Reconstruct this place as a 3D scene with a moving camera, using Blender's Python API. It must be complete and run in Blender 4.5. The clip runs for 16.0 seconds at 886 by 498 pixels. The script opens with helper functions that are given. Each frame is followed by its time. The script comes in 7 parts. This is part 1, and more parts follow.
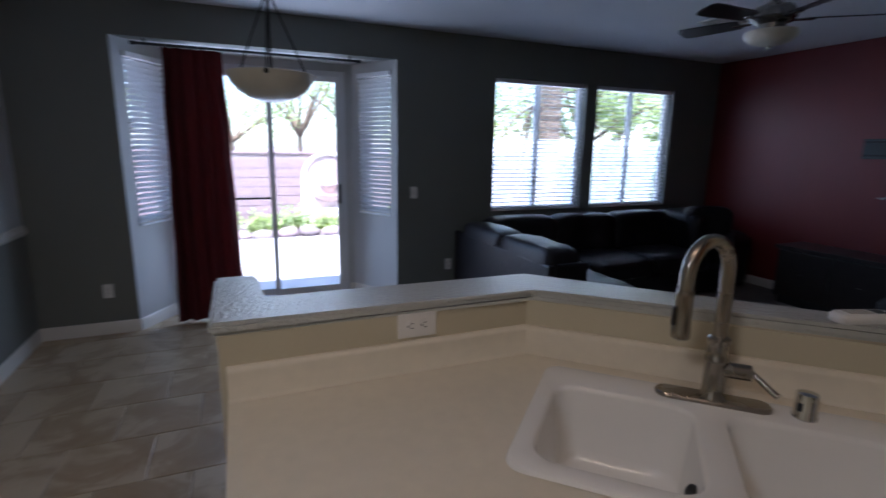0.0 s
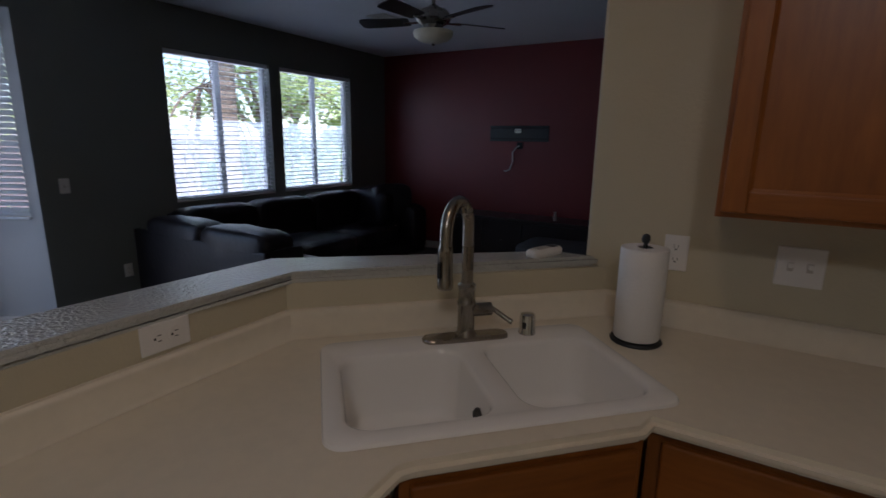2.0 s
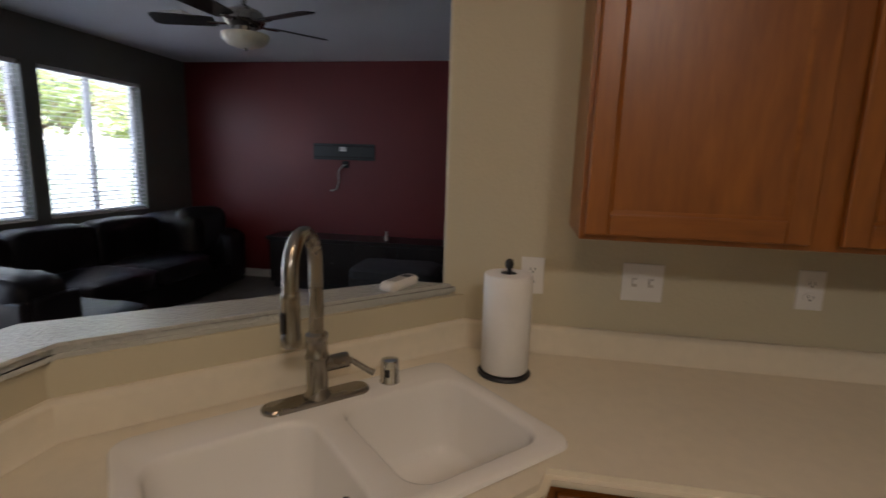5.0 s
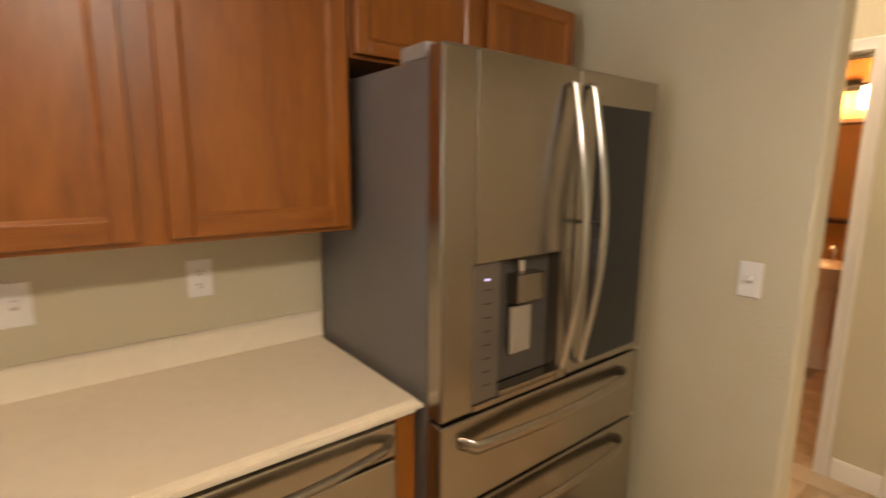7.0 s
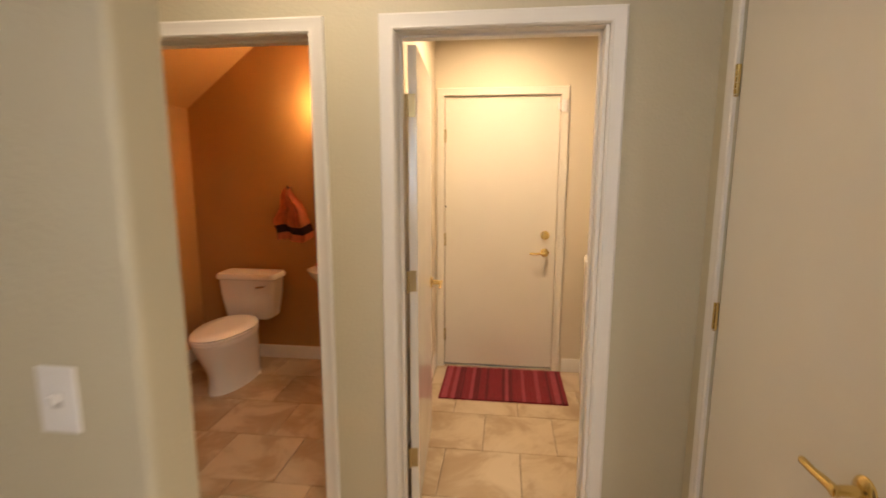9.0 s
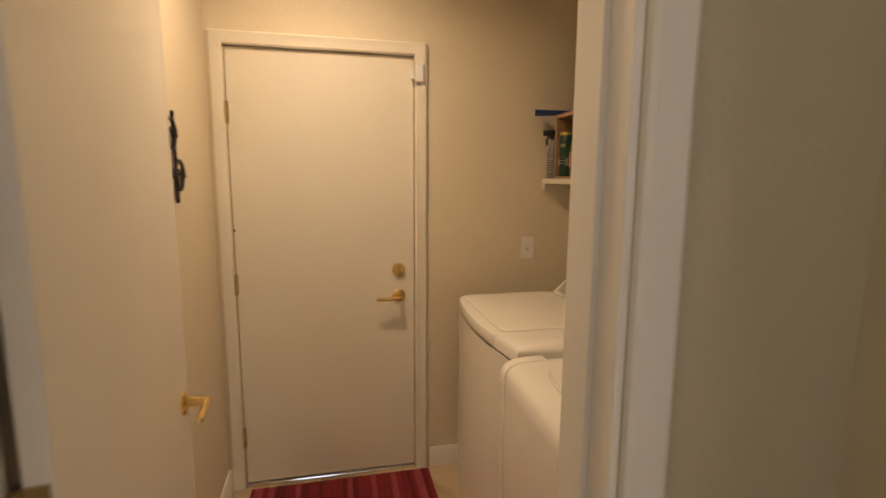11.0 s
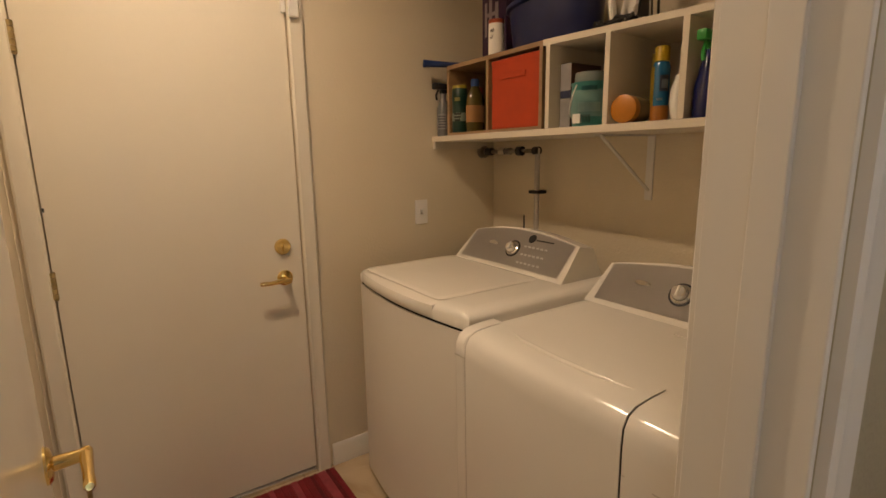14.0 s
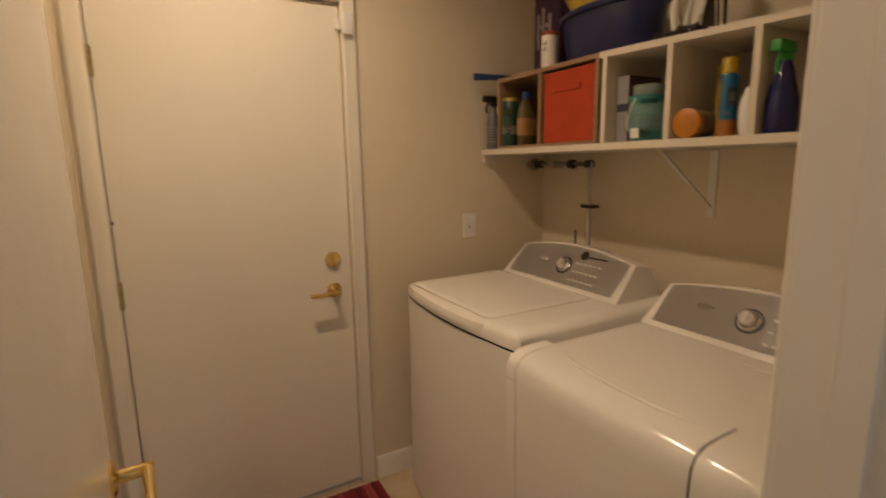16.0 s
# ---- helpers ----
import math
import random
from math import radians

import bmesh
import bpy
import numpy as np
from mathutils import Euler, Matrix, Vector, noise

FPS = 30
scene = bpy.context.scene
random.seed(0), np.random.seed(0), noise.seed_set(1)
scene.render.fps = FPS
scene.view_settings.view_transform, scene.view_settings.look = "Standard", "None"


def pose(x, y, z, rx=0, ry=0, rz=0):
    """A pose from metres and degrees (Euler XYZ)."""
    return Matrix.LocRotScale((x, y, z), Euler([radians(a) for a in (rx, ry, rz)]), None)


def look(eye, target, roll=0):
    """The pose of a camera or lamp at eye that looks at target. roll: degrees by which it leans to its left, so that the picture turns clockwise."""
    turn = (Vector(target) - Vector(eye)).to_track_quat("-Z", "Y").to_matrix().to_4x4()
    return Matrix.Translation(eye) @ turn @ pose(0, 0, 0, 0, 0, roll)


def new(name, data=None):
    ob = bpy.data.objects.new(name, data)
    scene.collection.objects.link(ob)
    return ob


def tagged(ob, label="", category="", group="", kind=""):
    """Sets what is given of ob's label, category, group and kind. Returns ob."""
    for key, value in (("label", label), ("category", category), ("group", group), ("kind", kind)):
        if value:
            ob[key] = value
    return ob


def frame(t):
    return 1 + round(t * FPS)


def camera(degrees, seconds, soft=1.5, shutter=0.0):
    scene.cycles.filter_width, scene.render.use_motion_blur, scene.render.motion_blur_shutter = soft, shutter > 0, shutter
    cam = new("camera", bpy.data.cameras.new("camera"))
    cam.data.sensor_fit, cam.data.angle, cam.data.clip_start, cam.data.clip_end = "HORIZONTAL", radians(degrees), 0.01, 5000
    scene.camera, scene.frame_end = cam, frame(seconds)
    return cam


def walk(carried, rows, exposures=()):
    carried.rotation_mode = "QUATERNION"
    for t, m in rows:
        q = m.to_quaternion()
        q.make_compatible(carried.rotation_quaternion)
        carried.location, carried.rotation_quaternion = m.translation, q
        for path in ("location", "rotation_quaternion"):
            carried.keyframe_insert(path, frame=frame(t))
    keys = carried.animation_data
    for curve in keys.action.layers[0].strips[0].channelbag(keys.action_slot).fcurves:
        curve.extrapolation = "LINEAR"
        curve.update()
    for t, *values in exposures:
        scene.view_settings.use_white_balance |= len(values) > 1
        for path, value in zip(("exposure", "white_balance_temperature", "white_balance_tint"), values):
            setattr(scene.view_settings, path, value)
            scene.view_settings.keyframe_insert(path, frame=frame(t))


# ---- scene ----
cam = camera(84.5, 16.0, shutter=0.5)
PATH = [
    (0, (0.066, 0.163, 1.525), (0.831, 1.966, 1.122), 0.9),
    (0.5, (0.051, 0.241, 1.525), (1.195, 1.835, 1.135), 1.0),
    (1, (-0.005, 0.291, 1.52), (1.398, 1.663, 1.131), 1.1),
    (1.5, (-0.054, 0.303, 1.51), (1.519, 1.466, 1.092), 1.0),
    (2, (-0.07, 0.305, 1.488), (1.612, 1.297, 1.053), 1.0),
    (2.5, (-0.09, 0.303, 1.471), (1.647, 1.193, 1.033), 1.0),
    (3, (-0.094, 0.316, 1.465), (1.667, 1.156, 1.026), 1.0),
    (3.2, (-0.093, 0.326, 1.464), (1.674, 1.154, 1.027), 1.0),
    (5.3, (0.118, 0.463, 1.496), (2.083, 0.573, 1.141), 1.0),
    (5.5, (0.117, 0.442, 1.512), (2.079, 0.356, 1.13), 0.8),
    (6, (0.094, 0.337, 1.504), (1.971, -0.242, 1.13), 0.5),
    (6.5, (0.072, 0.169, 1.509), (1.794, -0.786, 1.161), 0.3),
    (7, (0.022, -0.022, 1.504), (1.572, -1.24, 1.165), 0.4),
    (7.5, (0.008, -0.21, 1.503), (1.237, -1.749, 1.153), 0.5),
    (7.7, (0.013, -0.306, 1.516), (1.082, -1.96, 1.167), 0.5),
    (8, (0.016, -0.468, 1.527), (0.84, -2.261, 1.196), 0.4),
    (8.5, (-0.046, -0.769, 1.512), (0.441, -2.68, 1.181), 0.1),
    (9, (-0.096, -1.073, 1.518), (0.15, -3.032, 1.199), 0.1),
    (9.5, (-0.082, -1.424, 1.513), (-0.021, -3.401, 1.217), 0.1),
    (10, (-0.082, -1.747, 1.506), (-0.195, -3.722, 1.208), -0.1),
    (10.2, (-0.101, -1.885, 1.504), (-0.27, -3.855, 1.207), 0.2),
    (12.3, (0.02, -2.745, 1.45), (-0.894, -4.506, 1.201), -0.6),
    (12.5, (0.058, -2.742, 1.446), (-0.917, -4.472, 1.204), -0.5),
    (13, (0.114, -2.737, 1.431), (-0.939, -4.416, 1.166), -0.7),
    (13.5, (0.148, -2.721, 1.418), (-0.937, -4.371, 1.1), -0.8),
    (14, (0.157, -2.717, 1.402), (-0.943, -4.344, 1.024), -0.9),
    (14.5, (0.16, -2.728, 1.392), (-0.945, -4.341, 0.968), -0.8),
    (15, (0.164, -2.732, 1.391), (-0.945, -4.336, 0.944), -0.9),
    (15.5, (0.167, -2.734, 1.408), (-0.935, -4.342, 0.962), -0.9),
    (16, (0.163, -2.752, 1.43), (-0.792, -4.475, 1.083), -1.0),
]
# the film camera opens up as it turns from the windows to the rooms
EXPOSURES = [(0, 1.95, 5300, 18), (0.5, 1.62, 5200, 18), (1.0, 1.22, 5200, 18), (1.5, 1.12, 5300, 18), (2.0, 1.32, 5600, 18), (3.0, 1.95, 5900, 17), (5.5, 2.6, 7000, 17), (6.2, 3.25, 7800, 17), (7.0, 3.85, 7400, 17), (8.5, 3.82, 6500, 15), (9.5, 3.4, 6800, 15), (12.3, 2.74, 6600, 15), (15, 2.78, 6300, 15), (16, 2.66, 6300, 15)]
walk(cam, [(t, look(eye, target, roll)) for t, eye, target, roll in PATH], EXPOSURES)

# ---- world, sun and lamps ----
world = bpy.data.worlds.new("World")
scene.world = world
world.use_nodes = True
wt = world.node_tree
sky = wt.nodes.new("ShaderNodeTexSky")
sky.sky_type = "NISHITA"
sky.sun_disc = False
sky.sun_elevation, sky.sun_rotation = radians(66), radians(209)
wt.links.new(sky.outputs[0], wt.nodes["Background"].inputs[0])
wt.nodes["Background"].inputs[1].default_value = 0.15
sun = new("sun", bpy.data.lights.new("sun", "SUN"))
sun.data.energy, sun.data.angle, sun.data.color = 5.0, radians(0.5), (1.0, 0.95, 0.87)
sun.matrix_world = look((-5, -9, 24), (0, 0, 0))


def area_lamp(name, m, sx, sy, watts, colour):
    d = bpy.data.lights.new(name, "AREA")
    d.shape, d.size, d.size_y, d.energy, d.color = "RECTANGLE", sx, sy, watts, colour
    ob = new(name, d)
    ob.matrix_world = m
    return ob


# daylight in the window openings
area_lamp("daylight_windows", look((3.73, 4.80, 1.55), (3.73, 0, 1.2)), 2.3, 1.3, 3.6, (0.72, 0.85, 1.0))
area_lamp("daylight_slider", look((0.35, 5.02, 1.2), (0.35, 0, 0.9)), 1.3, 2.1, 4.6, (0.68, 0.83, 1.0))


def ceiling_lamp(name, p, size, watts, colour):
    """A disc lamp at the ceiling that shines down."""
    d = bpy.data.lights.new(name, "AREA")
    d.shape, d.size, d.energy, d.color = "DISK", size, watts, colour
    ob = new(name, d)
    ob.location = p
    return ob


ceiling_lamp("kitchen_lamp", (0.30, 0.50, 2.57), 0.36, 0.90, (1.0, 0.70, 0.43))
# added fill without a fixture, for the neutral light on kitchen and partition
ceiling_lamp("breakfast_lamp", (-1.25, -0.25, 2.57), 0.36, 4.2, (1.0, 0.92, 0.80))
# another added fill, no source known: lifts the hall walls and closet door
ceiling_lamp("hall_lamp", (0.56, -2.30, 2.57), 0.30, 0.85, (1.0, 0.84, 0.64))
ceiling_lamp("laundry_lamp", (-0.05, -4.02, 2.57), 0.08, 1.85, (1.0, 0.74, 0.47)).data.spread = radians(155)


# ---- materials ----
def mat(name, col, rough=0.6, metal=0.0, var=0.06, scale=6.0, bump=0.0, bump_scale=60.0, spec=0.5, coat=0.0):
    """Principled paint with a coarse stain, a fine grain and relief."""
    m = bpy.data.materials.new(name)
    m.use_nodes = True
    nt = m.node_tree
    b = nt.nodes["Principled BSDF"]
    b.inputs["Roughness"].default_value, b.inputs["Metallic"].default_value = rough, metal
    b.inputs["Specular IOR Level"].default_value = spec
    b.inputs["Coat Weight"].default_value = coat
    tc = nt.nodes.new("ShaderNodeTexCoord")
    n1 = nt.nodes.new("ShaderNodeTexNoise")
    n1.inputs["Scale"].default_value, n1.inputs["Detail"].default_value = scale, 6
    nt.links.new(tc.outputs["Object"], n1.inputs["Vector"])
    ramp = nt.nodes.new("ShaderNodeValToRGB")
    ramp.color_ramp.elements[0].position, ramp.color_ramp.elements[1].position = 0.3, 0.7
    lo, hi = [max(0, c * (1 - var)) for c in col], [min(1, c * (1 + var)) for c in col]
    ramp.color_ramp.elements[0].color, ramp.color_ramp.elements[1].color = (*lo, 1), (*hi, 1)
    nt.links.new(n1.outputs[0], ramp.inputs[0])
    nt.links.new(ramp.outputs[0], b.inputs["Base Color"])
    rr = nt.nodes.new("ShaderNodeMapRange")
    rr.inputs["To Min"].default_value, rr.inputs["To Max"].default_value = max(0.02, rough - 0.05), min(1, rough + 0.06)
    nt.links.new(n1.outputs[0], rr.inputs["Value"])
    nt.links.new(rr.outputs[0], b.inputs["Roughness"])
    if bump:
        n2 = nt.nodes.new("ShaderNodeTexNoise")
        n2.inputs["Scale"].default_value, n2.inputs["Detail"].default_value = bump_scale, 3
        nt.links.new(tc.outputs["Object"], n2.inputs["Vector"])
        bp = nt.nodes.new("ShaderNodeBump")
        bp.inputs["Strength"].default_value, bp.inputs["Distance"].default_value = bump, 0.004
        nt.links.new(n2.outputs[0], bp.inputs["Height"])
        nt.links.new(bp.outputs[0], b.inputs["Normal"])
    return m


def wood(name, dark, light, axis="Z", rough=0.35, fine=70.0):
    """Wood with grain along one axis, in bands and in fine pores."""
    m = mat(name, light, rough)
    nt = m.node_tree
    b = nt.nodes["Principled BSDF"]
    tc = nt.nodes.new("ShaderNodeTexCoord")
    info = nt.nodes.new("ShaderNodeObjectInfo")
    off = nt.nodes.new("ShaderNodeVectorMath")
    off.operation = "SCALE"
    off.inputs[0].default_value = (13.0, 7.0, 5.0)
    nt.links.new(info.outputs["Random"], off.inputs["Scale"])
    add = nt.nodes.new("ShaderNodeVectorMath")
    nt.links.new(tc.outputs["Object"], add.inputs[0])
    nt.links.new(off.outputs[0], add.inputs[1])
    mp = nt.nodes.new("ShaderNodeMapping")
    mp.inputs["Scale"].default_value = {"Z": (1, 1, 0.16), "Y": (1, 0.16, 1), "X": (0.16, 1, 1)}[axis]
    nt.links.new(add.outputs[0], mp.inputs["Vector"])
    big = nt.nodes.new("ShaderNodeTexNoise")
    big.inputs["Scale"].default_value, big.inputs["Detail"].default_value, big.inputs["Distortion"].default_value = 9, 5, 1.2
    small = nt.nodes.new("ShaderNodeTexNoise")
    small.inputs["Scale"].default_value, small.inputs["Detail"].default_value = fine, 3
    nt.links.new(mp.outputs[0], big.inputs["Vector"])
    nt.links.new(mp.outputs[0], small.inputs["Vector"])
    mix = nt.nodes.new("ShaderNodeMath")
    mix.operation = "MULTIPLY_ADD"
    mix.inputs[1].default_value = 0.35
    nt.links.new(small.outputs[0], mix.inputs[0])
    sc = nt.nodes.new("ShaderNodeMath")
    sc.operation = "MULTIPLY"
    sc.inputs[1].default_value = 0.65
    nt.links.new(big.outputs[0], sc.inputs[0])
    nt.links.new(sc.outputs[0], mix.inputs[2])
    ramp = nt.nodes.new("ShaderNodeValToRGB")
    ramp.color_ramp.elements[0].position, ramp.color_ramp.elements[1].position = 0.28, 0.70
    ramp.color_ramp.elements[0].color, ramp.color_ramp.elements[1].color = (*dark, 1), (*light, 1)
    nt.links.new(mix.outputs[0], ramp.inputs[0])
    nt.links.new(ramp.outputs[0], b.inputs["Base Color"])
    bp = nt.nodes.new("ShaderNodeBump")
    bp.inputs["Strength"].default_value, bp.inputs["Distance"].default_value = 0.15, 0.002
    nt.links.new(small.outputs[0], bp.inputs["Height"])
    nt.links.new(bp.outputs[0], b.inputs["Normal"])
    b.inputs["Coat Weight"].default_value = 0.08
    b.inputs["Coat Roughness"].default_value = 0.25
    return m


def stone(name, dark, light):
    """Glazed travertine-look tile, each piece with its own clouds."""
    m = mat(name, light, 0.34)
    nt = m.node_tree
    b = nt.nodes["Principled BSDF"]
    tc = nt.nodes.new("ShaderNodeTexCoord")
    info = nt.nodes.new("ShaderNodeObjectInfo")
    off = nt.nodes.new("ShaderNodeVectorMath")
    off.operation = "SCALE"
    off.inputs[0].default_value = (37.0, 21.0, 9.0)
    nt.links.new(info.outputs["Random"], off.inputs["Scale"])
    add = nt.nodes.new("ShaderNodeVectorMath")
    nt.links.new(tc.outputs["Object"], add.inputs[0])
    nt.links.new(off.outputs[0], add.inputs[1])
    n = nt.nodes.new("ShaderNodeTexNoise")
    n.inputs["Scale"].default_value, n.inputs["Detail"].default_value = 3.0, 9
    n.inputs["Roughness"].default_value, n.inputs["Distortion"].default_value = 0.6, 0.6
    nt.links.new(add.outputs[0], n.inputs["Vector"])
    ramp = nt.nodes.new("ShaderNodeValToRGB")
    e = ramp.color_ramp.elements
    e[0].position, e[1].position = 0.36, 0.60
    e[0].color, e[1].color = (*dark, 1), (*light, 1)
    mid = e.new(0.465)
    mid.color = (*[d * 0.72 + l * 0.28 for d, l in zip(dark, light)], 1)
    mid2 = e.new(0.525)
    mid2.color = (*[d * 0.25 + l * 0.75 for d, l in zip(dark, light)], 1)
    nt.links.new(n.outputs[0], ramp.inputs[0])
    nt.links.new(ramp.outputs[0], b.inputs["Base Color"])
    bp = nt.nodes.new("ShaderNodeBump")
    bp.inputs["Strength"].default_value, bp.inputs["Distance"].default_value = 0.25, 0.003
    nt.links.new(n.outputs[0], bp.inputs["Height"])
    nt.links.new(bp.outputs[0], b.inputs["Normal"])
    return m


def brushed(name, col, rough=0.28, axis="Y"):
    m = mat(name, col, rough, 1.0, 0.04, 3.0)
    nt = m.node_tree
    b = nt.nodes["Principled BSDF"]
    tc = nt.nodes.new("ShaderNodeTexCoord")
    mp = nt.nodes.new("ShaderNodeMapping")
    mp.inputs["Scale"].default_value = {"Y": (1, 0.02, 1), "Z": (1, 1, 0.02), "X": (0.02, 1, 1)}[axis]
    n = nt.nodes.new("ShaderNodeTexNoise")
    n.inputs["Scale"].default_value = 500
    nt.links.new(tc.outputs["Object"], mp.inputs["Vector"])
    nt.links.new(mp.outputs[0], n.inputs["Vector"])
    bp = nt.nodes.new("ShaderNodeBump")
    bp.inputs["Strength"].default_value, bp.inputs["Distance"].default_value = 0.06, 0.001
    nt.links.new(n.outputs[0], bp.inputs["Height"])
    nt.links.new(bp.outputs[0], b.inputs["Normal"])
    return m


def glowing(name, col, power, base=(0.9, 0.85, 0.75)):
    m = mat(name, base, 0.4)
    b = m.node_tree.nodes["Principled BSDF"]
    b.inputs["Emission Color"].default_value = (*col, 1)
    b.inputs["Emission Strength"].default_value = power
    return m


def glass(name, col=(1, 1, 1), rough=0.0):
    m = bpy.data.materials.new(name)
    m.use_nodes = True
    b = m.node_tree.nodes["Principled BSDF"]
    b.inputs["Base Color"].default_value = (*col, 1)
    b.inputs["Transmission Weight"].default_value = 1.0
    b.inputs["Roughness"].default_value = rough
    b.inputs["IOR"].default_value = 1.45
    return m


KHAKI = mat("khaki_wall_paint", (0.56, 0.505, 0.36), 0.6, 0, 0.03, 2, 0.35, 90)
GREY = mat("grey_wall_paint", (0.175, 0.180, 0.160), 0.55, 0, 0.04, 2, 0.30, 90)
NOOKW = mat("pale_wall_paint", (0.55, 0.55, 0.54), 0.6, 0, 0.03, 2, 0.25, 90)
RED = mat("red_wall_paint", (0.165, 0.017, 0.015), 0.45, 0, 0.05, 2, 0.25, 90)
CREAM = mat("cream_wall_paint", (0.70, 0.62, 0.47), 0.6, 0, 0.03, 2, 0.35, 90)
ORANGE = mat("ochre_wall_paint", (0.46, 0.245, 0.080), 0.55, 0, 0.05, 2, 0.30, 90)
CEIL = mat("ceiling_paint", (0.72, 0.72, 0.74), 0.75, 0, 0.02, 2, 0.5, 70)
GLOSSD = mat("glossy_door_paint", (0.76, 0.72, 0.64), 0.14, 0, 0.02, 3)
TRIM = mat("white_trim_paint", (0.77, 0.735, 0.67), 0.32, 0, 0.02, 3)
DOORP = mat("cream_door_paint", (0.74, 0.69, 0.58), 0.42, 0, 0.02, 3, 0.05, 40)
LEDGE = mat("textured_ledge_paint", (0.52, 0.53, 0.49), 0.20, 0, 0.05, 5, 1.0, 90)
LEDGE.node_tree.nodes["Bump"].inputs["Distance"].default_value = 0.008
COUNTER = mat("cream_solid_surface", (0.74, 0.67, 0.53), 0.38, 0, 0.03, 30)
SINKM = mat("white_enamel", (0.84, 0.82, 0.77), 0.16, 0, 0.01, 6)
OAK = wood("honey_oak", (0.18, 0.054, 0.007), (0.34, 0.113, 0.015), "Z")
OAKH = wood("honey_oak_rail", (0.18, 0.054, 0.007), (0.34, 0.113, 0.015), "Y")
STEEL = brushed("brushed_steel", (0.39, 0.35, 0.295), 0.23, "Y")
STEELV = brushed("brushed_steel_handle", (0.52, 0.51, 0.49), 0.24, "Z")
NICKEL = brushed("brushed_nickel", (0.34, 0.315, 0.275), 0.27, "Z")
CHROME = mat("chrome", (0.75, 0.75, 0.75), 0.10, 1.0, 0.02)
BRASS = mat("polished_brass", (0.80, 0.60, 0.24), 0.16, 1.0, 0.05, 20)
FRSIDE = mat("grey_fridge_side", (0.16, 0.152, 0.145), 0.42, 0.3, 0.05, 4, 0.2, 300)
BLACKGL = mat("black_glass", (0.008, 0.009, 0.012), 0.08, 0, 0.05)
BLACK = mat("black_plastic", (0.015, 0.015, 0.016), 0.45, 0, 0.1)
# near-black for gaps, their shade put into the colour; plinths share it
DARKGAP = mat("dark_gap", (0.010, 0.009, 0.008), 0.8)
WHITEPL = mat("white_plastic", (0.78, 0.76, 0.72), 0.32, 0, 0.02)
PAPER = mat("white_paper", (0.82, 0.81, 0.78), 0.9, 0, 0.03, 12, 0.5, 120)
LEATHER = mat("black_leather", (0.016, 0.013, 0.015), 0.42, 0, 0.25, 5, 0.6, 26, 0.28)
CURTAIN = mat("red_curtain_cloth", (0.10, 0.011, 0.010), 0.75, 0, 0.12, 9, 0.4, 200)
IRON = mat("dark_iron", (0.02, 0.018, 0.016), 0.5, 0.6, 0.15, 10)
FROST = mat("frosted_glass", (0.80, 0.74, 0.60), 0.35, 0, 0.08, 7)
FANWOOD = mat("dark_fan_blade", (0.020, 0.014, 0.012), 0.35, 0, 0.2, 8)
TILE = stone("travertine_tile", (0.35, 0.245, 0.14), (0.53, 0.42, 0.28))
GROUT = mat("brown_grout", (0.20, 0.15, 0.10), 0.9, 0, 0.1, 20, 0.4, 200)
CARPET = mat("grey_carpet", (0.26, 0.24, 0.22), 0.95, 0, 0.12, 14, 1.0, 260)
BLIND = mat("white_blind_slat", (0.80, 0.81, 0.83), 0.5, 0, 0.02)
VINYL = mat("white_vinyl", (0.75, 0.76, 0.78), 0.4, 0, 0.02)
PANE = glass("window_glass")
WASHW = mat("white_appliance_enamel", (0.76, 0.73, 0.67), 0.17, 0, 0.01, 3)
PANEL = mat("grey_control_panel", (0.50, 0.46, 0.41), 0.35, 0.0, 0.03)
PORCELAIN = mat("porcelain", (0.82, 0.79, 0.72), 0.10, 0, 0.01)
RUGM = mat("red_rug", (0.20, 0.012, 0.02), 0.95, 0, 0.15, 30, 1.0, 300)
MELAMINE = mat("white_melamine", (0.66, 0.60, 0.50), 0.42, 0, 0.02)
MIRROR = mat("mirror_silver", (0.9, 0.9, 0.9), 0.02, 1.0, 0.0)
SCONCE = glowing("sconce_glass", (1.0, 0.64, 0.30), 4.4)


# ---- helpers of this scene ----
def thing(name, label, category, group="", at=(0, 0, 0), rz=0.0):
    ob = new(name)
    ob.empty_display_size = 0.1
    ob.matrix_world = pose(*at, 0, 0, rz)
    return tagged(ob, label, category, group)


def part(name, bm, material, parent=None, label="", smooth=False):
    """Links a bmesh as one mesh object, under a thing or part (in its coordinates)."""
    bmesh.ops.recalc_face_normals(bm, faces=bm.faces)
    me = bpy.data.meshes.new(name)
    bm.to_mesh(me)
    bm.free()
    for mm in (material if isinstance(material, (list, tuple)) else [material]):
        me.materials.append(mm)
    if smooth:
        me.polygons.foreach_set("use_smooth", [True] * len(me.polygons))
        me.set_sharp_from_angle(angle=radians(40))
    ob = new(name, me)
    if parent is not None:
        ob.parent = parent
    if label:
        tagged(ob, label)
    return ob


def setting(name, bm, material, label, category, smooth=False):
    return tagged(part(name, bm, material, None, "", smooth), label, category, kind="structure")


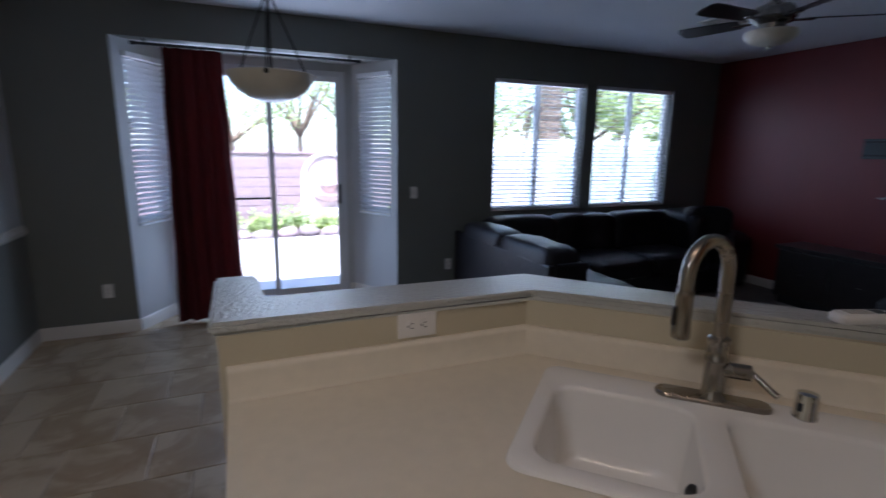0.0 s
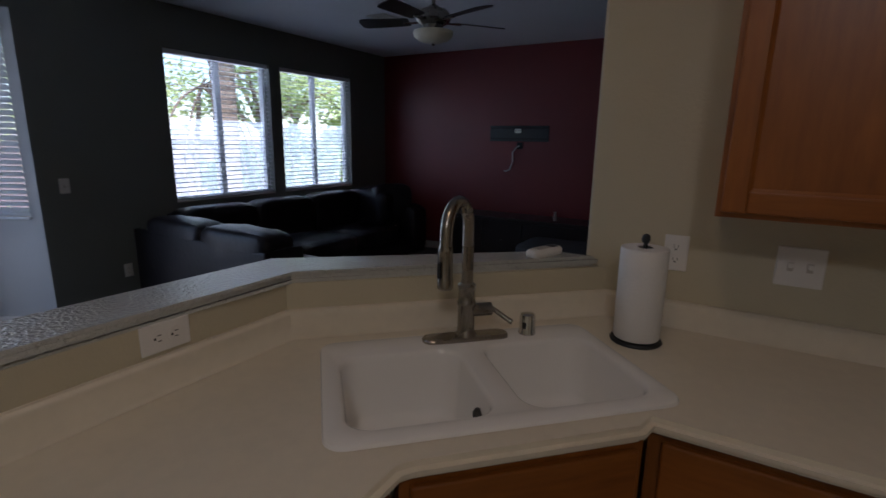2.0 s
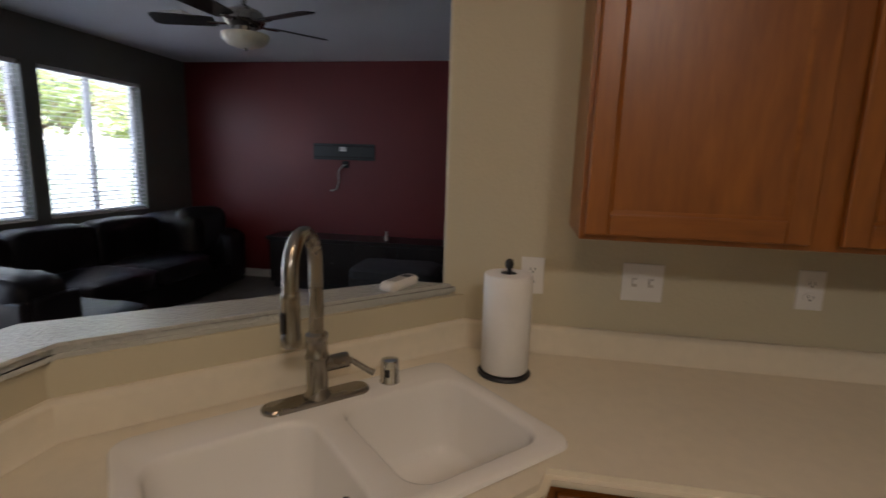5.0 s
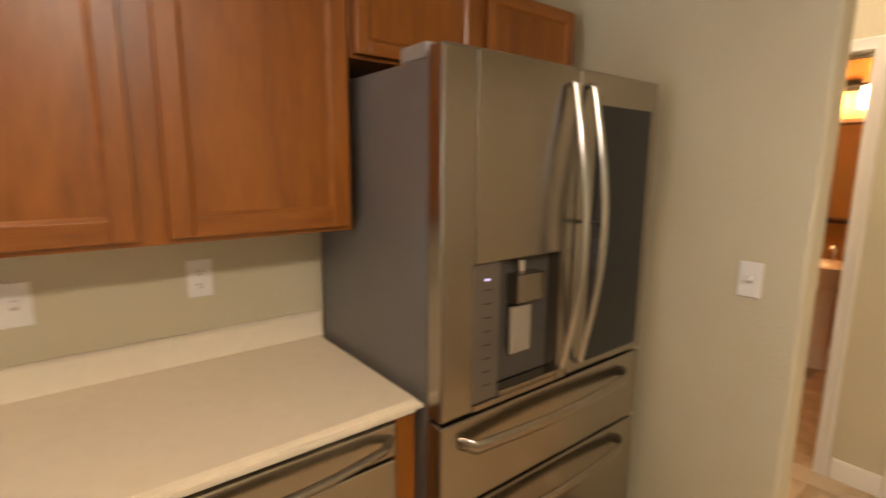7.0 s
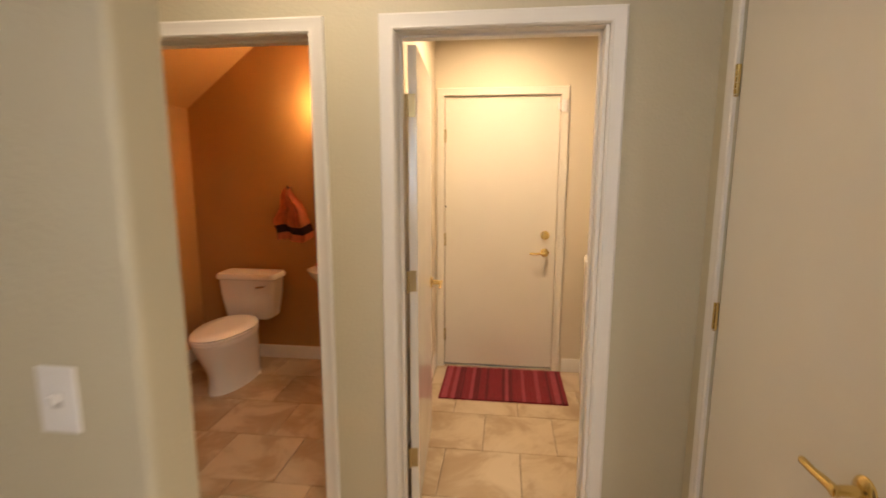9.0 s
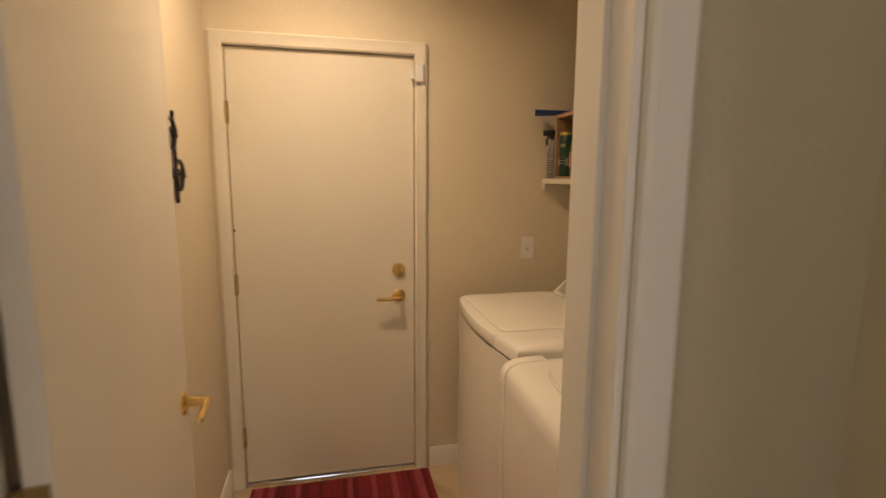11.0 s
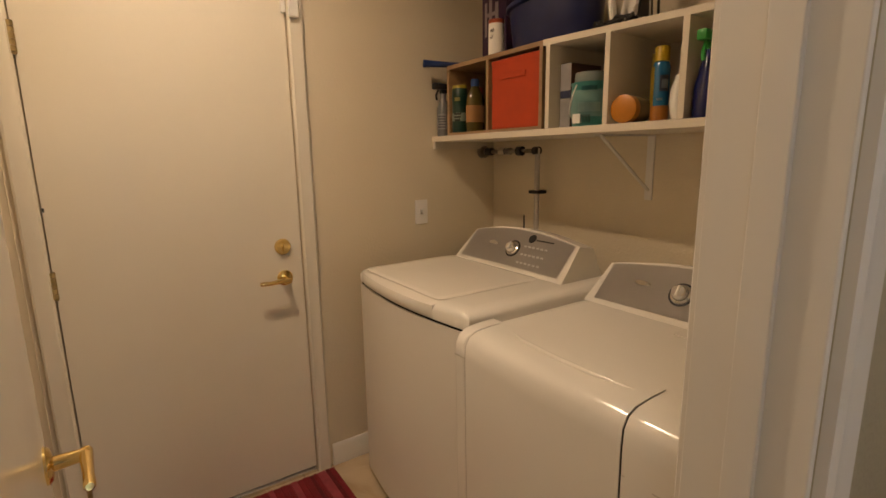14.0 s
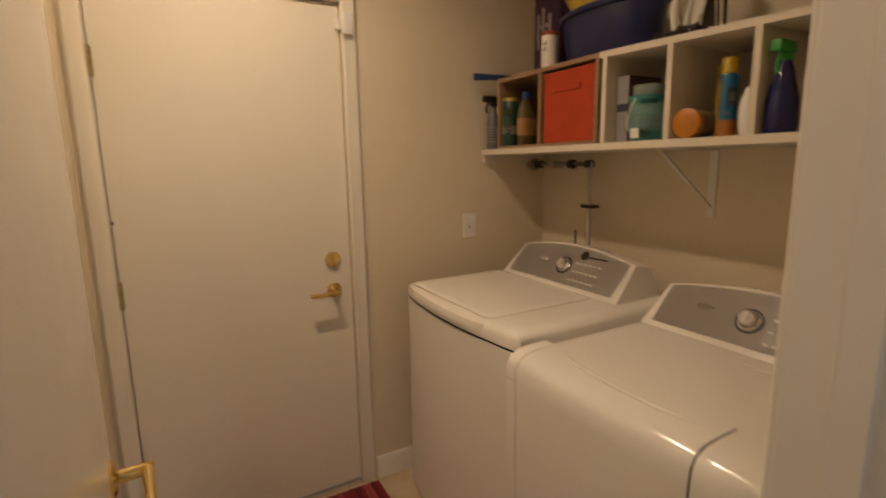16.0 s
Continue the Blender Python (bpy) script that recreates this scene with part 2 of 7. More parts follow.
def box(bm, x0, y0, z0, x1, y1, z1, bevel=0.0, seg=2, mi=0):
    x0, x1, y0, y1, z0, z1 = min(x0, x1), max(x0, x1), min(y0, y1), max(y0, y1), min(z0, z1), max(z0, z1)
    r = bmesh.ops.create_cube(bm, size=1, matrix=Matrix.Translation(((x0 + x1) / 2, (y0 + y1) / 2, (z0 + z1) / 2)) @ Matrix.Diagonal((x1 - x0, y1 - y0, z1 - z0, 1)))
    fs = {f for v in r["verts"] for f in v.link_faces}
    for f in fs:
        f.material_index = mi
    if bevel:
        es = list({e for v in r["verts"] for e in v.link_edges})
        b = bmesh.ops.bevel(bm, geom=es, offset=bevel, segments=seg, profile=0.5, affect="EDGES")
        for f in b["faces"]:
            f.material_index = mi
    return bm


def mk(*boxes, bevel=0.0, seg=2):
    bm = bmesh.new()
    for b in boxes:
        box(bm, *b, bevel=bevel, seg=seg)
    return bm


def cyl(bm, p0, p1, r0, r1=None, n=20, caps=True):
    p0, p1 = Vector(p0), Vector(p1)
    d = p1 - p0
    m = Matrix.Translation((p0 + p1) / 2) @ d.to_track_quat("Z", "Y").to_matrix().to_4x4()
    bmesh.ops.create_cone(bm, cap_ends=caps, segments=n, radius1=r0, radius2=r0 if r1 is None else r1, depth=d.length, matrix=m)
    return bm


def lathe(bm, prof, n=28, m=Matrix()):
    """Turns a profile of (radius, height) round the z axis."""
    rings = []
    for r, z in prof:
        if r < 1e-5:
            rings.append([bm.verts.new(m @ Vector((0, 0, z)))])
        else:
            rings.append([bm.verts.new(m @ Vector((r * math.cos(2 * math.pi * i / n), r * math.sin(2 * math.pi * i / n), z))) for i in range(n)])
    for a, b in zip(rings, rings[1:]):
        for i in range(n):
            j = (i + 1) % n
            if len(a) == 1 and len(b) == 1:
                continue
            if len(a) == 1:
                bm.faces.new((a[0], b[i], b[j]))
            elif len(b) == 1:
                bm.faces.new((a[i], a[j], b[0]))
            else:
                bm.faces.new((a[i], a[j], b[j], b[i]))
    return bm


def tube(bm, pts, r, n=12, caps=True):
    """A round bar along a path; r is one radius or one for each point."""
    pts = [Vector(p) for p in pts]
    rs = r if isinstance(r, (list, tuple)) else [r] * len(pts)
    rings, side = [], None
    for i, p in enumerate(pts):
        d = (pts[min(i + 1, len(pts) - 1)] - pts[max(i - 1, 0)]).normalized()
        if side is None:
            side = d.orthogonal().normalized()
        side = (side - d * side.dot(d)).normalized()
        up = d.cross(side)
        rings.append([bm.verts.new(p + rs[i] * (math.cos(a) * side + math.sin(a) * up)) for a in (2 * math.pi * k / n for k in range(n))])
    for a, b in zip(rings, rings[1:]):
        for k in range(n):
            bm.faces.new((a[k], a[(k + 1) % n], b[(k + 1) % n], b[k]))
    if caps:
        bm.faces.new(rings[0][::-1])
        bm.faces.new(rings[-1])
    return bm


def sweep(bm, path, prof, to3d, closed=False):
    """Carries a profile of (offset to the left, height) along a 2D path with mitred corners."""
    P = [Vector(p) for p in path]
    n = len(P)
    rings = []
    for i, p in enumerate(P):
        ds = []
        if i > 0 or closed:
            ds.append((p - P[i - 1]).normalized())
        if i < n - 1 or closed:
            ds.append((P[(i + 1) % n] - p).normalized())
        ns = [Vector((-d.y, d.x)) for d in ds]
        m = sum(ns, Vector((0, 0))).normalized()
        k = 1 / max(0.3, m.dot(ns[0]))
        rings.append([bm.verts.new(to3d(p + m * (o * k), h)) for o, h in prof])
    q = len(prof)
    pairs = list(zip(rings, rings[1:])) + ([(rings[-1], rings[0])] if closed else [])
    for a, b in pairs:
        for k in range(q):
            bm.faces.new((a[k], a[(k + 1) % q], b[(k + 1) % q], b[k]))
    if not closed:
        bm.faces.new(rings[0])
        bm.faces.new(rings[-1][::-1])
    return bm


def flat(p, h):
    return Vector((p.x, p.y, h))


def prism(bm, poly, z0, z1):
    """A straight prism over a polygon, which may be hollow in outline."""
    lo = [bm.verts.new((x, y, z0)) for x, y in poly]
    hi = [bm.verts.new((x, y, z1)) for x, y in poly]
    bm.faces.new(lo[::-1])
    bm.faces.new(hi)
    n = len(poly)
    for i in range(n):
        bm.faces.new((lo[i], lo[(i + 1) % n], hi[(i + 1) % n], hi[i]))
    return bm


def round_rect(w, h, r, n=6, cx=0.0, cy=0.0):
    pts = []
    for sx, sy, a0 in ((1, 1, 0), (-1, 1, 90), (-1, -1, 180), (1, -1, 270)):
        for k in range(n + 1):
            a = radians(a0 + 90 * k / n)
            pts.append((cx + sx * (w / 2 - r) + r * math.cos(a), cy + sy * (h / 2 - r) + r * math.sin(a)))
    return pts


def loft(bm, loops, cap0=True, cap1=True):
    rings = [[bm.verts.new(p) for p in lp] for lp in loops]
    n = len(rings[0])
    for a, b in zip(rings, rings[1:]):
        for k in range(n):
            bm.faces.new((a[k], a[(k + 1) % n], b[(k + 1) % n], b[k]))
    if cap0:
        bm.faces.new(rings[0][::-1])
    if cap1:
        bm.faces.new(rings[-1])
    return bm


def plate_with_holes(bm, outer, holes, z):
    edges = []
    for lp in (outer, *holes):
        vs = [bm.verts.new((x, y, z)) for x, y in lp]
        edges += [bm.edges.new((vs[i], vs[(i + 1) % len(vs)])) for i in range(len(vs))]
    bmesh.ops.triangle_fill(bm, use_beauty=True, use_dissolve=False, edges=edges)
    return bm


def text_part(name, words, size, material, parent, m, width=None):
    """Raised lettering in the built-in font, as a mesh."""
    cu = bpy.data.curves.new(name, "FONT")
    cu.body, cu.size, cu.extrude, cu.align_x, cu.align_y = words, size, 0.0004, "CENTER", "CENTER"
    tmp = bpy.data.objects.new(name, cu)
    me = bpy.data.meshes.new_from_object(tmp)
    bpy.data.objects.remove(tmp)
    me.materials.append(material)
    ob = new(name, me)
    ob.parent = parent
    ob.matrix_local = m
    return ob


H = 2.60            # ceiling height
NW, RW = 4.685, 5.668   # window wall (y), red wall (x)
KE = 1.595          # kitchen wall (x)
HY = -2.885         # hall wall with the doors (y)
BY = -4.70          # garage door wall (y)


# ---- the large structure ----
def wall_along_x(bm, y0, y1, x0, x1, holes=(), z1=H):
    """A wall with rectangular openings (xa, xb, za, zb)."""
    x = x0
    for xa, xb, za, zb in sorted(holes):
        if xa > x:
            box(bm, x, y0, 0, xa, y1, z1)
        if za > 0:
            box(bm, xa, y0, 0, xb, y1, za)
        if zb < z1:
            box(bm, xa, y0, zb, xb, y1, z1)
        x = xb
    if x1 > x:
        box(bm, x, y0, 0, x1, y1, z1)
    return bm


WIN = [(2.535, 3.664, 0.885, 2.235), (3.813, 4.94, 0.885, 2.235)]
NOOK = (-0.74, 1.495, 0.0, 2.32)
setting("wall_north", wall_along_x(bmesh.new(), NW, NW + 0.15, -1.42, RW, [NOOK] + WIN), GREY, "dark grey-green painted window wall", "wall")
setting("wall_red", mk((RW, -0.6, 0, RW + 0.15, NW + 0.15, H)), RED, "deep red painted accent wall", "wall")
setting("wall_family_south", mk((KE + 0.12, -0.75, 0, RW, -0.6, H)), GREY, "grey painted family room wall", "wall")
setting("wall_kitchen_east", mk((KE, -1.73, 0, KE + 0.12, 0.715, H), bevel=0.012), KHAKI, "khaki painted kitchen wall with rounded corner", "wall")
setting("wall_partition", mk((0.46, -1.85, 0, KE + 0.12, -1.73, H), bevel=0.014), KHAKI, "khaki partition wall beside the refrigerator", "wall")
LD, PD = (-0.440, 0.308, 0.0, 2.01), (0.626, 1.33, 0.0, 2.01)
setting("wall_hall", wall_along_x(bmesh.new(), HY - 0.135, HY, -1.51, 2.48, [LD, PD]), KHAKI, "khaki hall wall with two doorways", "wall")
setting("wall_hall_east", mk((2.48, HY - 0.135, 0, 2.6, -1.73, H)), KHAKI, "khaki wall closing the hall", "wall")
setting("wall_hall_north", mk((KE + 0.12, -1.85, 0, 2.48, -1.73, H)), KHAKI, "khaki hall side wall", "wall")
bm = mk((-0.92, -2.885, 0, -0.80, -2.735, H), (-0.92, -1.95, 0, -0.80, -1.85, H), (-0.92, -2.735, 2.03, -0.80, -1.95, H), (-0.92, -2.735, 0, -0.87, -1.95, 2.03))
setting("wall_closet", bm, KHAKI, "khaki wall with a closet door", "wall")
setting("wall_kitchen_south", mk((-2.6, -1.97, 0, -0.80, -1.85, H)), KHAKI, "khaki kitchen wall", "wall")
setting("wall_kitchen_west", mk((-2.72, -1.97, 0, -2.6, 2.72, H)), KHAKI, "khaki kitchen wall", "wall")
setting("wall_kitchen_north", mk((-2.6, 2.6, 0, -1.42, 2.72, H)), KHAKI, "khaki kitchen wall", "wall")
bm = bmesh.new()
box(bm, -1.54, 2.72, 0, -1.42, NW + 0.15, 0.84, mi=1)
box(bm, -1.54, 2.72, 0.84, -1.42, NW + 0.15, H)
setting("wall_nook_west", bm, [NOOKW, GREY], "two-tone wall, pale above the chair rail", "wall")
# laundry and powder room
setting("wall_laundry_west", mk((-1.63, BY - 0.12, 0, -1.51, HY, H)), CREAM, "cream laundry wall", "wall")
setting("wall_laundry_east", mk((0.42, BY, 0, 0.462, HY - 0.135, H)), CREAM, "cream laundry wall", "wall")
setting("wall_powder_west", mk((0.465, BY, 0, 0.52, HY - 0.135, H)), ORANGE, "ochre powder room wall", "wall")
setting("wall_powder_east", mk((2.36, BY, 0, 2.48, HY - 0.135, H)), ORANGE, "ochre powder room wall", "wall")
setting("wall_garage", wall_along_x(bmesh.new(), BY - 0.12, BY, -1.51, 0.463, [(-0.478, 0.348, 0.0, 2.045)]), CREAM, "cream laundry wall with the garage door", "wall")
setting("wall_powder_back", mk((0.463, BY - 0.12, 0, 2.48, BY, H)), ORANGE, "ochre powder room wall", "wall")
setting("wall_laundry_hall_side", wall_along_x(bmesh.new(), HY - 0.139, HY - 0.1355, -1.51, 0.42, [LD]), CREAM, "cream laundry wall round the doorway", "wall")
setting("wall_powder_hall_side", wall_along_x(bmesh.new(), HY - 0.139, HY - 0.1355, 0.52, 2.36, [PD]), ORANGE, "ochre wall round the powder room doorway", "wall")
bm = bmesh.new()
prof = [(0.52, 2.43), (1.777, 2.43), (2.36, 1.985), (2.36, 2.12), (1.80, 2.55), (0.52, 2.55)]
a = [bm.verts.new((x, BY, z)) for x, z in prof]
b = [bm.verts.new((x, HY - 0.139, z)) for x, z in prof]
bm.faces.new(a)
bm.faces.new(b[::-1])
for i in range(6):
    bm.faces.new((a[i], a[(i + 1) % 6], b[(i + 1) % 6], b[i]))
setting("ceiling_powder", bm, ORANGE, "ochre ceiling sloping under the stairs", "ceiling")
setting("ceiling", mk((-2.72, BY - 0.12, H, RW + 0.15, NW + 0.15, H + 0.15)), CEIL, "white painted textured ceiling", "ceiling")
# bay of the breakfast nook
BL, BR, SY = (-0.42, 5.20), (1.18, 5.20), 5.20


def angled(name, p, q, label):
    """A short bay wall from p to q with a window opening; x runs along it, y points outwards."""
    p, q = Vector(p), Vector(q)
    L = (q - p).length
    bm = wall_along_x(bmesh.new(), 0, 0.14, 0, L, [(0.20 * L, 0.86 * L, 0.875, 2.22)], 2.32)
    ob = setting(name, bm, NOOKW, label, "wall")
    a = math.degrees(math.atan2(q.y - p.y, q.x - p.x))
    ob.matrix_world = pose(p.x, p.y, 0, 0, 0, a)
    return ob, L, a


bay_l = angled("wall_bay_west", (-0.74, NW + 0.0), BL, "pale angled bay wall with a narrow window")
bay_r = angled("wall_bay_east", BR, (1.495, NW + 0.0), "pale angled bay wall with a narrow window")
setting("wall_bay_back", wall_along_x(bmesh.new(), SY, SY + 0.14, -0.60, 1.36, [(-0.36, 1.12, 0.0, 2.25)], 2.32), NOOKW, "pale bay wall round the sliding door", "wall")
bm = prism(bmesh.new(), [(-0.92, NW + 0.15), (1.66, NW + 0.15), (1.36, 5.36), (-0.62, 5.36)], 2.322, 2.5)
setting("ceiling_bay", bm, NOOKW, "pale soffit of the bay", "ceiling")
# floors
floor = setting("floor", mk((-2.72, BY - 0.12, -0.12, KE + 0.12, NW, -0.006), (KE + 0.12, BY - 0.12, -0.12, 2.6, -0.75, -0.006), (-0.80, NW, -0.12, 1.56, 5.34, -0.006)), GROUT, "travertine-look tiled floor in running bond", "floor")
setting("floor_carpet", mk((KE + 0.12, -0.75, -0.12, RW, NW, 0.004), (0.13, 1.53, -0.0055, KE + 0.12, NW, 0.003)), CARPET, "grey-beige carpet of the family room", "floor")

# ---- trim ----
BASE = [(0, 0), (0.014, 0), (0.014, 0.070), (0.011, 0.078), (0.011, 0.088), (0.006, 0.098), (0.004, 0.102), (0, 0.102)]


def baseboard(path, name="baseboard"):
    return setting(name, sweep(bmesh.new(), path, BASE, flat), TRIM, "white moulded baseboard", "baseboard", True)


baseboard([(-0.74, NW), (-1.42, NW), (-1.42, 2.72)])
baseboard([(-0.36, 5.20), BL, (-0.74, NW)])
baseboard([(1.495, NW), BR, (1.13, 5.20)])
baseboard([(RW, 3.0), (RW, NW), (1.495, NW)])
baseboard([(0.367, HY), (0.557, HY)])
baseboard([(-0.80, -2.80), (-0.80, HY), (-0.523, HY)])
baseboard([(0.46, -1.85), (0.46, -1.73)])
baseboard([(-0.55, BY), (-1.51, BY), (-1.51, HY - 0.139)][::-1])
baseboard([(0.42, HY - 0.139), (0.42, BY)][::-1])
baseboard([(2.36, HY - 0.139), (2.36, BY), (0.52, BY)][::-1])
bm = sweep(bmesh.new(), [(-1.42, NW), (-1.42, 2.72)], [(0, 0.84), (0.010, 0.845), (0.022, 0.868), (0.024, 0.885), (0.012, 0.900), (0.010, 0.915), (0, 0.92)], flat)
setting("trim_chair_rail", bm, TRIM, "white chair rail on the nook wall", "trim", True)

CASE = [(0, 0), (0, 0.012), (0.007, 0.017), (0.015, 0.013), (0.034, 0.016), (0.049, 0.020), (0.056, 0.016), (0.058, 0)]


def casing(name, x0, x1, zt, y, out, label="white moulded door casing", material=None):
    """Casing round an opening in a wall along x; out is +1 or -1, the way it stands proud in y."""
    bm = sweep(bmesh.new(), [(x0, 0), (x0, zt), (x1, zt), (x1, 0)], CASE, lambda p, h: Vector((p.x, y + out * h, p.y)))
    return setting(name, bm, material or TRIM, label, "trim", True)


casing("trim_laundry_door", LD[0], LD[1], LD[3], HY, 1)
casing("trim_laundry_door_inside", LD[0], LD[1], LD[3], HY - 0.139, -1)
casing("trim_powder_door", PD[0], PD[1], PD[3], HY, 1)
casing("trim_garage_door", -0.478, 0.348, 2.045, BY, 1, "cream-painted door casing", DOORP)
for nm, (xa, xb, _, zt) in (("jamb_laundry", LD), ("jamb_powder", PD)):
    rev = 0.014 if nm == "jamb_laundry" else 0.004
    bm = mk((xa, HY - 0.139, 0, xa + rev, HY - 0.001 * (rev > 0.01), zt), (xb - 0.004, HY - 0.139, 0, xb, HY, zt), (xa, HY - 0.139, zt - 0.004, xb, HY, zt),
            (xa + rev, HY - 0.085, 0, xa + rev + 0.010, HY - 0.05, zt - 0.004), (xb - 0.014, HY - 0.085, 0, xb - 0.004, HY - 0.05, zt - 0.004), (xa + 0.004, HY - 0.085, zt - 0.014, xb - 0.004, HY - 0.05, zt - 0.004), bevel=0.0018)
    setting("trim_" + nm, bm, TRIM, "white painted door jamb with stop", "trim")
bm = sweep(bmesh.new(), [(-1.95, 0), (-1.95, 2.03), (-2.735, 2.03), (-2.735, 0)][::-1], CASE, lambda p, h: Vector((-0.80 + h * 0.8, p.x, p.y)))
setting("trim_closet_door", bm, TRIM, "white moulded door casing", "trim", True)

# ---- doors ----
HINGE = mat("tarnished_brass_hinge", (0.50, 0.40, 0.20), 0.32, 0.85, 0.2, 30)


def hinge_bm(x, y, z, r=0.0085):
    bm = bmesh.new()
    for k in range(5):
        cyl(bm, (x, y, z - 0.045 + k * 0.018), (x, y, z - 0.0285 + k * 0.018), r, n=12)
    lathe(bm, [(0, -0.006), (r * 0.8, -0.004), (r, 0)], 12, Matrix.Translation((x, y, z - 0.047)))
    return bm


def lever(parent, p, n, along, knob_r=0.032):
    """A brass lever on a round rose at p; n is the way out of the leaf, along the lever's way."""
    p, n, a = Vector(p), Vector(n), Vector(along)
    bm = bmesh.new()
    m = Matrix.Translation(p) @ n.to_track_quat("Z", "Y").to_matrix().to_4x4()
    lathe(bm, [(0, 0), (knob_r, 0), (knob_r, 0.004), (knob_r * 0.85, 0.009), (0.013, 0.012), (0.011, 0.055), (0.013, 0.062), (0, 0.064)], 24, m)
    h = part("door_handle", bm, BRASS, parent, "polished brass lever handle", True)
    bm = bmesh.new()
    q = p + n * 0.056
    tube(bm, [q - a * 0.008, q + a * 0.03, q + a * 0.07 - Vector((0, 0, 0.003)), q + a * 0.105 - Vector((0, 0, 0.002)), q + a * 0.112], [0.011, 0.010, 0.0085, 0.009, 0.006], 14)
    part("lever", bm, BRASS, h, "polished brass lever", True)


garage_door = tagged(new("door_garage"), "closed flat cream-painted door to the garage", "door", kind="structure")
part("leaf", mk((-0.4745, BY - 0.05, 0.020, 0.3445, BY - 0.008, 2.0415), bevel=0.002), DOORP, garage_door)
# not a real frame: dark sheet behind the leaf, painting the gap's shade
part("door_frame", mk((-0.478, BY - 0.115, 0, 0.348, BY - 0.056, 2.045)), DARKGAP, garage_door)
part("threshold", mk((-0.474, BY - 0.06, 0.0, 0.344, BY + 0.006, 0.016), bevel=0.004), CHROME, garage_door, "aluminium threshold strip")
for z in (1.768, 1.005, 0.26):
    part("hinge", hinge_bm(0.347, BY + 0.003, z, 0.0115), HINGE, garage_door, "tarnished brass butt hinge", True)
bm = lathe(bmesh.new(), [(0, 0), (0.033, 0), (0.033, 0.006), (0.028, 0.013), (0.014, 0.014), (0.0, 0.014)], 26, Matrix.Translation((-0.398, BY - 0.008, 1.045)) @ pose(0, 0, 0, -90))
box(bm, -0.402, BY + 0.004, 1.028, -0.394, BY + 0.014, 1.062, 0.002)
part("deadbolt", bm, BRASS, garage_door, "brass deadbolt turn", True)
lever(garage_door, (-0.398, BY - 0.008, 0.915), (0, 1, 0), (1, 0, 0))
part("latch_hole", mk((0.338, BY - 0.0081, 1.243, 0.344, BY - 0.0070, 1.256)), BLACK, garage_door)
sensor = thing("door_sensor", "small white alarm contact on the door casing", "sensor", at=(-0.485, BY + 0.002, 1.965))
part("housing", mk((-0.030, 0.015, -0.040, 0.006, 0.034, 0.040), bevel=0.004), WHITEPL, sensor)
part("magnet", mk((0.010, -0.010, -0.022, 0.028, 0.008, 0.022), bevel=0.003), WHITEPL, sensor)

ldoor = tagged(new("door_laundry"), "cream laundry door standing open against the wall", "door", kind="structure")
ldoor.matrix_world = pose(0.300, HY - 0.142, 0, 0, 0, -86.0)
part("leaf", mk((0.003, -0.045, 0.012, 0.738, -0.010, 1.998), bevel=0.002), GLOSSD, ldoor)
PALEB = mat("pale_brass_hinge", (0.50, 0.40, 0.20), 0.3, 0.9, 0.1)
for z in (1.77, 1.06, 0.26):
    part("hinge", hinge_bm(-0.004, -0.004, z, 0.007), PALEB, ldoor, "brass butt hinge", True)
    part("hinge_leaf", mk((0.0008, -0.040, z - 0.045, 0.0032, -0.008, z + 0.045), bevel=0.0008), PALEB, ldoor)
lever(ldoor, (0.675, -0.045, 0.90), (0, -1, 0), (-1, 0, 0))
lever(ldoor, (0.675, -0.010, 0.90), (0, 1, 0), (-1, 0, 0))
part("latch_plate", mk((0.7375, -0.038, 0.886, 0.7395, -0.016, 0.944)), BRASS, ldoor, "brass latch plate")

cdoor = tagged(new("door_closet"), "closed flat cream-painted closet door", "door", kind="structure")
part("leaf", mk((-0.842, -2.728, 0.012, -0.806, -1.957, 2.024), bevel=0.002), DOORP, cdoor)
for z in (1.795, 1.045, 0.26):
    part("hinge", hinge_bm(-0.797, -2.733, z), BRASS, cdoor, "brass butt hinge", True)
lever(cdoor, (-0.806, -2.03, 0.90), (1, 0, 0), (0, -1, 0))

# ---- pony wall, ledge, counter ----
FY = 1.375         # kitchen face of the pony wall
DX = 0.860         # where it turns
end_d = (KE, DX + FY - KE)
T8 = math.tan(radians(22.5))
poly = [(0.0, FY), (DX, FY), (KE, DX + FY - KE), (KE, 0.80), (DX + 0.12 * T8, FY + 0.12), (0.10, FY + 0.12), (0.10, 1.75), (0.0, 1.75)]
setting("wall_pony", prism(bmesh.new(), poly, 0, 1.078), KHAKI, "khaki half wall round the sink corner", "wall")
LF = 1.385         # front of the ledge
bm = prism(bmesh.new(), [(-0.018, LF - 0.012), (0.884, LF - 0.012), (KE - 0.001, 0.664), (KE - 0.001, 0.83), (0.955, LF + 0.165), (0.112, LF + 0.165), (0.112, 1.828), (-0.018, 1.828)], 1.078, 1.112)
bmesh.ops.bevel(bm, geom=[e for e in bm.edges if e.calc_length() > 0.03], offset=0.010, segments=3, affect="EDGES")
setting("ledge", bm, LEDGE, "pale glossy textured ledge on the half wall", "ledge", True)

worktop = thing("worktop", "cream solid-surface worktop with a corner for the sink", "worktop")
SC, SU, SV = Vector((0.965, 0.790)), Vector((0.7071, -0.7071)), Vector((0.7071, 0.7071))


def s2(u, v):
    p = SC + SU * u + SV * v
    return (p.x, p.y)


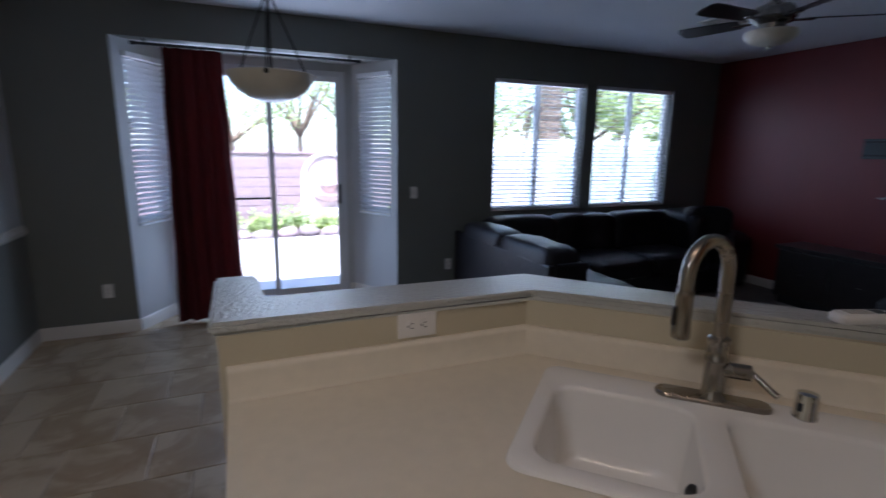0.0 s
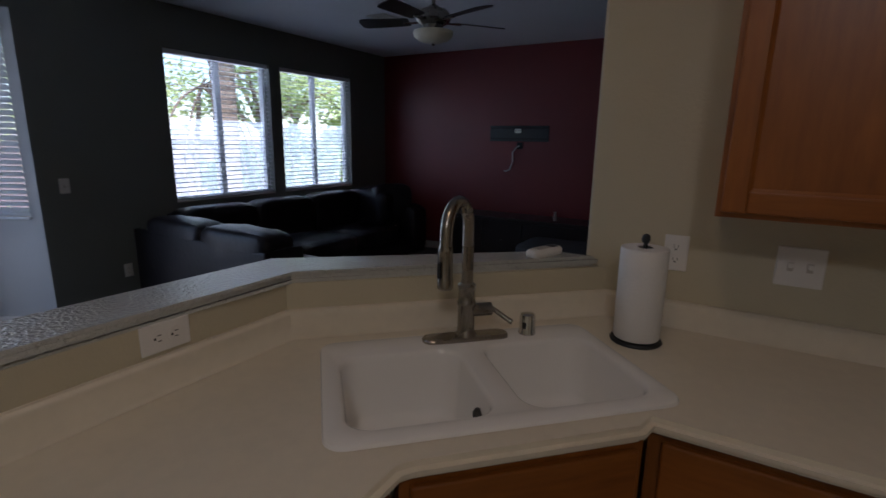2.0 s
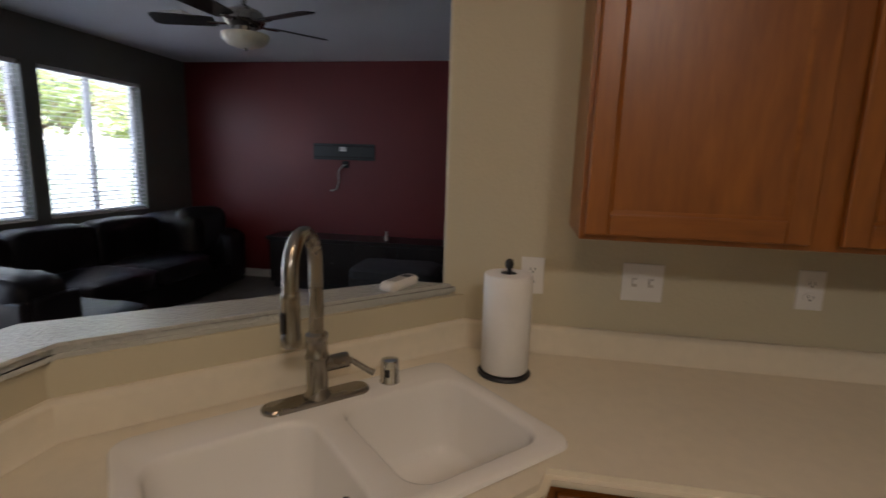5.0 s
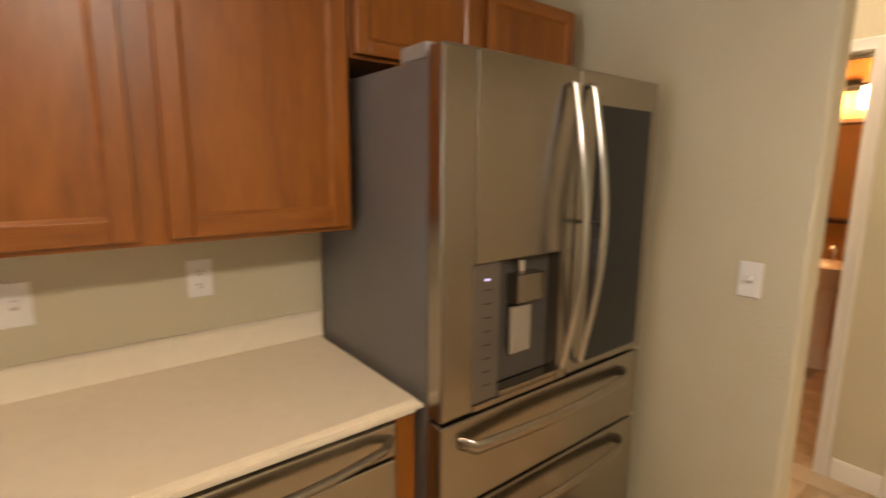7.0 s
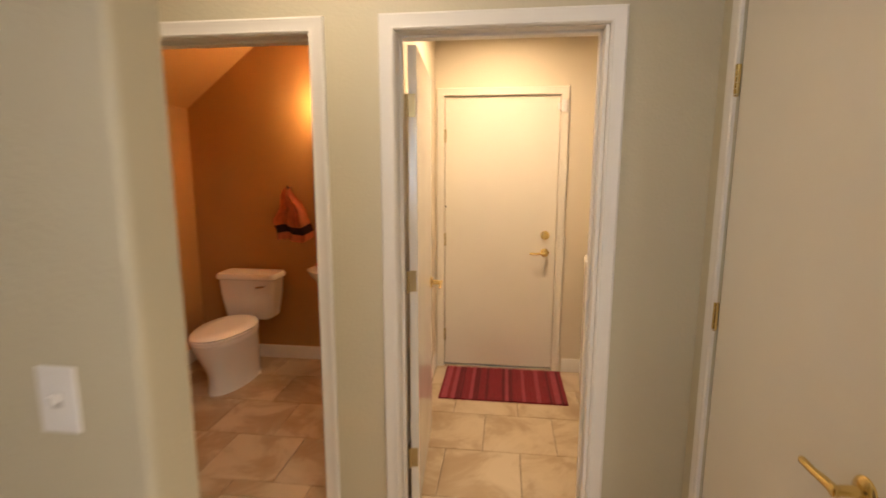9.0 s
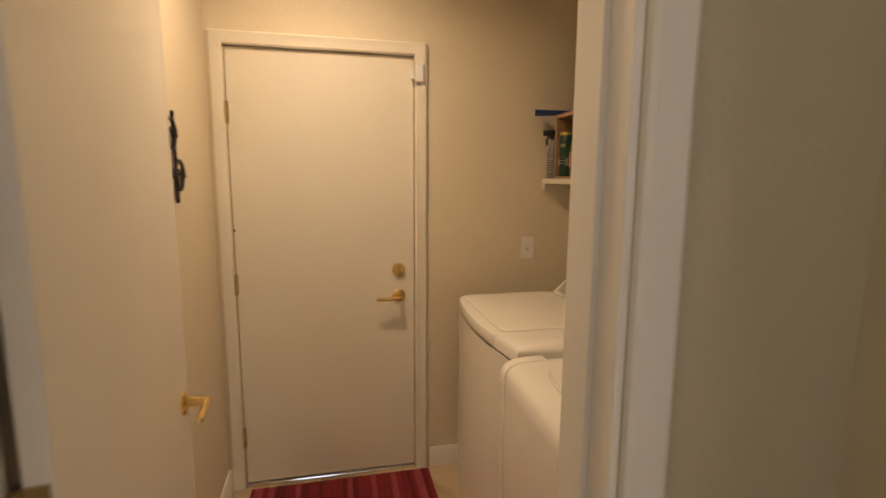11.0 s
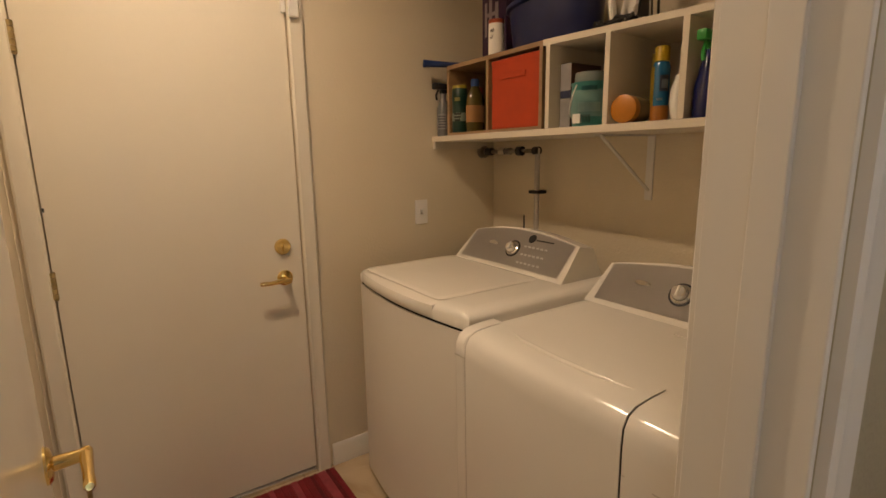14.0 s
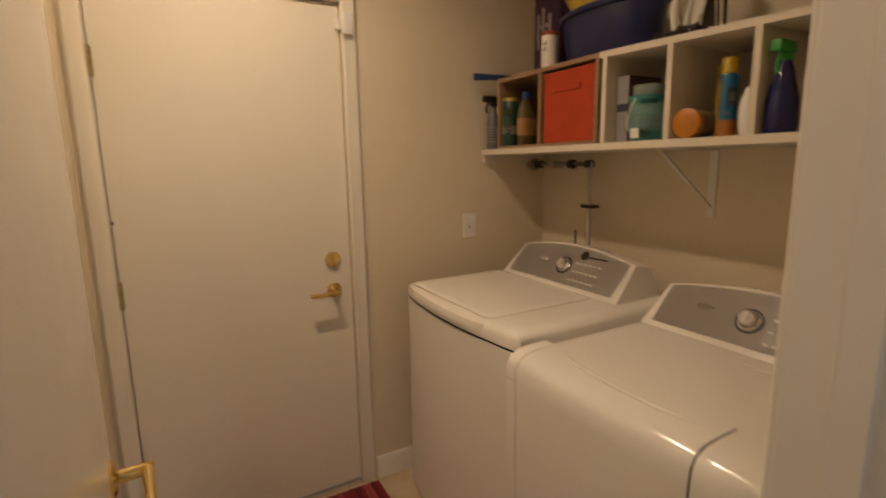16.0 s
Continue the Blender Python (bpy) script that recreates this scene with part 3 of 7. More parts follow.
CT = 0.915
outline = [(0.014, FY - 0.003), (DX - 0.002, FY - 0.003), (KE - 0.003, DX + FY - KE - 0.002), (KE - 0.003, -0.705), (0.968, -0.705), (0.968, 0.385), (0.922, 0.397), (0.574, 0.737), (0.552, 0.750), (0.014, 0.750)]
hole = [s2(u, v) for u, v in round_rect(0.76, 0.46, 0.04)]
bm = bmesh.new()
plate_with_holes(bm, outline, [hole], CT)
geo = bmesh.ops.extrude_face_region(bm, geom=list(bm.faces))
bmesh.ops.translate(bm, vec=(0, 0, -0.038), verts=[v for v in geo["geom"] if isinstance(v, bmesh.types.BMVert)])
bmesh.ops.recalc_face_normals(bm, faces=bm.faces)
front = [e for e in bm.edges if len(e.link_faces) == 2 and abs(e.verts[0].co.z - e.verts[1].co.z) < 1e-4 and e.calc_face_angle(0) > 1.2
         and all((v.co.x < 1.0 and v.co.y < 0.76) or v.co.y < -0.70 for v in e.verts) and not all(abs((Vector(v.co[:2]) - SC).dot(SU)) < 0.385 and abs((Vector(v.co[:2]) - SC).dot(SV)) < 0.235 for v in e.verts)]
bmesh.ops.bevel(bm, geom=front, offset=0.014, segments=4, affect="EDGES")
part("top", bm, COUNTER, worktop, "", True)
SPL = [(0, CT + 0.001), (0, CT + 0.086), (-0.012, CT + 0.086), (-0.019, CT + 0.080), (-0.021, CT + 0.072), (-0.021, CT + 0.012), (-0.028, CT + 0.001)]
part("backsplash", sweep(bmesh.new(), [(0.016, FY), (DX, FY), (KE, DX + FY - KE), (KE, -0.703)], SPL, flat), COUNTER, worktop, "cream coved backsplash", True)

sink = thing("kitchen_sink", "white enamel double-bowl drop-in sink set diagonally", "sink")
bm = bmesh.new()
RIM = CT + 0.012


def ring(w, h, r, z, cu=0.0, cv=0.0):
    return [(*s2(u, v), z) for u, v in round_rect(w, h, r, 6, cu, cv)]


outer = round_rect(0.800, 0.500, 0.045)
bowls = [(-0.193, -0.032, 0.335, 0.352), (0.195, -0.032, 0.335, 0.352)]
plate_with_holes(bm, [s2(*p) for p in round_rect(0.780, 0.480, 0.04)], [[s2(*p) for p in round_rect(w, h, 0.06, 6, cu, cv)] for cu, cv, w, h in bowls], RIM)
loft(bm, [ring(0.780, 0.480, 0.04, RIM), ring(0.794, 0.494, 0.044, RIM - 0.003), ring(0.800, 0.500, 0.045, CT + 0.0015)], False, False)
for cu, cv, w, h in bowls:
    loft(bm, [ring(w, h, 0.06, RIM, cu, cv), ring(w - 0.012, h - 0.012, 0.058, RIM - 0.004, cu, cv), ring(w - 0.020, h - 0.020, 0.056, RIM - 0.014, cu, cv),
              ring(w - 0.045, h - 0.045, 0.055, RIM - 0.165, cu, cv), ring(w - 0.065, h - 0.065, 0.05, RIM - 0.185, cu, cv), ring(w - 0.11, h - 0.11, 0.04, RIM - 0.195, cu, cv), ring(0.06, 0.06, 0.029, RIM - 0.198, cu, cv)], False, True)
bmesh.ops.remove_doubles(bm, verts=bm.verts, dist=0.0004)
part("basin", bm, SINKM, sink, "", True)
for cu, cv, w, h in bowls:
    bm = lathe(bmesh.new(), [(0, -0.004), (0.012, -0.004), (0.03, 0.001), (0.042, 0.003), (0.043, 0.0)], 24, Matrix.Translation((*s2(cu, cv), RIM - 0.1975)))
    part("drain", bm, CHROME, sink, "steel drain strainer", True)

faucet = thing("kitchen_faucet", "brushed nickel pull-down faucet with high arc", "faucet", at=(*s2(0.012, 0.198), RIM), rz=-45)
bm = loft(bmesh.new(), [[(x, y, z) for x, y in round_rect(w, h, h / 2 - 0.001, 8)] for w, h, z in ((0.258, 0.062, 0), (0.258, 0.062, 0.006), (0.250, 0.054, 0.010))])
part("deck_plate", bm, NICKEL, faucet, "", True)
bm = lathe(bmesh.new(), [(0, 0.008), (0.030, 0.008), (0.030, 0.016), (0.025, 0.022), (0.024, 0.10), (0.027, 0.104), (0.027, 0.112), (0.024, 0.116), (0.0235, 0.150), (0.026, 0.154), (0.026, 0.162), (0.019, 0.168), (0, 0.168)], 26)
part("body", bm, NICKEL, faucet, "", True)
SWING = pose(0, 0, 0, 0, 0, -39)
arc = [(0, 0, 0.16), (0, 0, 0.24), (0, 0, 0.320)] + [(0, -0.076 + 0.076 * math.cos(a), 0.328 + 0.078 * math.sin(a)) for a in [math.pi * k / 14 for k in range(1, 14)]] + [(0, -0.152, 0.315), (0, -0.153, 0.295)]
part("spout", tube(bmesh.new(), [SWING @ Vector(p) for p in arc], 0.0165, 18), NICKEL, faucet, "", True)
bm = lathe(bmesh.new(), [(0, 0.0), (0.017, 0.0), (0.0205, 0.004), (0.0205, 0.026), (0.019, 0.029), (0.019, 0.10), (0.0195, 0.104), (0.0175, 0.112), (0, 0.112)], 24, SWING @ Matrix.Translation((0, -0.153, 0.190)))
head = part("spray_head", bm, NICKEL, faucet, "", True)
part("button", mk((-0.119, -0.135, 0.222, -0.112, -0.121, 0.264), bevel=0.003), BLACK, head, "black spray button")
bm = cyl(bmesh.new(), (0.015, 0, 0.085), (0.075, 0, 0.085), 0.019, n=20)
hb = part("handle_hub", bm, NICKEL, faucet, "", True)
part("lever", tube(bmesh.new(), [(0.062, 0, 0.095), (0.085, -0.012, 0.082), (0.115, -0.03, 0.060), (0.128, -0.038, 0.052)], [0.008, 0.007, 0.007, 0.008], 12), NICKEL, hb, "", True)
soap = thing("air_gap_cap", "chrome air gap cap on the sink deck", "air gap", at=(*s2(0.204, 0.197), RIM))
part("cap", lathe(bmesh.new(), [(0, 0), (0.026, 0), (0.026, 0.003), (0.0235, 0.006), (0.0235, 0.054), (0.021, 0.060), (0.012, 0.0625), (0, 0.063)], 26), CHROME, soap, "", True)
part("slot", mk((-0.0245, -0.006, 0.020, -0.0225, 0.006, 0.040)), BLACK, soap)
stopper = thing("sink_stopper", "black rubber sink stopper leaning in the bowl", "stopper", at=(0.862, 0.754, 0.850))
bm = lathe(bmesh.new(), [(0, 0), (0.022, 0.0), (0.026, 0.008), (0.022, 0.016), (0.006, 0.02), (0.006, 0.035), (0, 0.037)], 18, pose(0, 0, 0, 60, 0, 20))
part("plug", bm, BLACK, stopper, "", True)


# ---- kitchen: cabinets and appliances ----
def cabinet_door(parent, x, y0, y1, z0, z1, t=0.019, frame_w=0.052):
    """A frame-and-panel door on a cabinet front facing -x."""
    d = part("door", mk((x - t + 0.007, y0 + frame_w - 0.004, z0 + frame_w - 0.004, x - 0.002, y1 - frame_w + 0.004, z1 - frame_w + 0.004)), OAK, parent)
    part("stile", mk((x - t, y0, z0, x, y0 + frame_w, z1), bevel=0.004), OAK, d)
    part("stile", mk((x - t, y1 - frame_w, z0, x, y1, z1), bevel=0.004), OAK, d)
    part("rail", mk((x - t, y0 + frame_w, z0, x, y1 - frame_w, z0 + frame_w), bevel=0.004), OAKH, d)
    part("rail", mk((x - t, y0 + frame_w, z1 - frame_w, x, y1 - frame_w, z1), bevel=0.004), OAKH, d)
    bm = sweep(bmesh.new(), [(y0 + frame_w, z0 + frame_w), (y1 - frame_w, z0 + frame_w), (y1 - frame_w, z1 - frame_w), (y0 + frame_w, z1 - frame_w)], [(0, x - t + 0.002), (0.008, x - t + 0.0065), (0.008, x - 0.003), (0, x - 0.003)], lambda p, h: Vector((h, p.x, p.y)), True)
    part("moulding", bm, OAKH, d)
    return d


UF = 1.302
upper = thing("upper_cabinet", "honey oak wall cabinet with two closed panel doors", "cabinet", "upper cabinets")
part("body", mk((UF, -0.688, 1.316, KE - 0.002, 0.337, 2.09), bevel=0.002), OAK, upper)
cabinet_door(upper, UF - 0.001, -0.676, -0.214, 1.330, 2.078)
cabinet_door(upper, UF - 0.001, -0.154, 0.325, 1.330, 2.078)
upper2 = thing("upper_cabinet", "short honey oak cabinet above the refrigerator", "cabinet", "upper cabinets")
part("body", mk((UF, -1.662, 1.795, KE - 0.002, -0.692, 2.09), bevel=0.002), OAK, upper2)
cabinet_door(upper2, UF - 0.001, -1.650, -1.200, 1.806, 2.078, frame_w=0.042)
cabinet_door(upper2, UF - 0.001, -1.150, -0.706, 1.806, 2.078, frame_w=0.042)
sticker = thing("sticker", "small red and white sticker on the cabinet side", "sticker", at=(1.40, -0.6895, 1.63))
part("backing", mk((-0.03, -0.0015, -0.045, 0.03, 0, 0.045)), mat("red_print", (0.55, 0.04, 0.02), 0.5), sticker)
part("label_area", mk((-0.028, -0.003, 0.0, 0.028, -0.0015, 0.042)), WHITEPL, sticker)


def drawer_front(parent, bm_box):
    return part("drawer_front", mk(bm_box, bevel=0.006, seg=3), OAKH, parent)


base_e = thing("base_cabinet", "honey oak base cabinet under the worktop", "cabinet", "base cabinets")
part("body", mk((1.020, -0.055, 0.10, KE - 0.004, 0.40, 0.875)), OAK, base_e)
part("plinth", mk((1.085, -0.055, 0.0, KE - 0.004, 0.40, 0.10)), DARKGAP, base_e)
drawer_front(base_e, (1.001, -0.045, 0.705, 1.0195, 0.370, 0.845))
cabinet_door(base_e, 1.0195, -0.045, 0.370, 0.115, 0.685)
filler = thing("cabinet_end_panel", "narrow honey oak end panel beside the dishwasher", "cabinet", "base cabinets")
part("panel", mk((1.003, -0.703, 0.0, KE - 0.004, -0.645, 0.875), bevel=0.002), OAK, filler)
base_s = thing("base_cabinet", "honey oak diagonal sink base with false drawer front", "cabinet", "base cabinets")
p0, p1 = Vector((0.975, 0.405)), Vector((0.590, 0.783))
mid2, width2 = (p0 + p1) / 2, (p1 - p0).length
base_s.matrix_world = pose(mid2.x, mid2.y, 0, 0, 0, math.degrees(math.atan2((p1 - p0).y, (p1 - p0).x)) - 90)
part("body", mk((0.0, -width2 / 2, 0.10, 0.05, width2 / 2, 0.875)), OAK, base_s)
part("plinth", mk((0.06, -width2 / 2, 0.0, 0.10, width2 / 2, 0.10)), DARKGAP, base_s)
part("drawer_front", mk((-0.019, -width2 / 2 + 0.02, 0.705, -0.0005, width2 / 2 - 0.02, 0.845), bevel=0.006, seg=3), OAKH, base_s)
cabinet_door(base_s, -0.0005, -width2 / 2 + 0.02, width2 / 2 - 0.02, 0.115, 0.685)
base_w = thing("base_cabinet", "honey oak base cabinet under the breakfast ledge", "cabinet", "base cabinets")
part("body", mk((0.03, 0.790, 0.10, 0.57, FY - 0.004, 0.875)), OAK, base_w)
part("plinth", mk((0.03, 0.850, 0.0, 0.57, FY - 0.004, 0.10)), DARKGAP, base_w)
part("drawer_front", mk((0.05, 0.771, 0.705, 0.55, 0.7895, 0.845), bevel=0.006, seg=3), OAKH, base_w)
part("door", mk((0.05, 0.771, 0.115, 0.55, 0.7895, 0.685), bevel=0.004), OAK, base_w)

dw = thing("dishwasher", "stainless steel dishwasher with curved bar handle", "dishwasher")
part("body", mk((1.03, -0.640, 0.02, KE - 0.01, -0.060, 0.870)), BLACK, dw)
part("door", mk((0.993, -0.638, 0.11, 1.029, -0.062, 0.760), bevel=0.005), STEEL, dw)
part("control_strip", mk((0.990, -0.638, 0.768, 1.029, -0.062, 0.862), bevel=0.006), STEEL, dw)
hp = [(0.995, -0.62, 0.825), (0.972, -0.60, 0.822)] + [(0.958 - 0.018 * math.sin(math.pi * k / 10), -0.58 + 0.46 * k / 10, 0.820 - 0.010 * math.sin(math.pi * k / 10)) for k in range(11)] + [(0.972, -0.10, 0.822), (0.995, -0.08, 0.825)]
part("handle", tube(bmesh.new(), hp, 0.011, 12), STEEL, dw, "curved steel bar handle", True)

fridge = thing("refrigerator", "stainless french-door refrigerator with dispenser and dark glass panel", "refrigerator")
part("body", mk((0.962, -1.612, 0.03, 1.575, -0.712, 1.745), bevel=0.004), FRSIDE, fridge)
part("foot", mk((0.99, -1.60, 0.0, 1.55, -0.725, 0.03)), BLACK, fridge)
FD0, FD1 = 0.898, 0.957
ld = part("door", mk((FD0, -0.812, 0.868, FD1, -0.708, 1.772), bevel=0.008, seg=3), STEEL, fridge)
part("upper_skin", mk((FD0, -1.190, 1.262, FD1, -0.8125, 1.772), bevel=0.003), STEEL, ld)
part("inner_skin", mk((FD0, -1.190, 0.868, FD1, -1.1425, 1.2615), bevel=0.003), STEEL, ld)
part("lower_skin", mk((FD0, -1.142, 0.868, FD1, -0.8125, 0.885), bevel=0.002), STEEL, ld)
part("back_skin", mk((FD1 - 0.012, -1.142, 0.885, FD1, -0.8125, 1.2615)), STEEL, ld)
part("dispenser_panel", mk((FD0 + 0.006, -0.905, 0.887, FD1 - 0.012, -0.814, 1.258), bevel=0.002), mat("dispenser_grey", (0.20, 0.18, 0.16), 0.3, 0.7, 0.05), ld, "grey touch panel with marks")
part("recess", mk((FD1 - 0.016, -1.141, 0.905, FD1 - 0.0125, -0.9055, 1.2605)), mat("recess_grey", (0.10, 0.092, 0.082), 0.4, 0.4), ld)
part("dispenser_head", mk((FD0 - 0.004, -1.075, 1.135, FD1 - 0.017, -0.965, 1.215), bevel=0.004), STEEL, ld)
part("nozzle", cyl(bmesh.new(), (0.925, -1.005, 1.215), (0.925, -1.005, 1.250), 0.012), CHROME, ld)
part("paddle", mk((FD0 + 0.018, -1.045, 0.985, FD0 + 0.030, -0.965, 1.12), bevel=0.004), mat("paddle_grey", (0.42, 0.38, 0.32), 0.35, 0.5), ld)
part("drip_tray", mk((FD0 - 0.002, -1.140, 0.887, FD1 - 0.018, -0.906, 0.902), bevel=0.003), STEEL, ld)
for k in range(8):
    part("mark", mk((FD0 + 0.0045, -0.885 + 0.01, 0.93 + 0.037 * k, FD0 + 0.0065, -0.850, 0.9325 + 0.037 * k)), BLACK, ld)
part("display", mk((FD0 + 0.0045, -0.866, 1.214, FD0 + 0.0065, -0.854, 1.220)), glowing("display_light", (0.55, 0.5, 1.0), 0.12, (0.3, 0.3, 0.4)), ld, "small lit display")
rd = part("door", mk((FD0, -1.612, 0.868, FD1, -1.196, 1.772), bevel=0.008, seg=3), STEEL, fridge)
part("glass_panel", mk((FD0 - 0.004, -1.568, 0.895, FD0 + 0.002, -1.283, 1.680), bevel=0.002), BLACKGL, rd, "dark glass door panel")
for y in (-1.150, -1.236):
    hp = [(FD0 + 0.002, y, 0.905), (FD0 - 0.020, y, 0.915)] + [(FD0 - 0.022 - 0.052 * math.sin(math.pi * k / 12), y, 0.93 + 0.775 * k / 12) for k in range(13)] + [(FD0 - 0.020, y, 1.720), (FD0 + 0.002, y, 1.730)]
    bm = tube(bmesh.new(), hp, [0.006, 0.008] + [0.0075 + 0.0015 * math.sin(math.pi * k / 12) for k in range(13)] + [0.008, 0.006], 14)
    for v in bm.verts:
        v.co.y = y + (v.co.y - y) * 1.7
    part("handle", bm, STEELV, ld if y > -1.2 else rd, "bowed steel handle", True)
part("latch", mk((FD0 - 0.060, -1.246, 1.335, FD0 - 0.012, -1.226, 1.345)), BLACK, rd)
for z0, z1 in ((0.612, 0.858), (0.06, 0.602)):
    d = part("drawer", mk((FD0, -1.612, z0, FD1, -0.708, z1), bevel=0.007, seg=3), STEEL, fridge)
    zh = z1 - 0.060
    hp = [(FD0 + 0.002, -1.515, zh), (FD0 - 0.022, -1.500, zh)] + [(FD0 - 0.030 - 0.022 * math.sin(math.pi * k / 12), -1.485 + 0.685 * k / 12, zh - 0.004) for k in range(13)] + [(FD0 - 0.022, -0.785, zh), (FD0 + 0.002, -0.770, zh)]
    bm = tube(bmesh.new(), hp, 0.009, 14)
    for v in bm.verts:
        v.co.z = zh + (v.co.z - zh) * 2.1
    part("handle", bm, STEEL, d, "bowed steel drawer handle", True)
for y0, y1 in ((-0.80, -0.715), (-1.605, -1.52)):
    part("hinge_cover", mk((0.970, y0, 1.7455, 1.08, y1, 1.785), bevel=0.006), mat("hinge_grey", (0.30, 0.29, 0.27), 0.4, 0.3), fridge)

towel = thing("paper_towel_holder", "white paper towel roll on a black stand", "paper towels", at=(1.400, 0.500, CT + 0.0005))
part("stand", lathe(bmesh.new(), [(0, 0), (0.072, 0), (0.074, 0.004), (0.070, 0.010), (0.012, 0.013), (0, 0.013)], 30), BLACK, towel, "black round stand", True)
part("roll", lathe(bmesh.new(), [(0.020, 0.014), (0.063, 0.014), (0.0655, 0.018), (0.066, 0.276), (0.064, 0.283), (0.021, 0.284)], 36), PAPER, towel, "white paper roll", True)
part("rod", lathe(bmesh.new(), [(0, 0.012), (0.006, 0.012), (0.006, 0.296), (0.010, 0.299), (0.0125, 0.308), (0.010, 0.319), (0.004, 0.323), (0, 0.323)], 18), BLACK, towel, "", True)

phone = thing("cordless_phone", "white cordless handset lying on the ledge", "phone", at=(1.500, 0.830, 1.1125), rz=-18)
bm = loft(bmesh.new(), [[(x, y, z) for x, y in round_rect(w, h, 0.012, 5)] for w, h, z in ((0.14, 0.045, 0.0), (0.15, 0.05, 0.006), (0.15, 0.05, 0.018), (0.138, 0.040, 0.026))])
part("handset", bm, WHITEPL, phone, "", True)
for i in range(4):
    for j in range(3):
        part("key", mk((-0.045 + 0.016 * i, -0.014 + 0.011 * j, 0.026, -0.034 + 0.016 * i, -0.007 + 0.011 * j, 0.0285)), PANEL, phone)
part("screen", mk((0.026, -0.014, 0.026, 0.056, 0.014, 0.0275)), BLACK, phone)


def outlet(m, kind="outlet", gang=1, label="white duplex outlet plate"):
    """A wall plate in its own x (right), z (up), facing -y."""
    t = thing("wall_outlet" if kind == "outlet" else "light_switch", label, "outlet" if kind == "outlet" else "switch", "wall plates")
    t.matrix_world = m
    w = 0.070 + 0.046 * (gang - 1)
    part("plate", mk((-w / 2, -0.006, -0.057, w / 2, -0.0005, 0.057), bevel=0.003), WHITEPL, t)
    for g in range(gang):
        cx = (g - (gang - 1) / 2) * 0.046
        if kind == "outlet":
            for s in (-1, 1):
                bm = loft(bmesh.new(), [[(cx + x, yy, s * 0.0195 + y) for x, y in round_rect(0.033, 0.027, 0.012, 5)] for yy in (-0.0055, -0.0085)])
                r = part("receptacle", bm, WHITEPL, t)
                part("slot", mk((cx - 0.0075, -0.0092, s * 0.0195 - 0.002, cx - 0.0055, -0.0084, s * 0.0195 + 0.007), (cx + 0.0055, -0.0092, s * 0.0195 - 0.002, cx + 0.0075, -0.0084, s * 0.0195 + 0.006), (cx - 0.0025, -0.0092, s * 0.0195 - 0.010, cx + 0.0025, -0.0084, s * 0.0195 - 0.005)), BLACK, r)
        else:
            part("toggle", mk((cx - 0.006, -0.019, -0.002, cx + 0.006, -0.006, 0.012), bevel=0.0015), WHITEPL, t)
            part("slot", mk((cx - 0.0075, -0.0068, -0.013, cx + 0.0075, -0.0060, 0.013)), PANEL, t)
    return t


E_WALL, S_FACE = pose(KE, 0, 0, 0, 0, -90), 0
outlet(pose(KE, 0.435, 1.155, 0, 0, 90 - 180))
outlet(pose(KE, 0.115, 1.155, 0, 0, -90), "switch", 2, "white double toggle switch plate")
outlet(pose(KE, -0.330, 1.165, 0, 0, -90))
outlet(pose(0.505, FY, 1.045, 0, 90, 0), label="white duplex outlet plate set sideways")
outlet(pose(0.609, -1.73, 1.152, 0, 0, 180), "switch")
outlet(pose(1.664, NW, 1.100), "switch")
outlet(pose(2.042, NW, 0.355))
outlet(pose(-0.937, NW, 0.360))
outlet(pose(-1.060, BY, 1.138, 0, 0, 180), "switch")

# ---- breakfast nook: sliding door, bay windows, blinds, curtain, pendant ----
slider = tagged(new("window_slider"), "white framed sliding glass patio door", "sliding door", kind="structure")
X0, X1, ZT = -0.36, 1.12, 2.25
part("door_frame", mk((X0, SY + 0.02, 0, X0 + 0.05, SY + 0.12, ZT), (X1 - 0.05, SY + 0.02, 0, X1, SY + 0.12, ZT), (X0 + 0.05, SY + 0.02, ZT - 0.05, X1 - 0.05, SY + 0.12, ZT), (X0 + 0.05, SY + 0.02, 0, X1 - 0.05, SY + 0.12, 0.03), bevel=0.004), VINYL, slider)
XM = 0.40
for xa, xb, yy in ((X0 + 0.05, XM + 0.02, SY + 0.085), (XM - 0.02, X1 - 0.05, SY + 0.045)):
    pn = part("door_panel", mk((xa, yy - 0.015, 0.03, xa + 0.045, yy + 0.015, ZT - 0.05), (xb - 0.045, yy - 0.015, 0.03, xb, yy + 0.015, ZT - 0.05), (xa + 0.045, yy - 0.015, 0.03, xb - 0.045, yy + 0.015, 0.09), (xa + 0.045, yy - 0.015, ZT - 0.10, xb - 0.045, yy + 0.015, ZT - 0.05), bevel=0.003), VINYL, slider)
    g = part("pane", mk((xa + 0.045, yy - 0.003, 0.09, xb - 0.045, yy + 0.003, ZT - 0.10)), PANE, pn, "clear glass pane")
    g.visible_shadow = False
part("handle", mk((X1 - 0.088, SY + 0.005, 0.95, X1 - 0.062, SY + 0.029, 1.15), bevel=0.004), BLACK, slider, "dark pull handle")
part("security_bar", tube(bmesh.new(), [(X0 + 0.06, SY + 0.06, 1.02), (XM, SY + 0.06, 1.02)], 0.010, 10), BLACK, slider, "dark security bar")


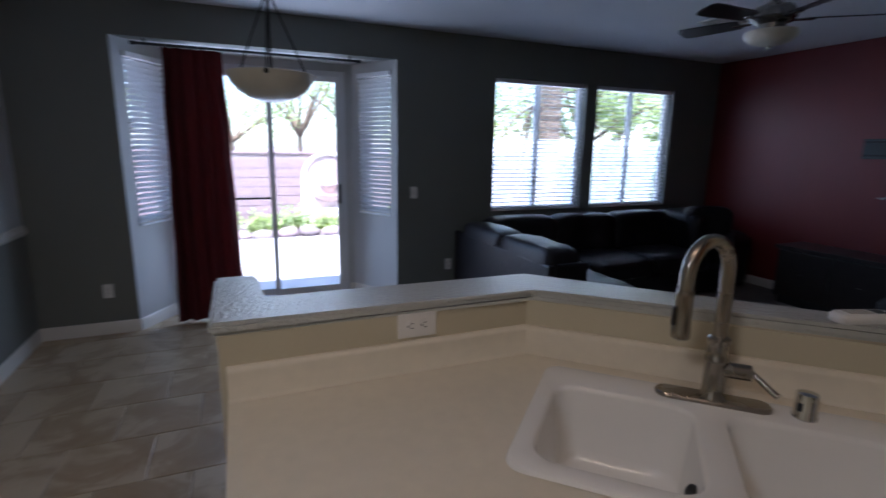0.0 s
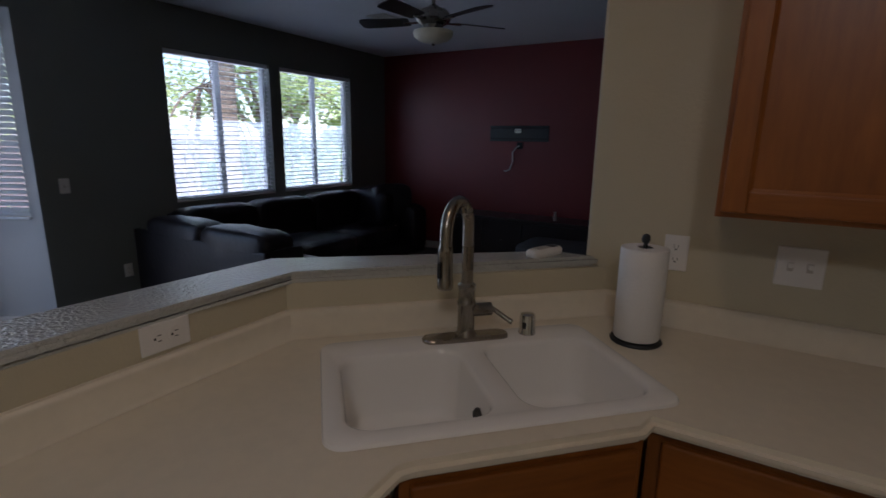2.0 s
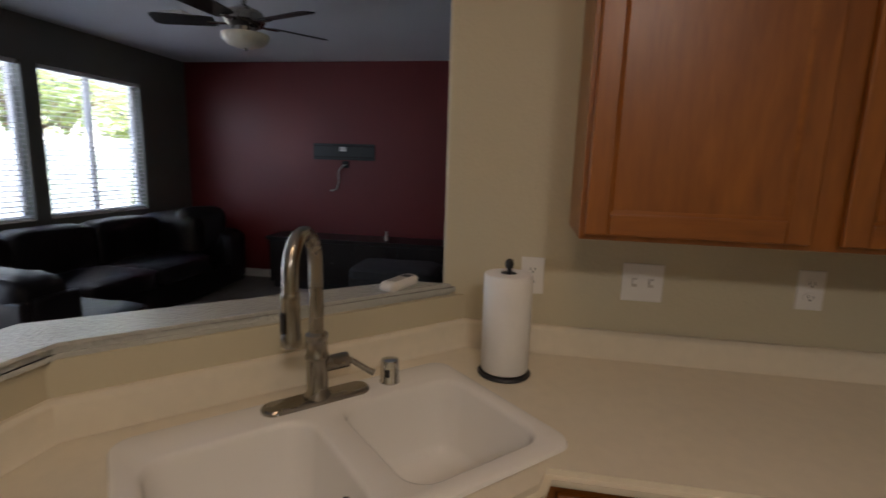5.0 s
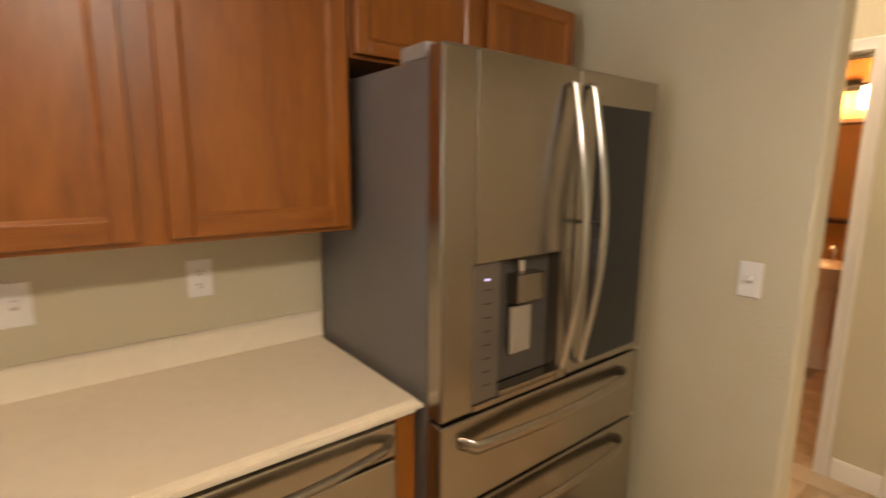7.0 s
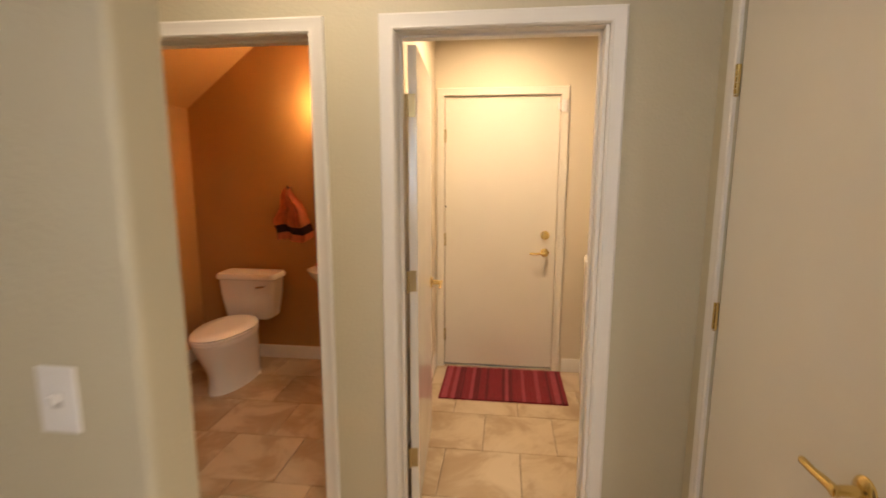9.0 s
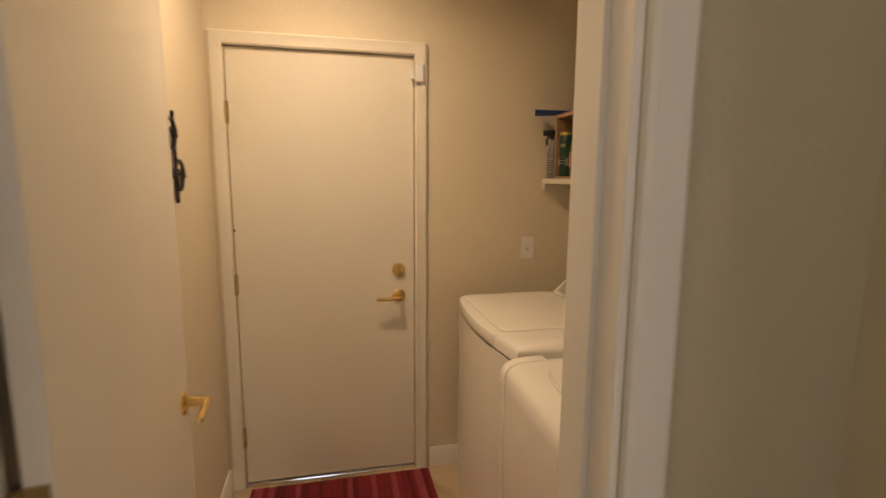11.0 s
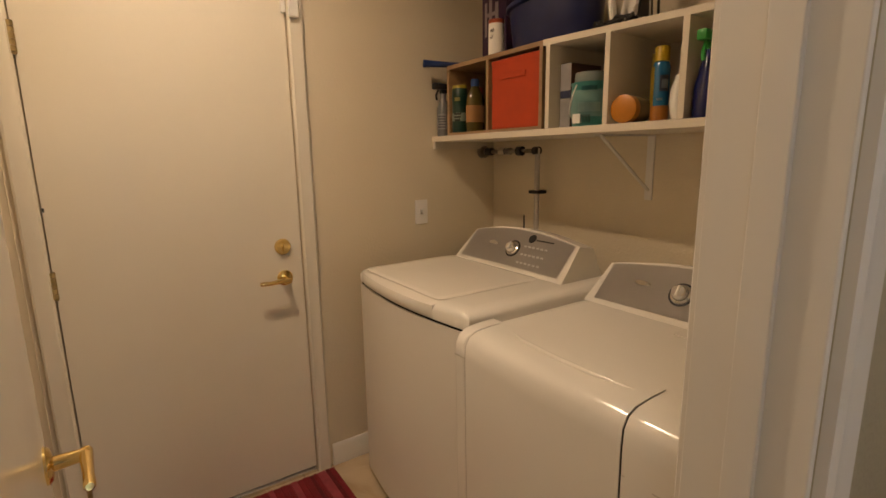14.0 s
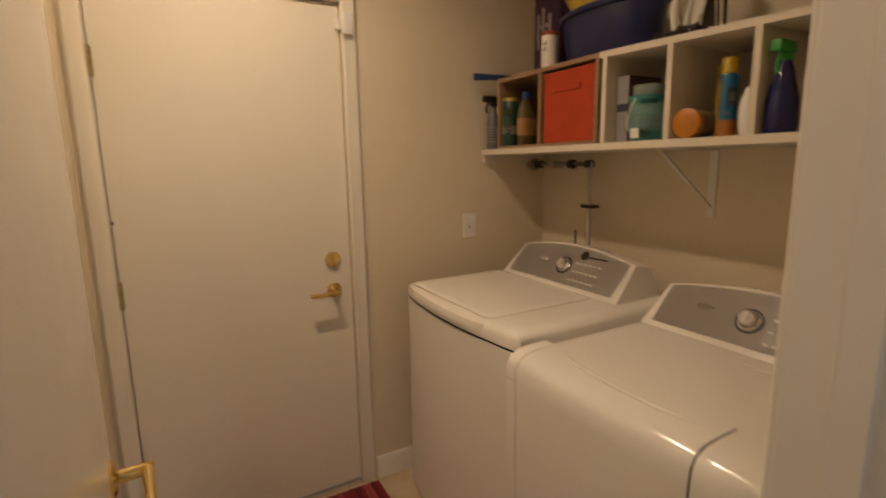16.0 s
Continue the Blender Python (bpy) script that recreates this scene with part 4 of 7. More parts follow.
def blind(m, w, z0, z1, tilt, group, n=None, label="white horizontal slat blind"):
    """A slat blind in its own x, hung at y = 0."""
    b = thing("window_blind", label, "blind", group)
    b.matrix_world = m
    part("headrail", mk((-w / 2, -0.025, z1 - 0.04, w / 2, 0.025, z1), bevel=0.003), BLIND, b)
    part("bottom_rail", mk((-w / 2, -0.022, z0, w / 2, 0.022, z0 + 0.016), bevel=0.003), BLIND, b)
    n = n or int((z1 - z0 - 0.06) / 0.046)
    bm = bmesh.new()
    prof = [(-0.025, -0.002), (-0.01, 0.0015), (0.01, 0.0015), (0.025, -0.002), (0.025, -0.0035), (0.01, 0), (-0.01, 0), (-0.025, -0.0035)]
    c, s = math.cos(radians(tilt)), math.sin(radians(tilt))
    loft(bm, [[(x, y * c - z * s, y * s + z * c) for y, z in prof] for x in (-w / 2 + 0.004, w / 2 - 0.004)])
    first = part("slat", bm, BLIND, b)
    step = (z1 - 0.045 - z0 - 0.02) / n
    first.location.z = z0 + 0.03
    for k in range(1, n):
        o = new("slat", first.data)
        o.parent = b
        o.location.z = z0 + 0.03 + step * k
    for x in (-w / 2 + 0.12, w / 2 - 0.12):
        part("cord", cyl(bmesh.new(), (x, -0.024, z0 + 0.01), (x, -0.024, z1 - 0.03), 0.0012, n=6), BLIND, b)
    return b


def window(name, m, w, z0, z1, label):
    """A white vinyl sliding window in its own x, set into the wall's depth (y outwards)."""
    t = tagged(new(name), label, "window", kind="structure")
    t.matrix_world = m
    part("window_frame", mk((-w / 2, 0.08, z0, -w / 2 + 0.035, 0.14, z1), (w / 2 - 0.035, 0.08, z0, w / 2, 0.14, z1), (-w / 2 + 0.035, 0.08, z0, w / 2 - 0.035, 0.14, z0 + 0.035), (-w / 2 + 0.035, 0.08, z1 - 0.035, w / 2 - 0.035, 0.14, z1), bevel=0.003), VINYL, t)
    if w > 0.8:
        part("meeting_stile", mk((-0.028, 0.085, z0 + 0.035, 0.028, 0.135, z1 - 0.035), bevel=0.003), VINYL, t)
    for xa, xb in (((-w / 2 + 0.035, -0.028), (0.028, w / 2 - 0.035)) if w > 0.8 else ((-w / 2 + 0.035, w / 2 - 0.035),)):
        g = part("pane", mk((xa, 0.108, z0 + 0.035, xb, 0.113, z1 - 0.035)), PANE, t, "clear glass pane")
        g.visible_shadow = False
    part("window_sill", mk((-w / 2, 0.0, z0, w / 2, 0.08, z0 + 0.012), bevel=0.003), TRIM, t)
    return t


for k, (xa, xb, za, zb) in enumerate(WIN):
    window("window_%d" % (k + 1), pose((xa + xb) / 2, NW, 0), xb - xa, za, zb, "white vinyl sliding window with blind, bright garden outside")
    blind(pose((xa + xb) / 2, NW + 0.045, 0), xb - xa - 0.012, za + 0.016, zb - 0.002, 4, "family room blinds", 29, "white slat blind with open slats")
for k, ((ob, L, a), flip) in enumerate(((bay_l, 0), (bay_r, 0))):
    c = ob.matrix_world @ Vector((0.53 * L, 0, 0))
    window("window_%d" % (k + 3), pose(c.x, c.y, 0, 0, 0, a), 0.66 * L, 0.875, 2.22, "narrow white window in the angled bay wall")
    c = ob.matrix_world @ Vector((0.53 * L, -0.004, 0))
    blind(pose(c.x, c.y, 0, 0, 0, a), 0.66 * L + 0.02, 0.865, 2.225, -48, "bay blinds", 30, "white slat blind with half-closed slats")

rod = thing("curtain_rod", "black curtain rod across the bay", "curtain rod", at=(0, NW + 0.075, 2.285))
part("pole", tube(bmesh.new(), [(-0.60, 0, 0), (1.16, 0, 0)], 0.011, 12), BLACK, rod)
for x in (-0.60, 1.16):
    part("finial", lathe(bmesh.new(), [(0, -0.02), (0.014, -0.016), (0.018, 0), (0.014, 0.016), (0, 0.02)], 16, Matrix.Translation((x, 0, 0)) @ pose(0, 0, 0, 0, 90)), BLACK, rod, "", True)
for x in (-0.52, 1.08):
    part("bracket", mk((x - 0.008, -0.012, 0.0, x + 0.008, 0.012, 0.036)), BLACK, rod)
curtain = thing("curtain", "dark red full-length pleated curtain drawn to one side", "curtain", at=(-0.19, NW + 0.078, 0))
bm = bmesh.new()
cols, rows_n = 90, 26
grid = []
for j in range(rows_n + 1):
    z = 0.015 + 2.255 * j / rows_n
    sp = 0.272 - 0.055 * (j / rows_n) + 0.003 * math.sin(j * 0.7)
    row = []
    for i in range(cols + 1):
        u = i / cols * 2 - 1
        ph = u * 15 + 0.5 * math.sin(z * 2.1 + u * 3)
        amp = (0.026 + 0.010 * math.sin(u * 7)) * (1.0 if j < rows_n - 1 else 0.7)
        row.append(bm.verts.new((u * sp, amp * math.sin(ph) + 0.006 * math.sin(z * 9 + u * 5), z)))
    grid.append(row)
for j in range(rows_n):
    for i in range(cols):
        bm.faces.new((grid[j][i], grid[j][i + 1], grid[j + 1][i + 1], grid[j + 1][i]))
bmesh.ops.solidify(bm, geom=list(bm.faces), thickness=0.003)
part("cloth", bm, CURTAIN, curtain, "", True)
for k in range(6):
    part("ring", tube(bmesh.new(), [(-0.19 + 0.076 * k, 0.016 * math.cos(a), 2.285 + 0.018 * math.sin(a)) for a in [2 * math.pi * q / 14 for q in range(15)]], 0.0025, 6), CHROME, curtain, "", True)

pendant = thing("pendant_lamp", "frosted bowl pendant on three dark rods", "pendant lamp", at=(0.275, 3.02, 0))
part("canopy", lathe(bmesh.new(), [(0, H), (0.062, H), (0.060, H - 0.012), (0.03, H - 0.03), (0.010, H - 0.04), (0, H - 0.04)], 28), IRON, pendant, "", True)
part("stem", tube(bmesh.new(), [(0, 0, H - 0.035), (0, 0, 2.34)], 0.006, 10), IRON, pendant, "", True)
part("hub", lathe(bmesh.new(), [(0, 2.27), (0.012, 2.275), (0.022, 2.29), (0.020, 2.305), (0.030, 2.315), (0.012, 2.33), (0.010, 2.35), (0, 2.352)], 22), IRON, pendant, "", True)
part("centre_rod", tube(bmesh.new(), [(0, 0, 2.28), (0, 0, 1.84)], 0.008, 10), IRON, pendant, "", True)
for k in range(3):
    a = radians(20 + 120 * k)
    part("rod", tube(bmesh.new(), [(0.014 * math.cos(a), 0.014 * math.sin(a), 2.285), (0.12 * math.cos(a), 0.12 * math.sin(a), 2.08), (0.205 * math.cos(a), 0.205 * math.sin(a), 1.905)], 0.0045, 8), IRON, pendant, "", True)
    part("finial", lathe(bmesh.new(), [(0, -0.014), (0.010, -0.010), (0.012, 0), (0.008, 0.012), (0, 0.016)], 14, Matrix.Translation((0.222 * math.cos(a), 0.222 * math.sin(a), 1.885))), IRON, pendant, "", True)
bowl = [(0.0, 1.752), (0.06, 1.757), (0.12, 1.777), (0.17, 1.808), (0.205, 1.848), (0.222, 1.885), (0.228, 1.895), (0.222, 1.898), (0.215, 1.886), (0.196, 1.850), (0.16, 1.815), (0.11, 1.786), (0.05, 1.767), (0, 1.762)]
part("shade", lathe(bmesh.new(), bowl, 40), FROST, pendant, "cream frosted glass bowl", True)

# ---- family room ----
def cushion(bm, x0, y0, z0, x1, y1, z1, puff=0.03, r=0.06, n=7):
    """A padded block whose faces swell out."""
    g = bmesh.ops.create_grid
    c = Vector(((x0 + x1) / 2, (y0 + y1) / 2, (z0 + z1) / 2))
    hx, hy, hz = (x1 - x0) / 2, (y1 - y0) / 2, (z1 - z0) / 2
    tmp = bmesh.new()
    bmesh.ops.create_cube(tmp, size=2)
    bmesh.ops.subdivide_edges(tmp, edges=tmp.edges[:], cuts=n, use_grid_fill=True)
    vm = {}
    for v in tmp.verts:
        x, y, z = v.co
        q = [math.copysign(abs(t) ** 0.75, t) for t in (x, y, z)]
        L = max(1e-6, (abs(q[0]) ** 7 + abs(q[1]) ** 7 + abs(q[2]) ** 7) ** (1 / 7))
        p = Vector((q[0] / L * hx, q[1] / L * hy, q[2] / L * hz))
        w = puff * ((1 - x * x) * (1 - y * y) + (1 - z * z) * 0.3)
        wr = 0.012 * noise.noise(Vector((x * 2.3 + c.x, y * 2.3 + c.y, z * 2.3 + c.z)) * 1.7)
        p += Vector((p.x / max(hx, .01), p.y / max(hy, .01), p.z / max(hz, .01))) * (w * 0.4 + wr)
        vm[v] = bm.verts.new(c + p)
    for f in tmp.faces:
        bm.faces.new([vm[v] for v in f.verts])
    tmp.free()
    return bm


sofa = thing("sectional_sofa", "black leather L-shaped sectional sofa with padded backs", "sofa")
part("base", mk((2.12, 2.98, 0.06, 2.98, 4.60, 0.30), (2.98, 3.74, 0.06, 5.28, 4.60, 0.30), bevel=0.02), LEATHER, sofa)
part("side_panel", mk((2.075, 2.96, 0.05, 2.13, 4.60, 0.72), bevel=0.015), LEATHER, sofa)
part("end_panel", mk((2.131, 2.935, 0.05, 2.40, 2.985, 0.73), bevel=0.02), LEATHER, sofa)
for y0, y1 in ((2.97, 3.72), (3.72, 4.45)):
    part("back_cushion", cushion(bmesh.new(), 2.08, y0, 0.52, 2.36, y1, 0.83), LEATHER, sofa, "", True)
for x0, x1 in ((2.36, 3.15), (3.15, 3.93), (3.93, 4.70)):
    part("back_cushion", cushion(bmesh.new(), x0, 4.33, 0.42, x1, 4.62, 0.85), LEATHER, sofa, "", True)
for b in ((2.36, 2.99, 0.28, 3.0, 3.74, 0.48), (2.36, 3.74, 0.28, 3.15, 4.36, 0.48), (3.15, 3.70, 0.28, 3.93, 4.36, 0.48), (3.93, 3.70, 0.28, 4.70, 4.36, 0.48)):
    part("seat_cushion", cushion(bmesh.new(), *b), LEATHER, sofa, "", True)
part("corner_cushion", cushion(bmesh.new(), 4.68, 3.95, 0.40, 5.22, 4.62, 0.86), LEATHER, sofa, "", True)
part("arm", cushion(bmesh.new(), 4.98, 3.72, 0.06, 5.32, 4.55, 0.66), LEATHER, sofa, "", True)
throw = thing("throw_pillow", "dark leather pillow leaning in the sofa corner", "pillow", at=(4.92, 4.02, 0.71), rz=-35)
part("cover", cushion(bmesh.new(), -0.24, -0.09, -0.21, 0.24, 0.09, 0.21, 0.06), LEATHER, throw, "", True)

console = thing("media_console", "long low black media console under the television mount", "console")
part("top", mk((5.18, 1.30, 0.575, 5.63, 3.40, 0.61), bevel=0.004), FANWOOD, console)
part("body", mk((5.21, 1.33, 0.08, 5.62, 3.37, 0.575), bevel=0.003), BLACK, console)
part("plinth", mk((5.24, 1.36, 0.0, 5.60, 3.34, 0.08)), BLACK, console)
for k in range(4):
    d = part("door", mk((5.198, 1.345 + 0.508 * k, 0.10, 5.2095, 1.835 + 0.508 * k, 0.56), bevel=0.002), FANWOOD, console)
    part("knob", mk((5.186, 1.575 + 0.508 * k, 0.34, 5.198, 1.605 + 0.508 * k, 0.345)), CHROME, d)
bottle = thing("remote_stand", "small pale object on the media console", "ornament", at=(5.35, 2.02, 0.6105))
part("body", lathe(bmesh.new(), [(0, 0), (0.022, 0), (0.020, 0.05), (0.012, 0.08), (0.014, 0.10), (0, 0.102)], 16), PANEL, bottle, "", True)
ottoman = thing("ottoman", "dark upholstered ottoman on the carpet", "ottoman")
part("body", mk((4.35, 1.30, 0.05, 4.95, 2.10, 0.40), bevel=0.03), mat("charcoal_cloth", (0.035, 0.035, 0.037), 0.85, 0, 0.15, 20, 0.5, 200), ottoman)
part("cushion", cushion(bmesh.new(), 4.34, 1.29, 0.38, 4.96, 2.11, 0.49), mat("charcoal_top", (0.045, 0.045, 0.048), 0.8, 0, 0.15, 20, 0.5, 200), ottoman, "", True)
for x, y in ((4.40, 1.35), (4.90, 1.35), (4.40, 2.05), (4.90, 2.05)):
    part("leg", mk((x - 0.02, y - 0.02, 0.004, x + 0.02, y + 0.02, 0.06)), BLACK, ottoman)

mount = thing("television_mount", "black wall bracket of a missing television", "tv mount")
part("plate", mk((RW - 0.016, 2.26, 1.490, RW - 0.001, 3.02, 1.502), (RW - 0.016, 2.26, 1.665, RW - 0.001, 3.02, 1.677), (RW - 0.010, 2.26, 1.502, RW - 0.001, 3.02, 1.665), bevel=0.002), BLACK, mount)
part("rail", mk((RW - 0.028, 2.27, 1.515, RW - 0.016, 3.01, 1.530), (RW - 0.028, 2.27, 1.640, RW - 0.016, 3.01, 1.655)), IRON, mount)
plug = thing("wall_outlet", "white outlet within the television mount", "outlet", at=(RW - 0.011, 2.65, 1.62))
part("plate", mk((-0.008, -0.040, -0.028, 0, 0.040, 0.028), bevel=0.002), WHITEPL, plug)
for s in (-1, 1):
    part("receptacle", mk((-0.012, s * 0.02 - 0.012, -0.012, -0.0082, s * 0.02 + 0.012, 0.012), bevel=0.002), PANEL, plug)
cord = thing("hanging_cable", "pale cable hanging from a wall opening", "cable")
part("wire", tube(bmesh.new(), [(RW - 0.004, 2.62, 1.44), (RW - 0.03, 2.65, 1.42), (RW - 0.03, 2.70, 1.36), (RW - 0.02, 2.70, 1.24), (RW - 0.02, 2.73, 1.15), (RW - 0.02, 2.78, 1.125), (RW - 0.02, 2.81, 1.13)], 0.008, 8), PANEL, cord, "", True)
part("wall_cap", mk((RW - 0.012, 2.58, 1.40, RW - 0.001, 2.66, 1.48), bevel=0.004), IRON, cord)

fan = thing("ceiling_fan", "dark five-blade ceiling fan with frosted bowl light", "ceiling fan", at=(2.96, 2.20, 0))
part("canopy", lathe(bmesh.new(), [(0, H), (0.07, H), (0.066, H - 0.03), (0.03, H - 0.06), (0.014, H - 0.065), (0, H - 0.065)], 28), NICKEL, fan, "", True)
part("downrod", tube(bmesh.new(), [(0, 0, H - 0.06), (0, 0, 2.36)], 0.013, 12), NICKEL, fan, "", True)
part("motor", lathe(bmesh.new(), [(0, 2.375), (0.03, 2.375), (0.05, 2.36), (0.095, 2.345), (0.115, 2.32), (0.118, 2.285), (0.10, 2.262), (0.07, 2.25), (0.068, 2.225), (0.10, 2.215), (0.10, 2.205), (0, 2.205)], 36), NICKEL, fan, "", True)
part("light_bowl", lathe(bmesh.new(), [(0.135, 2.212), (0.137, 2.200), (0.13, 2.178), (0.105, 2.155), (0.06, 2.140), (0.02, 2.136), (0, 2.136)], 36), FROST, fan, "frosted glass light bowl", True)
part("finial", lathe(bmesh.new(), [(0, 2.118), (0.010, 2.122), (0.012, 2.130), (0.006, 2.137), (0, 2.137)], 14), NICKEL, fan, "", True)
for k in range(5):
    a = 34 + 72 * k
    bm = bmesh.new()
    loft(bm, [[(r, y * wd, z + y * wd * 0.21) for y, z in ((-1, 0), (1, 0), (1, 0.006), (-1, 0.006))] for r, wd in ((0.17, 0.046), (0.20, 0.054), (0.36, 0.062), (0.48, 0.066), (0.515, 0.060), (0.53, 0.038))])
    bl = part("blade", bm, FANWOOD, fan, "dark wooden blade")
    bl.matrix_local = pose(0, 0, 2.275, 0, 0, a)
    ir = part("blade_arm", mk((0.09, -0.018, 2.268, 0.21, 0.018, 2.275), bevel=0.002), NICKEL, fan)
    ir.matrix_local = pose(0, 0, 0, 0, 0, a)
vent = thing("ceiling_vent", "white louvred air vent in the ceiling", "vent", at=(3.90, 3.31, H), rz=0)
part("frame", mk((-0.17, -0.10, -0.012, 0.17, -0.075, -0.0005), (-0.17, 0.075, -0.012, 0.17, 0.10, -0.0005), (-0.17, -0.075, -0.012, -0.145, 0.075, -0.0005), (0.145, -0.075, -0.012, 0.17, 0.075, -0.0005)), TRIM, vent)
part("backing", mk((-0.145, -0.075, -0.003, 0.145, 0.075, -0.0005)), BLACK, vent)
for k in range(8):
    part("slat", mk((-0.145, -0.068 + 0.019 * k, -0.010, 0.145, -0.060 + 0.019 * k, -0.004)), TRIM, vent)

# ---- powder room ----
toilet = thing("toilet", "white two-piece toilet with closed lid", "toilet", at=(1.835, 0, 0))
bm = loft(bmesh.new(), [[(x, y - 4.555, z) for x, y in round_rect(w, d, 0.035, 5)] for w, d, z in ((0.33, 0.15, 0.385), (0.37, 0.17, 0.40), (0.42, 0.20, 0.55), (0.445, 0.21, 0.695))])
tank = part("tank", bm, PORCELAIN, toilet, "", True)
bm = loft(bmesh.new(), [[(x, y - 4.555, z) for x, y in round_rect(w, d, 0.04, 5)] for w, d, z in ((0.455, 0.22, 0.696), (0.475, 0.235, 0.702), (0.475, 0.235, 0.725), (0.455, 0.22, 0.742))])
part("tank_lid", bm, PORCELAIN, tank, "", True)
part("flush_lever", tube(bmesh.new(), [(-0.16, -4.45, 0.655), (-0.16, -4.425, 0.655), (-0.10, -4.42, 0.648)], 0.007, 8), CHROME, tank, "", True)


def oval(cx, cy, rx, ry_front, ry_back, z, n=32):
    return [(cx + rx * math.cos(a), cy + (ry_front if math.sin(a) > 0 else ry_back) * math.sin(a), z) for a in [2 * math.pi * k / n for k in range(n)]]


bm = loft(bmesh.new(), [oval(0, -4.27, 0.130, 0.31, 0.26, 0.0), oval(0, -4.27, 0.127, 0.30, 0.25, 0.03), oval(0, -4.27, 0.134, 0.30, 0.24, 0.14), oval(0, -4.24, 0.158, 0.335, 0.23, 0.25), oval(0, -4.20, 0.178, 0.345, 0.24, 0.355), oval(0, -4.20, 0.185, 0.355, 0.25, 0.385), oval(0, -4.20, 0.18, 0.35, 0.245, 0.395)])
part("bowl", bm, PORCELAIN, toilet, "", True)
part("seat", loft(bmesh.new(), [oval(0, -4.20, 0.188, 0.36, 0.235, 0.396), oval(0, -4.20, 0.19, 0.362, 0.237, 0.404), oval(0, -4.20, 0.186, 0.358, 0.234, 0.413)]), PORCELAIN, toilet, "", True)
part("lid", loft(bmesh.new(), [oval(0, -4.20, 0.183, 0.354, 0.24, 0.4145), oval(0, -4.20, 0.187, 0.358, 0.242, 0.424), oval(0, -4.20, 0.175, 0.345, 0.235, 0.434), oval(0, -4.20, 0.10, 0.24, 0.17, 0.439)]), PORCELAIN, toilet, "closed white lid", True)
for x in (-0.105, 0.105):
    part("bolt_cap", lathe(bmesh.new(), [(0.014, 0), (0.013, 0.014), (0.006, 0.02), (0, 0.021)], 14, Matrix.Translation((x * 1.15, -4.36, 0.001))), PORCELAIN, toilet, "", True)
paper = thing("toilet_paper", "white toilet roll on a dark wall holder", "toilet paper", at=(2.36, -3.98, 0.72))
part("roll", lathe(bmesh.new(), [(0.02, -0.05), (0.052, -0.05), (0.054, -0.046), (0.054, 0.046), (0.052, 0.05), (0.02, 0.05)], 26, Matrix.Translation((-0.075, 0, 0)) @ pose(0, 0, 0, 90)), PAPER, paper, "", True)
part("holder", tube(bmesh.new(), [(-0.001, 0.075, 0), (-0.075, 0.075, 0), (-0.075, -0.06, 0)], 0.008, 10), IRON, paper, "", True)
basin = thing("pedestal_basin", "white pedestal wash basin under the mirror", "basin", at=(1.06, -4.70, 0))
bm = loft(bmesh.new(), [oval(0, 0.22, 0.10, 0.10, 0.10, 0.62), oval(0, 0.22, 0.20, 0.17, 0.16, 0.70), oval(0, 0.22, 0.265, 0.225, 0.21, 0.775), oval(0, 0.22, 0.275, 0.235, 0.215, 0.80), oval(0, 0.22, 0.255, 0.215, 0.19, 0.805), oval(0, 0.24, 0.21, 0.165, 0.13, 0.775), oval(0, 0.24, 0.12, 0.10, 0.08, 0.70)])
part("bowl", bm, PORCELAIN, basin, "", True)
part("pedestal", loft(bmesh.new(), [oval(0, 0.20, 0.11, 0.10, 0.10, 0.0), oval(0, 0.20, 0.075, 0.07, 0.07, 0.10), oval(0, 0.20, 0.07, 0.065, 0.065, 0.50), oval(0, 0.20, 0.10, 0.095, 0.095, 0.64)]), PORCELAIN, basin, "", True)
part("tap", tube(bmesh.new(), [(0, 0.06, 0.80), (0, 0.06, 0.90), (0, 0.08, 0.93), (0, 0.14, 0.92), (0, 0.155, 0.90)], 0.012, 12), CHROME, basin, "chrome tap", True)
soapdish = thing("soap_dish", "small orange soap dish on the basin", "soap dish", at=(1.24, -4.52, 0.8055))
part("dish", loft(bmesh.new(), [oval(0, 0, 0.05, 0.03, 0.03, 0), oval(0, 0, 0.06, 0.04, 0.04, 0.018), oval(0, 0, 0.045, 0.028, 0.028, 0.012)]), mat("orange_soap", (0.6, 0.14, 0.03), 0.4), soapdish, "", True)
mirror = thing("wall_mirror", "dark wood framed mirror above the basin", "mirror", at=(1.085, BY + 0.001, 1.475))
bm = sweep(bmesh.new(), [(-0.20, -0.345), (0.20, -0.345), (0.20, 0.345), (-0.20, 0.345)], [(0, 0.004), (-0.015, 0.030), (-0.045, 0.022), (-0.048, 0.0), (0, 0)], lambda p, h: Vector((p.x, h, p.y)), True)
part("frame", bm, mat("dark_mirror_wood", (0.09, 0.04, 0.018), 0.4, 0, 0.2, 12), mirror, "", True)
part("glass", mk((-0.20, 0.002, -0.345, 0.20, 0.008, 0.345)), MIRROR, mirror, "silvered mirror glass")
lamp = thing("wall_sconce", "lit frosted glass sconce on a dark bar above the mirror", "sconce", at=(1.10, BY + 0.001, 2.03))
part("bar", mk((-0.20, 0.03, 0.06, 0.20, 0.05, 0.08), (-0.05, 0.0, 0.03, 0.05, 0.032, 0.11), bevel=0.003), IRON, lamp)
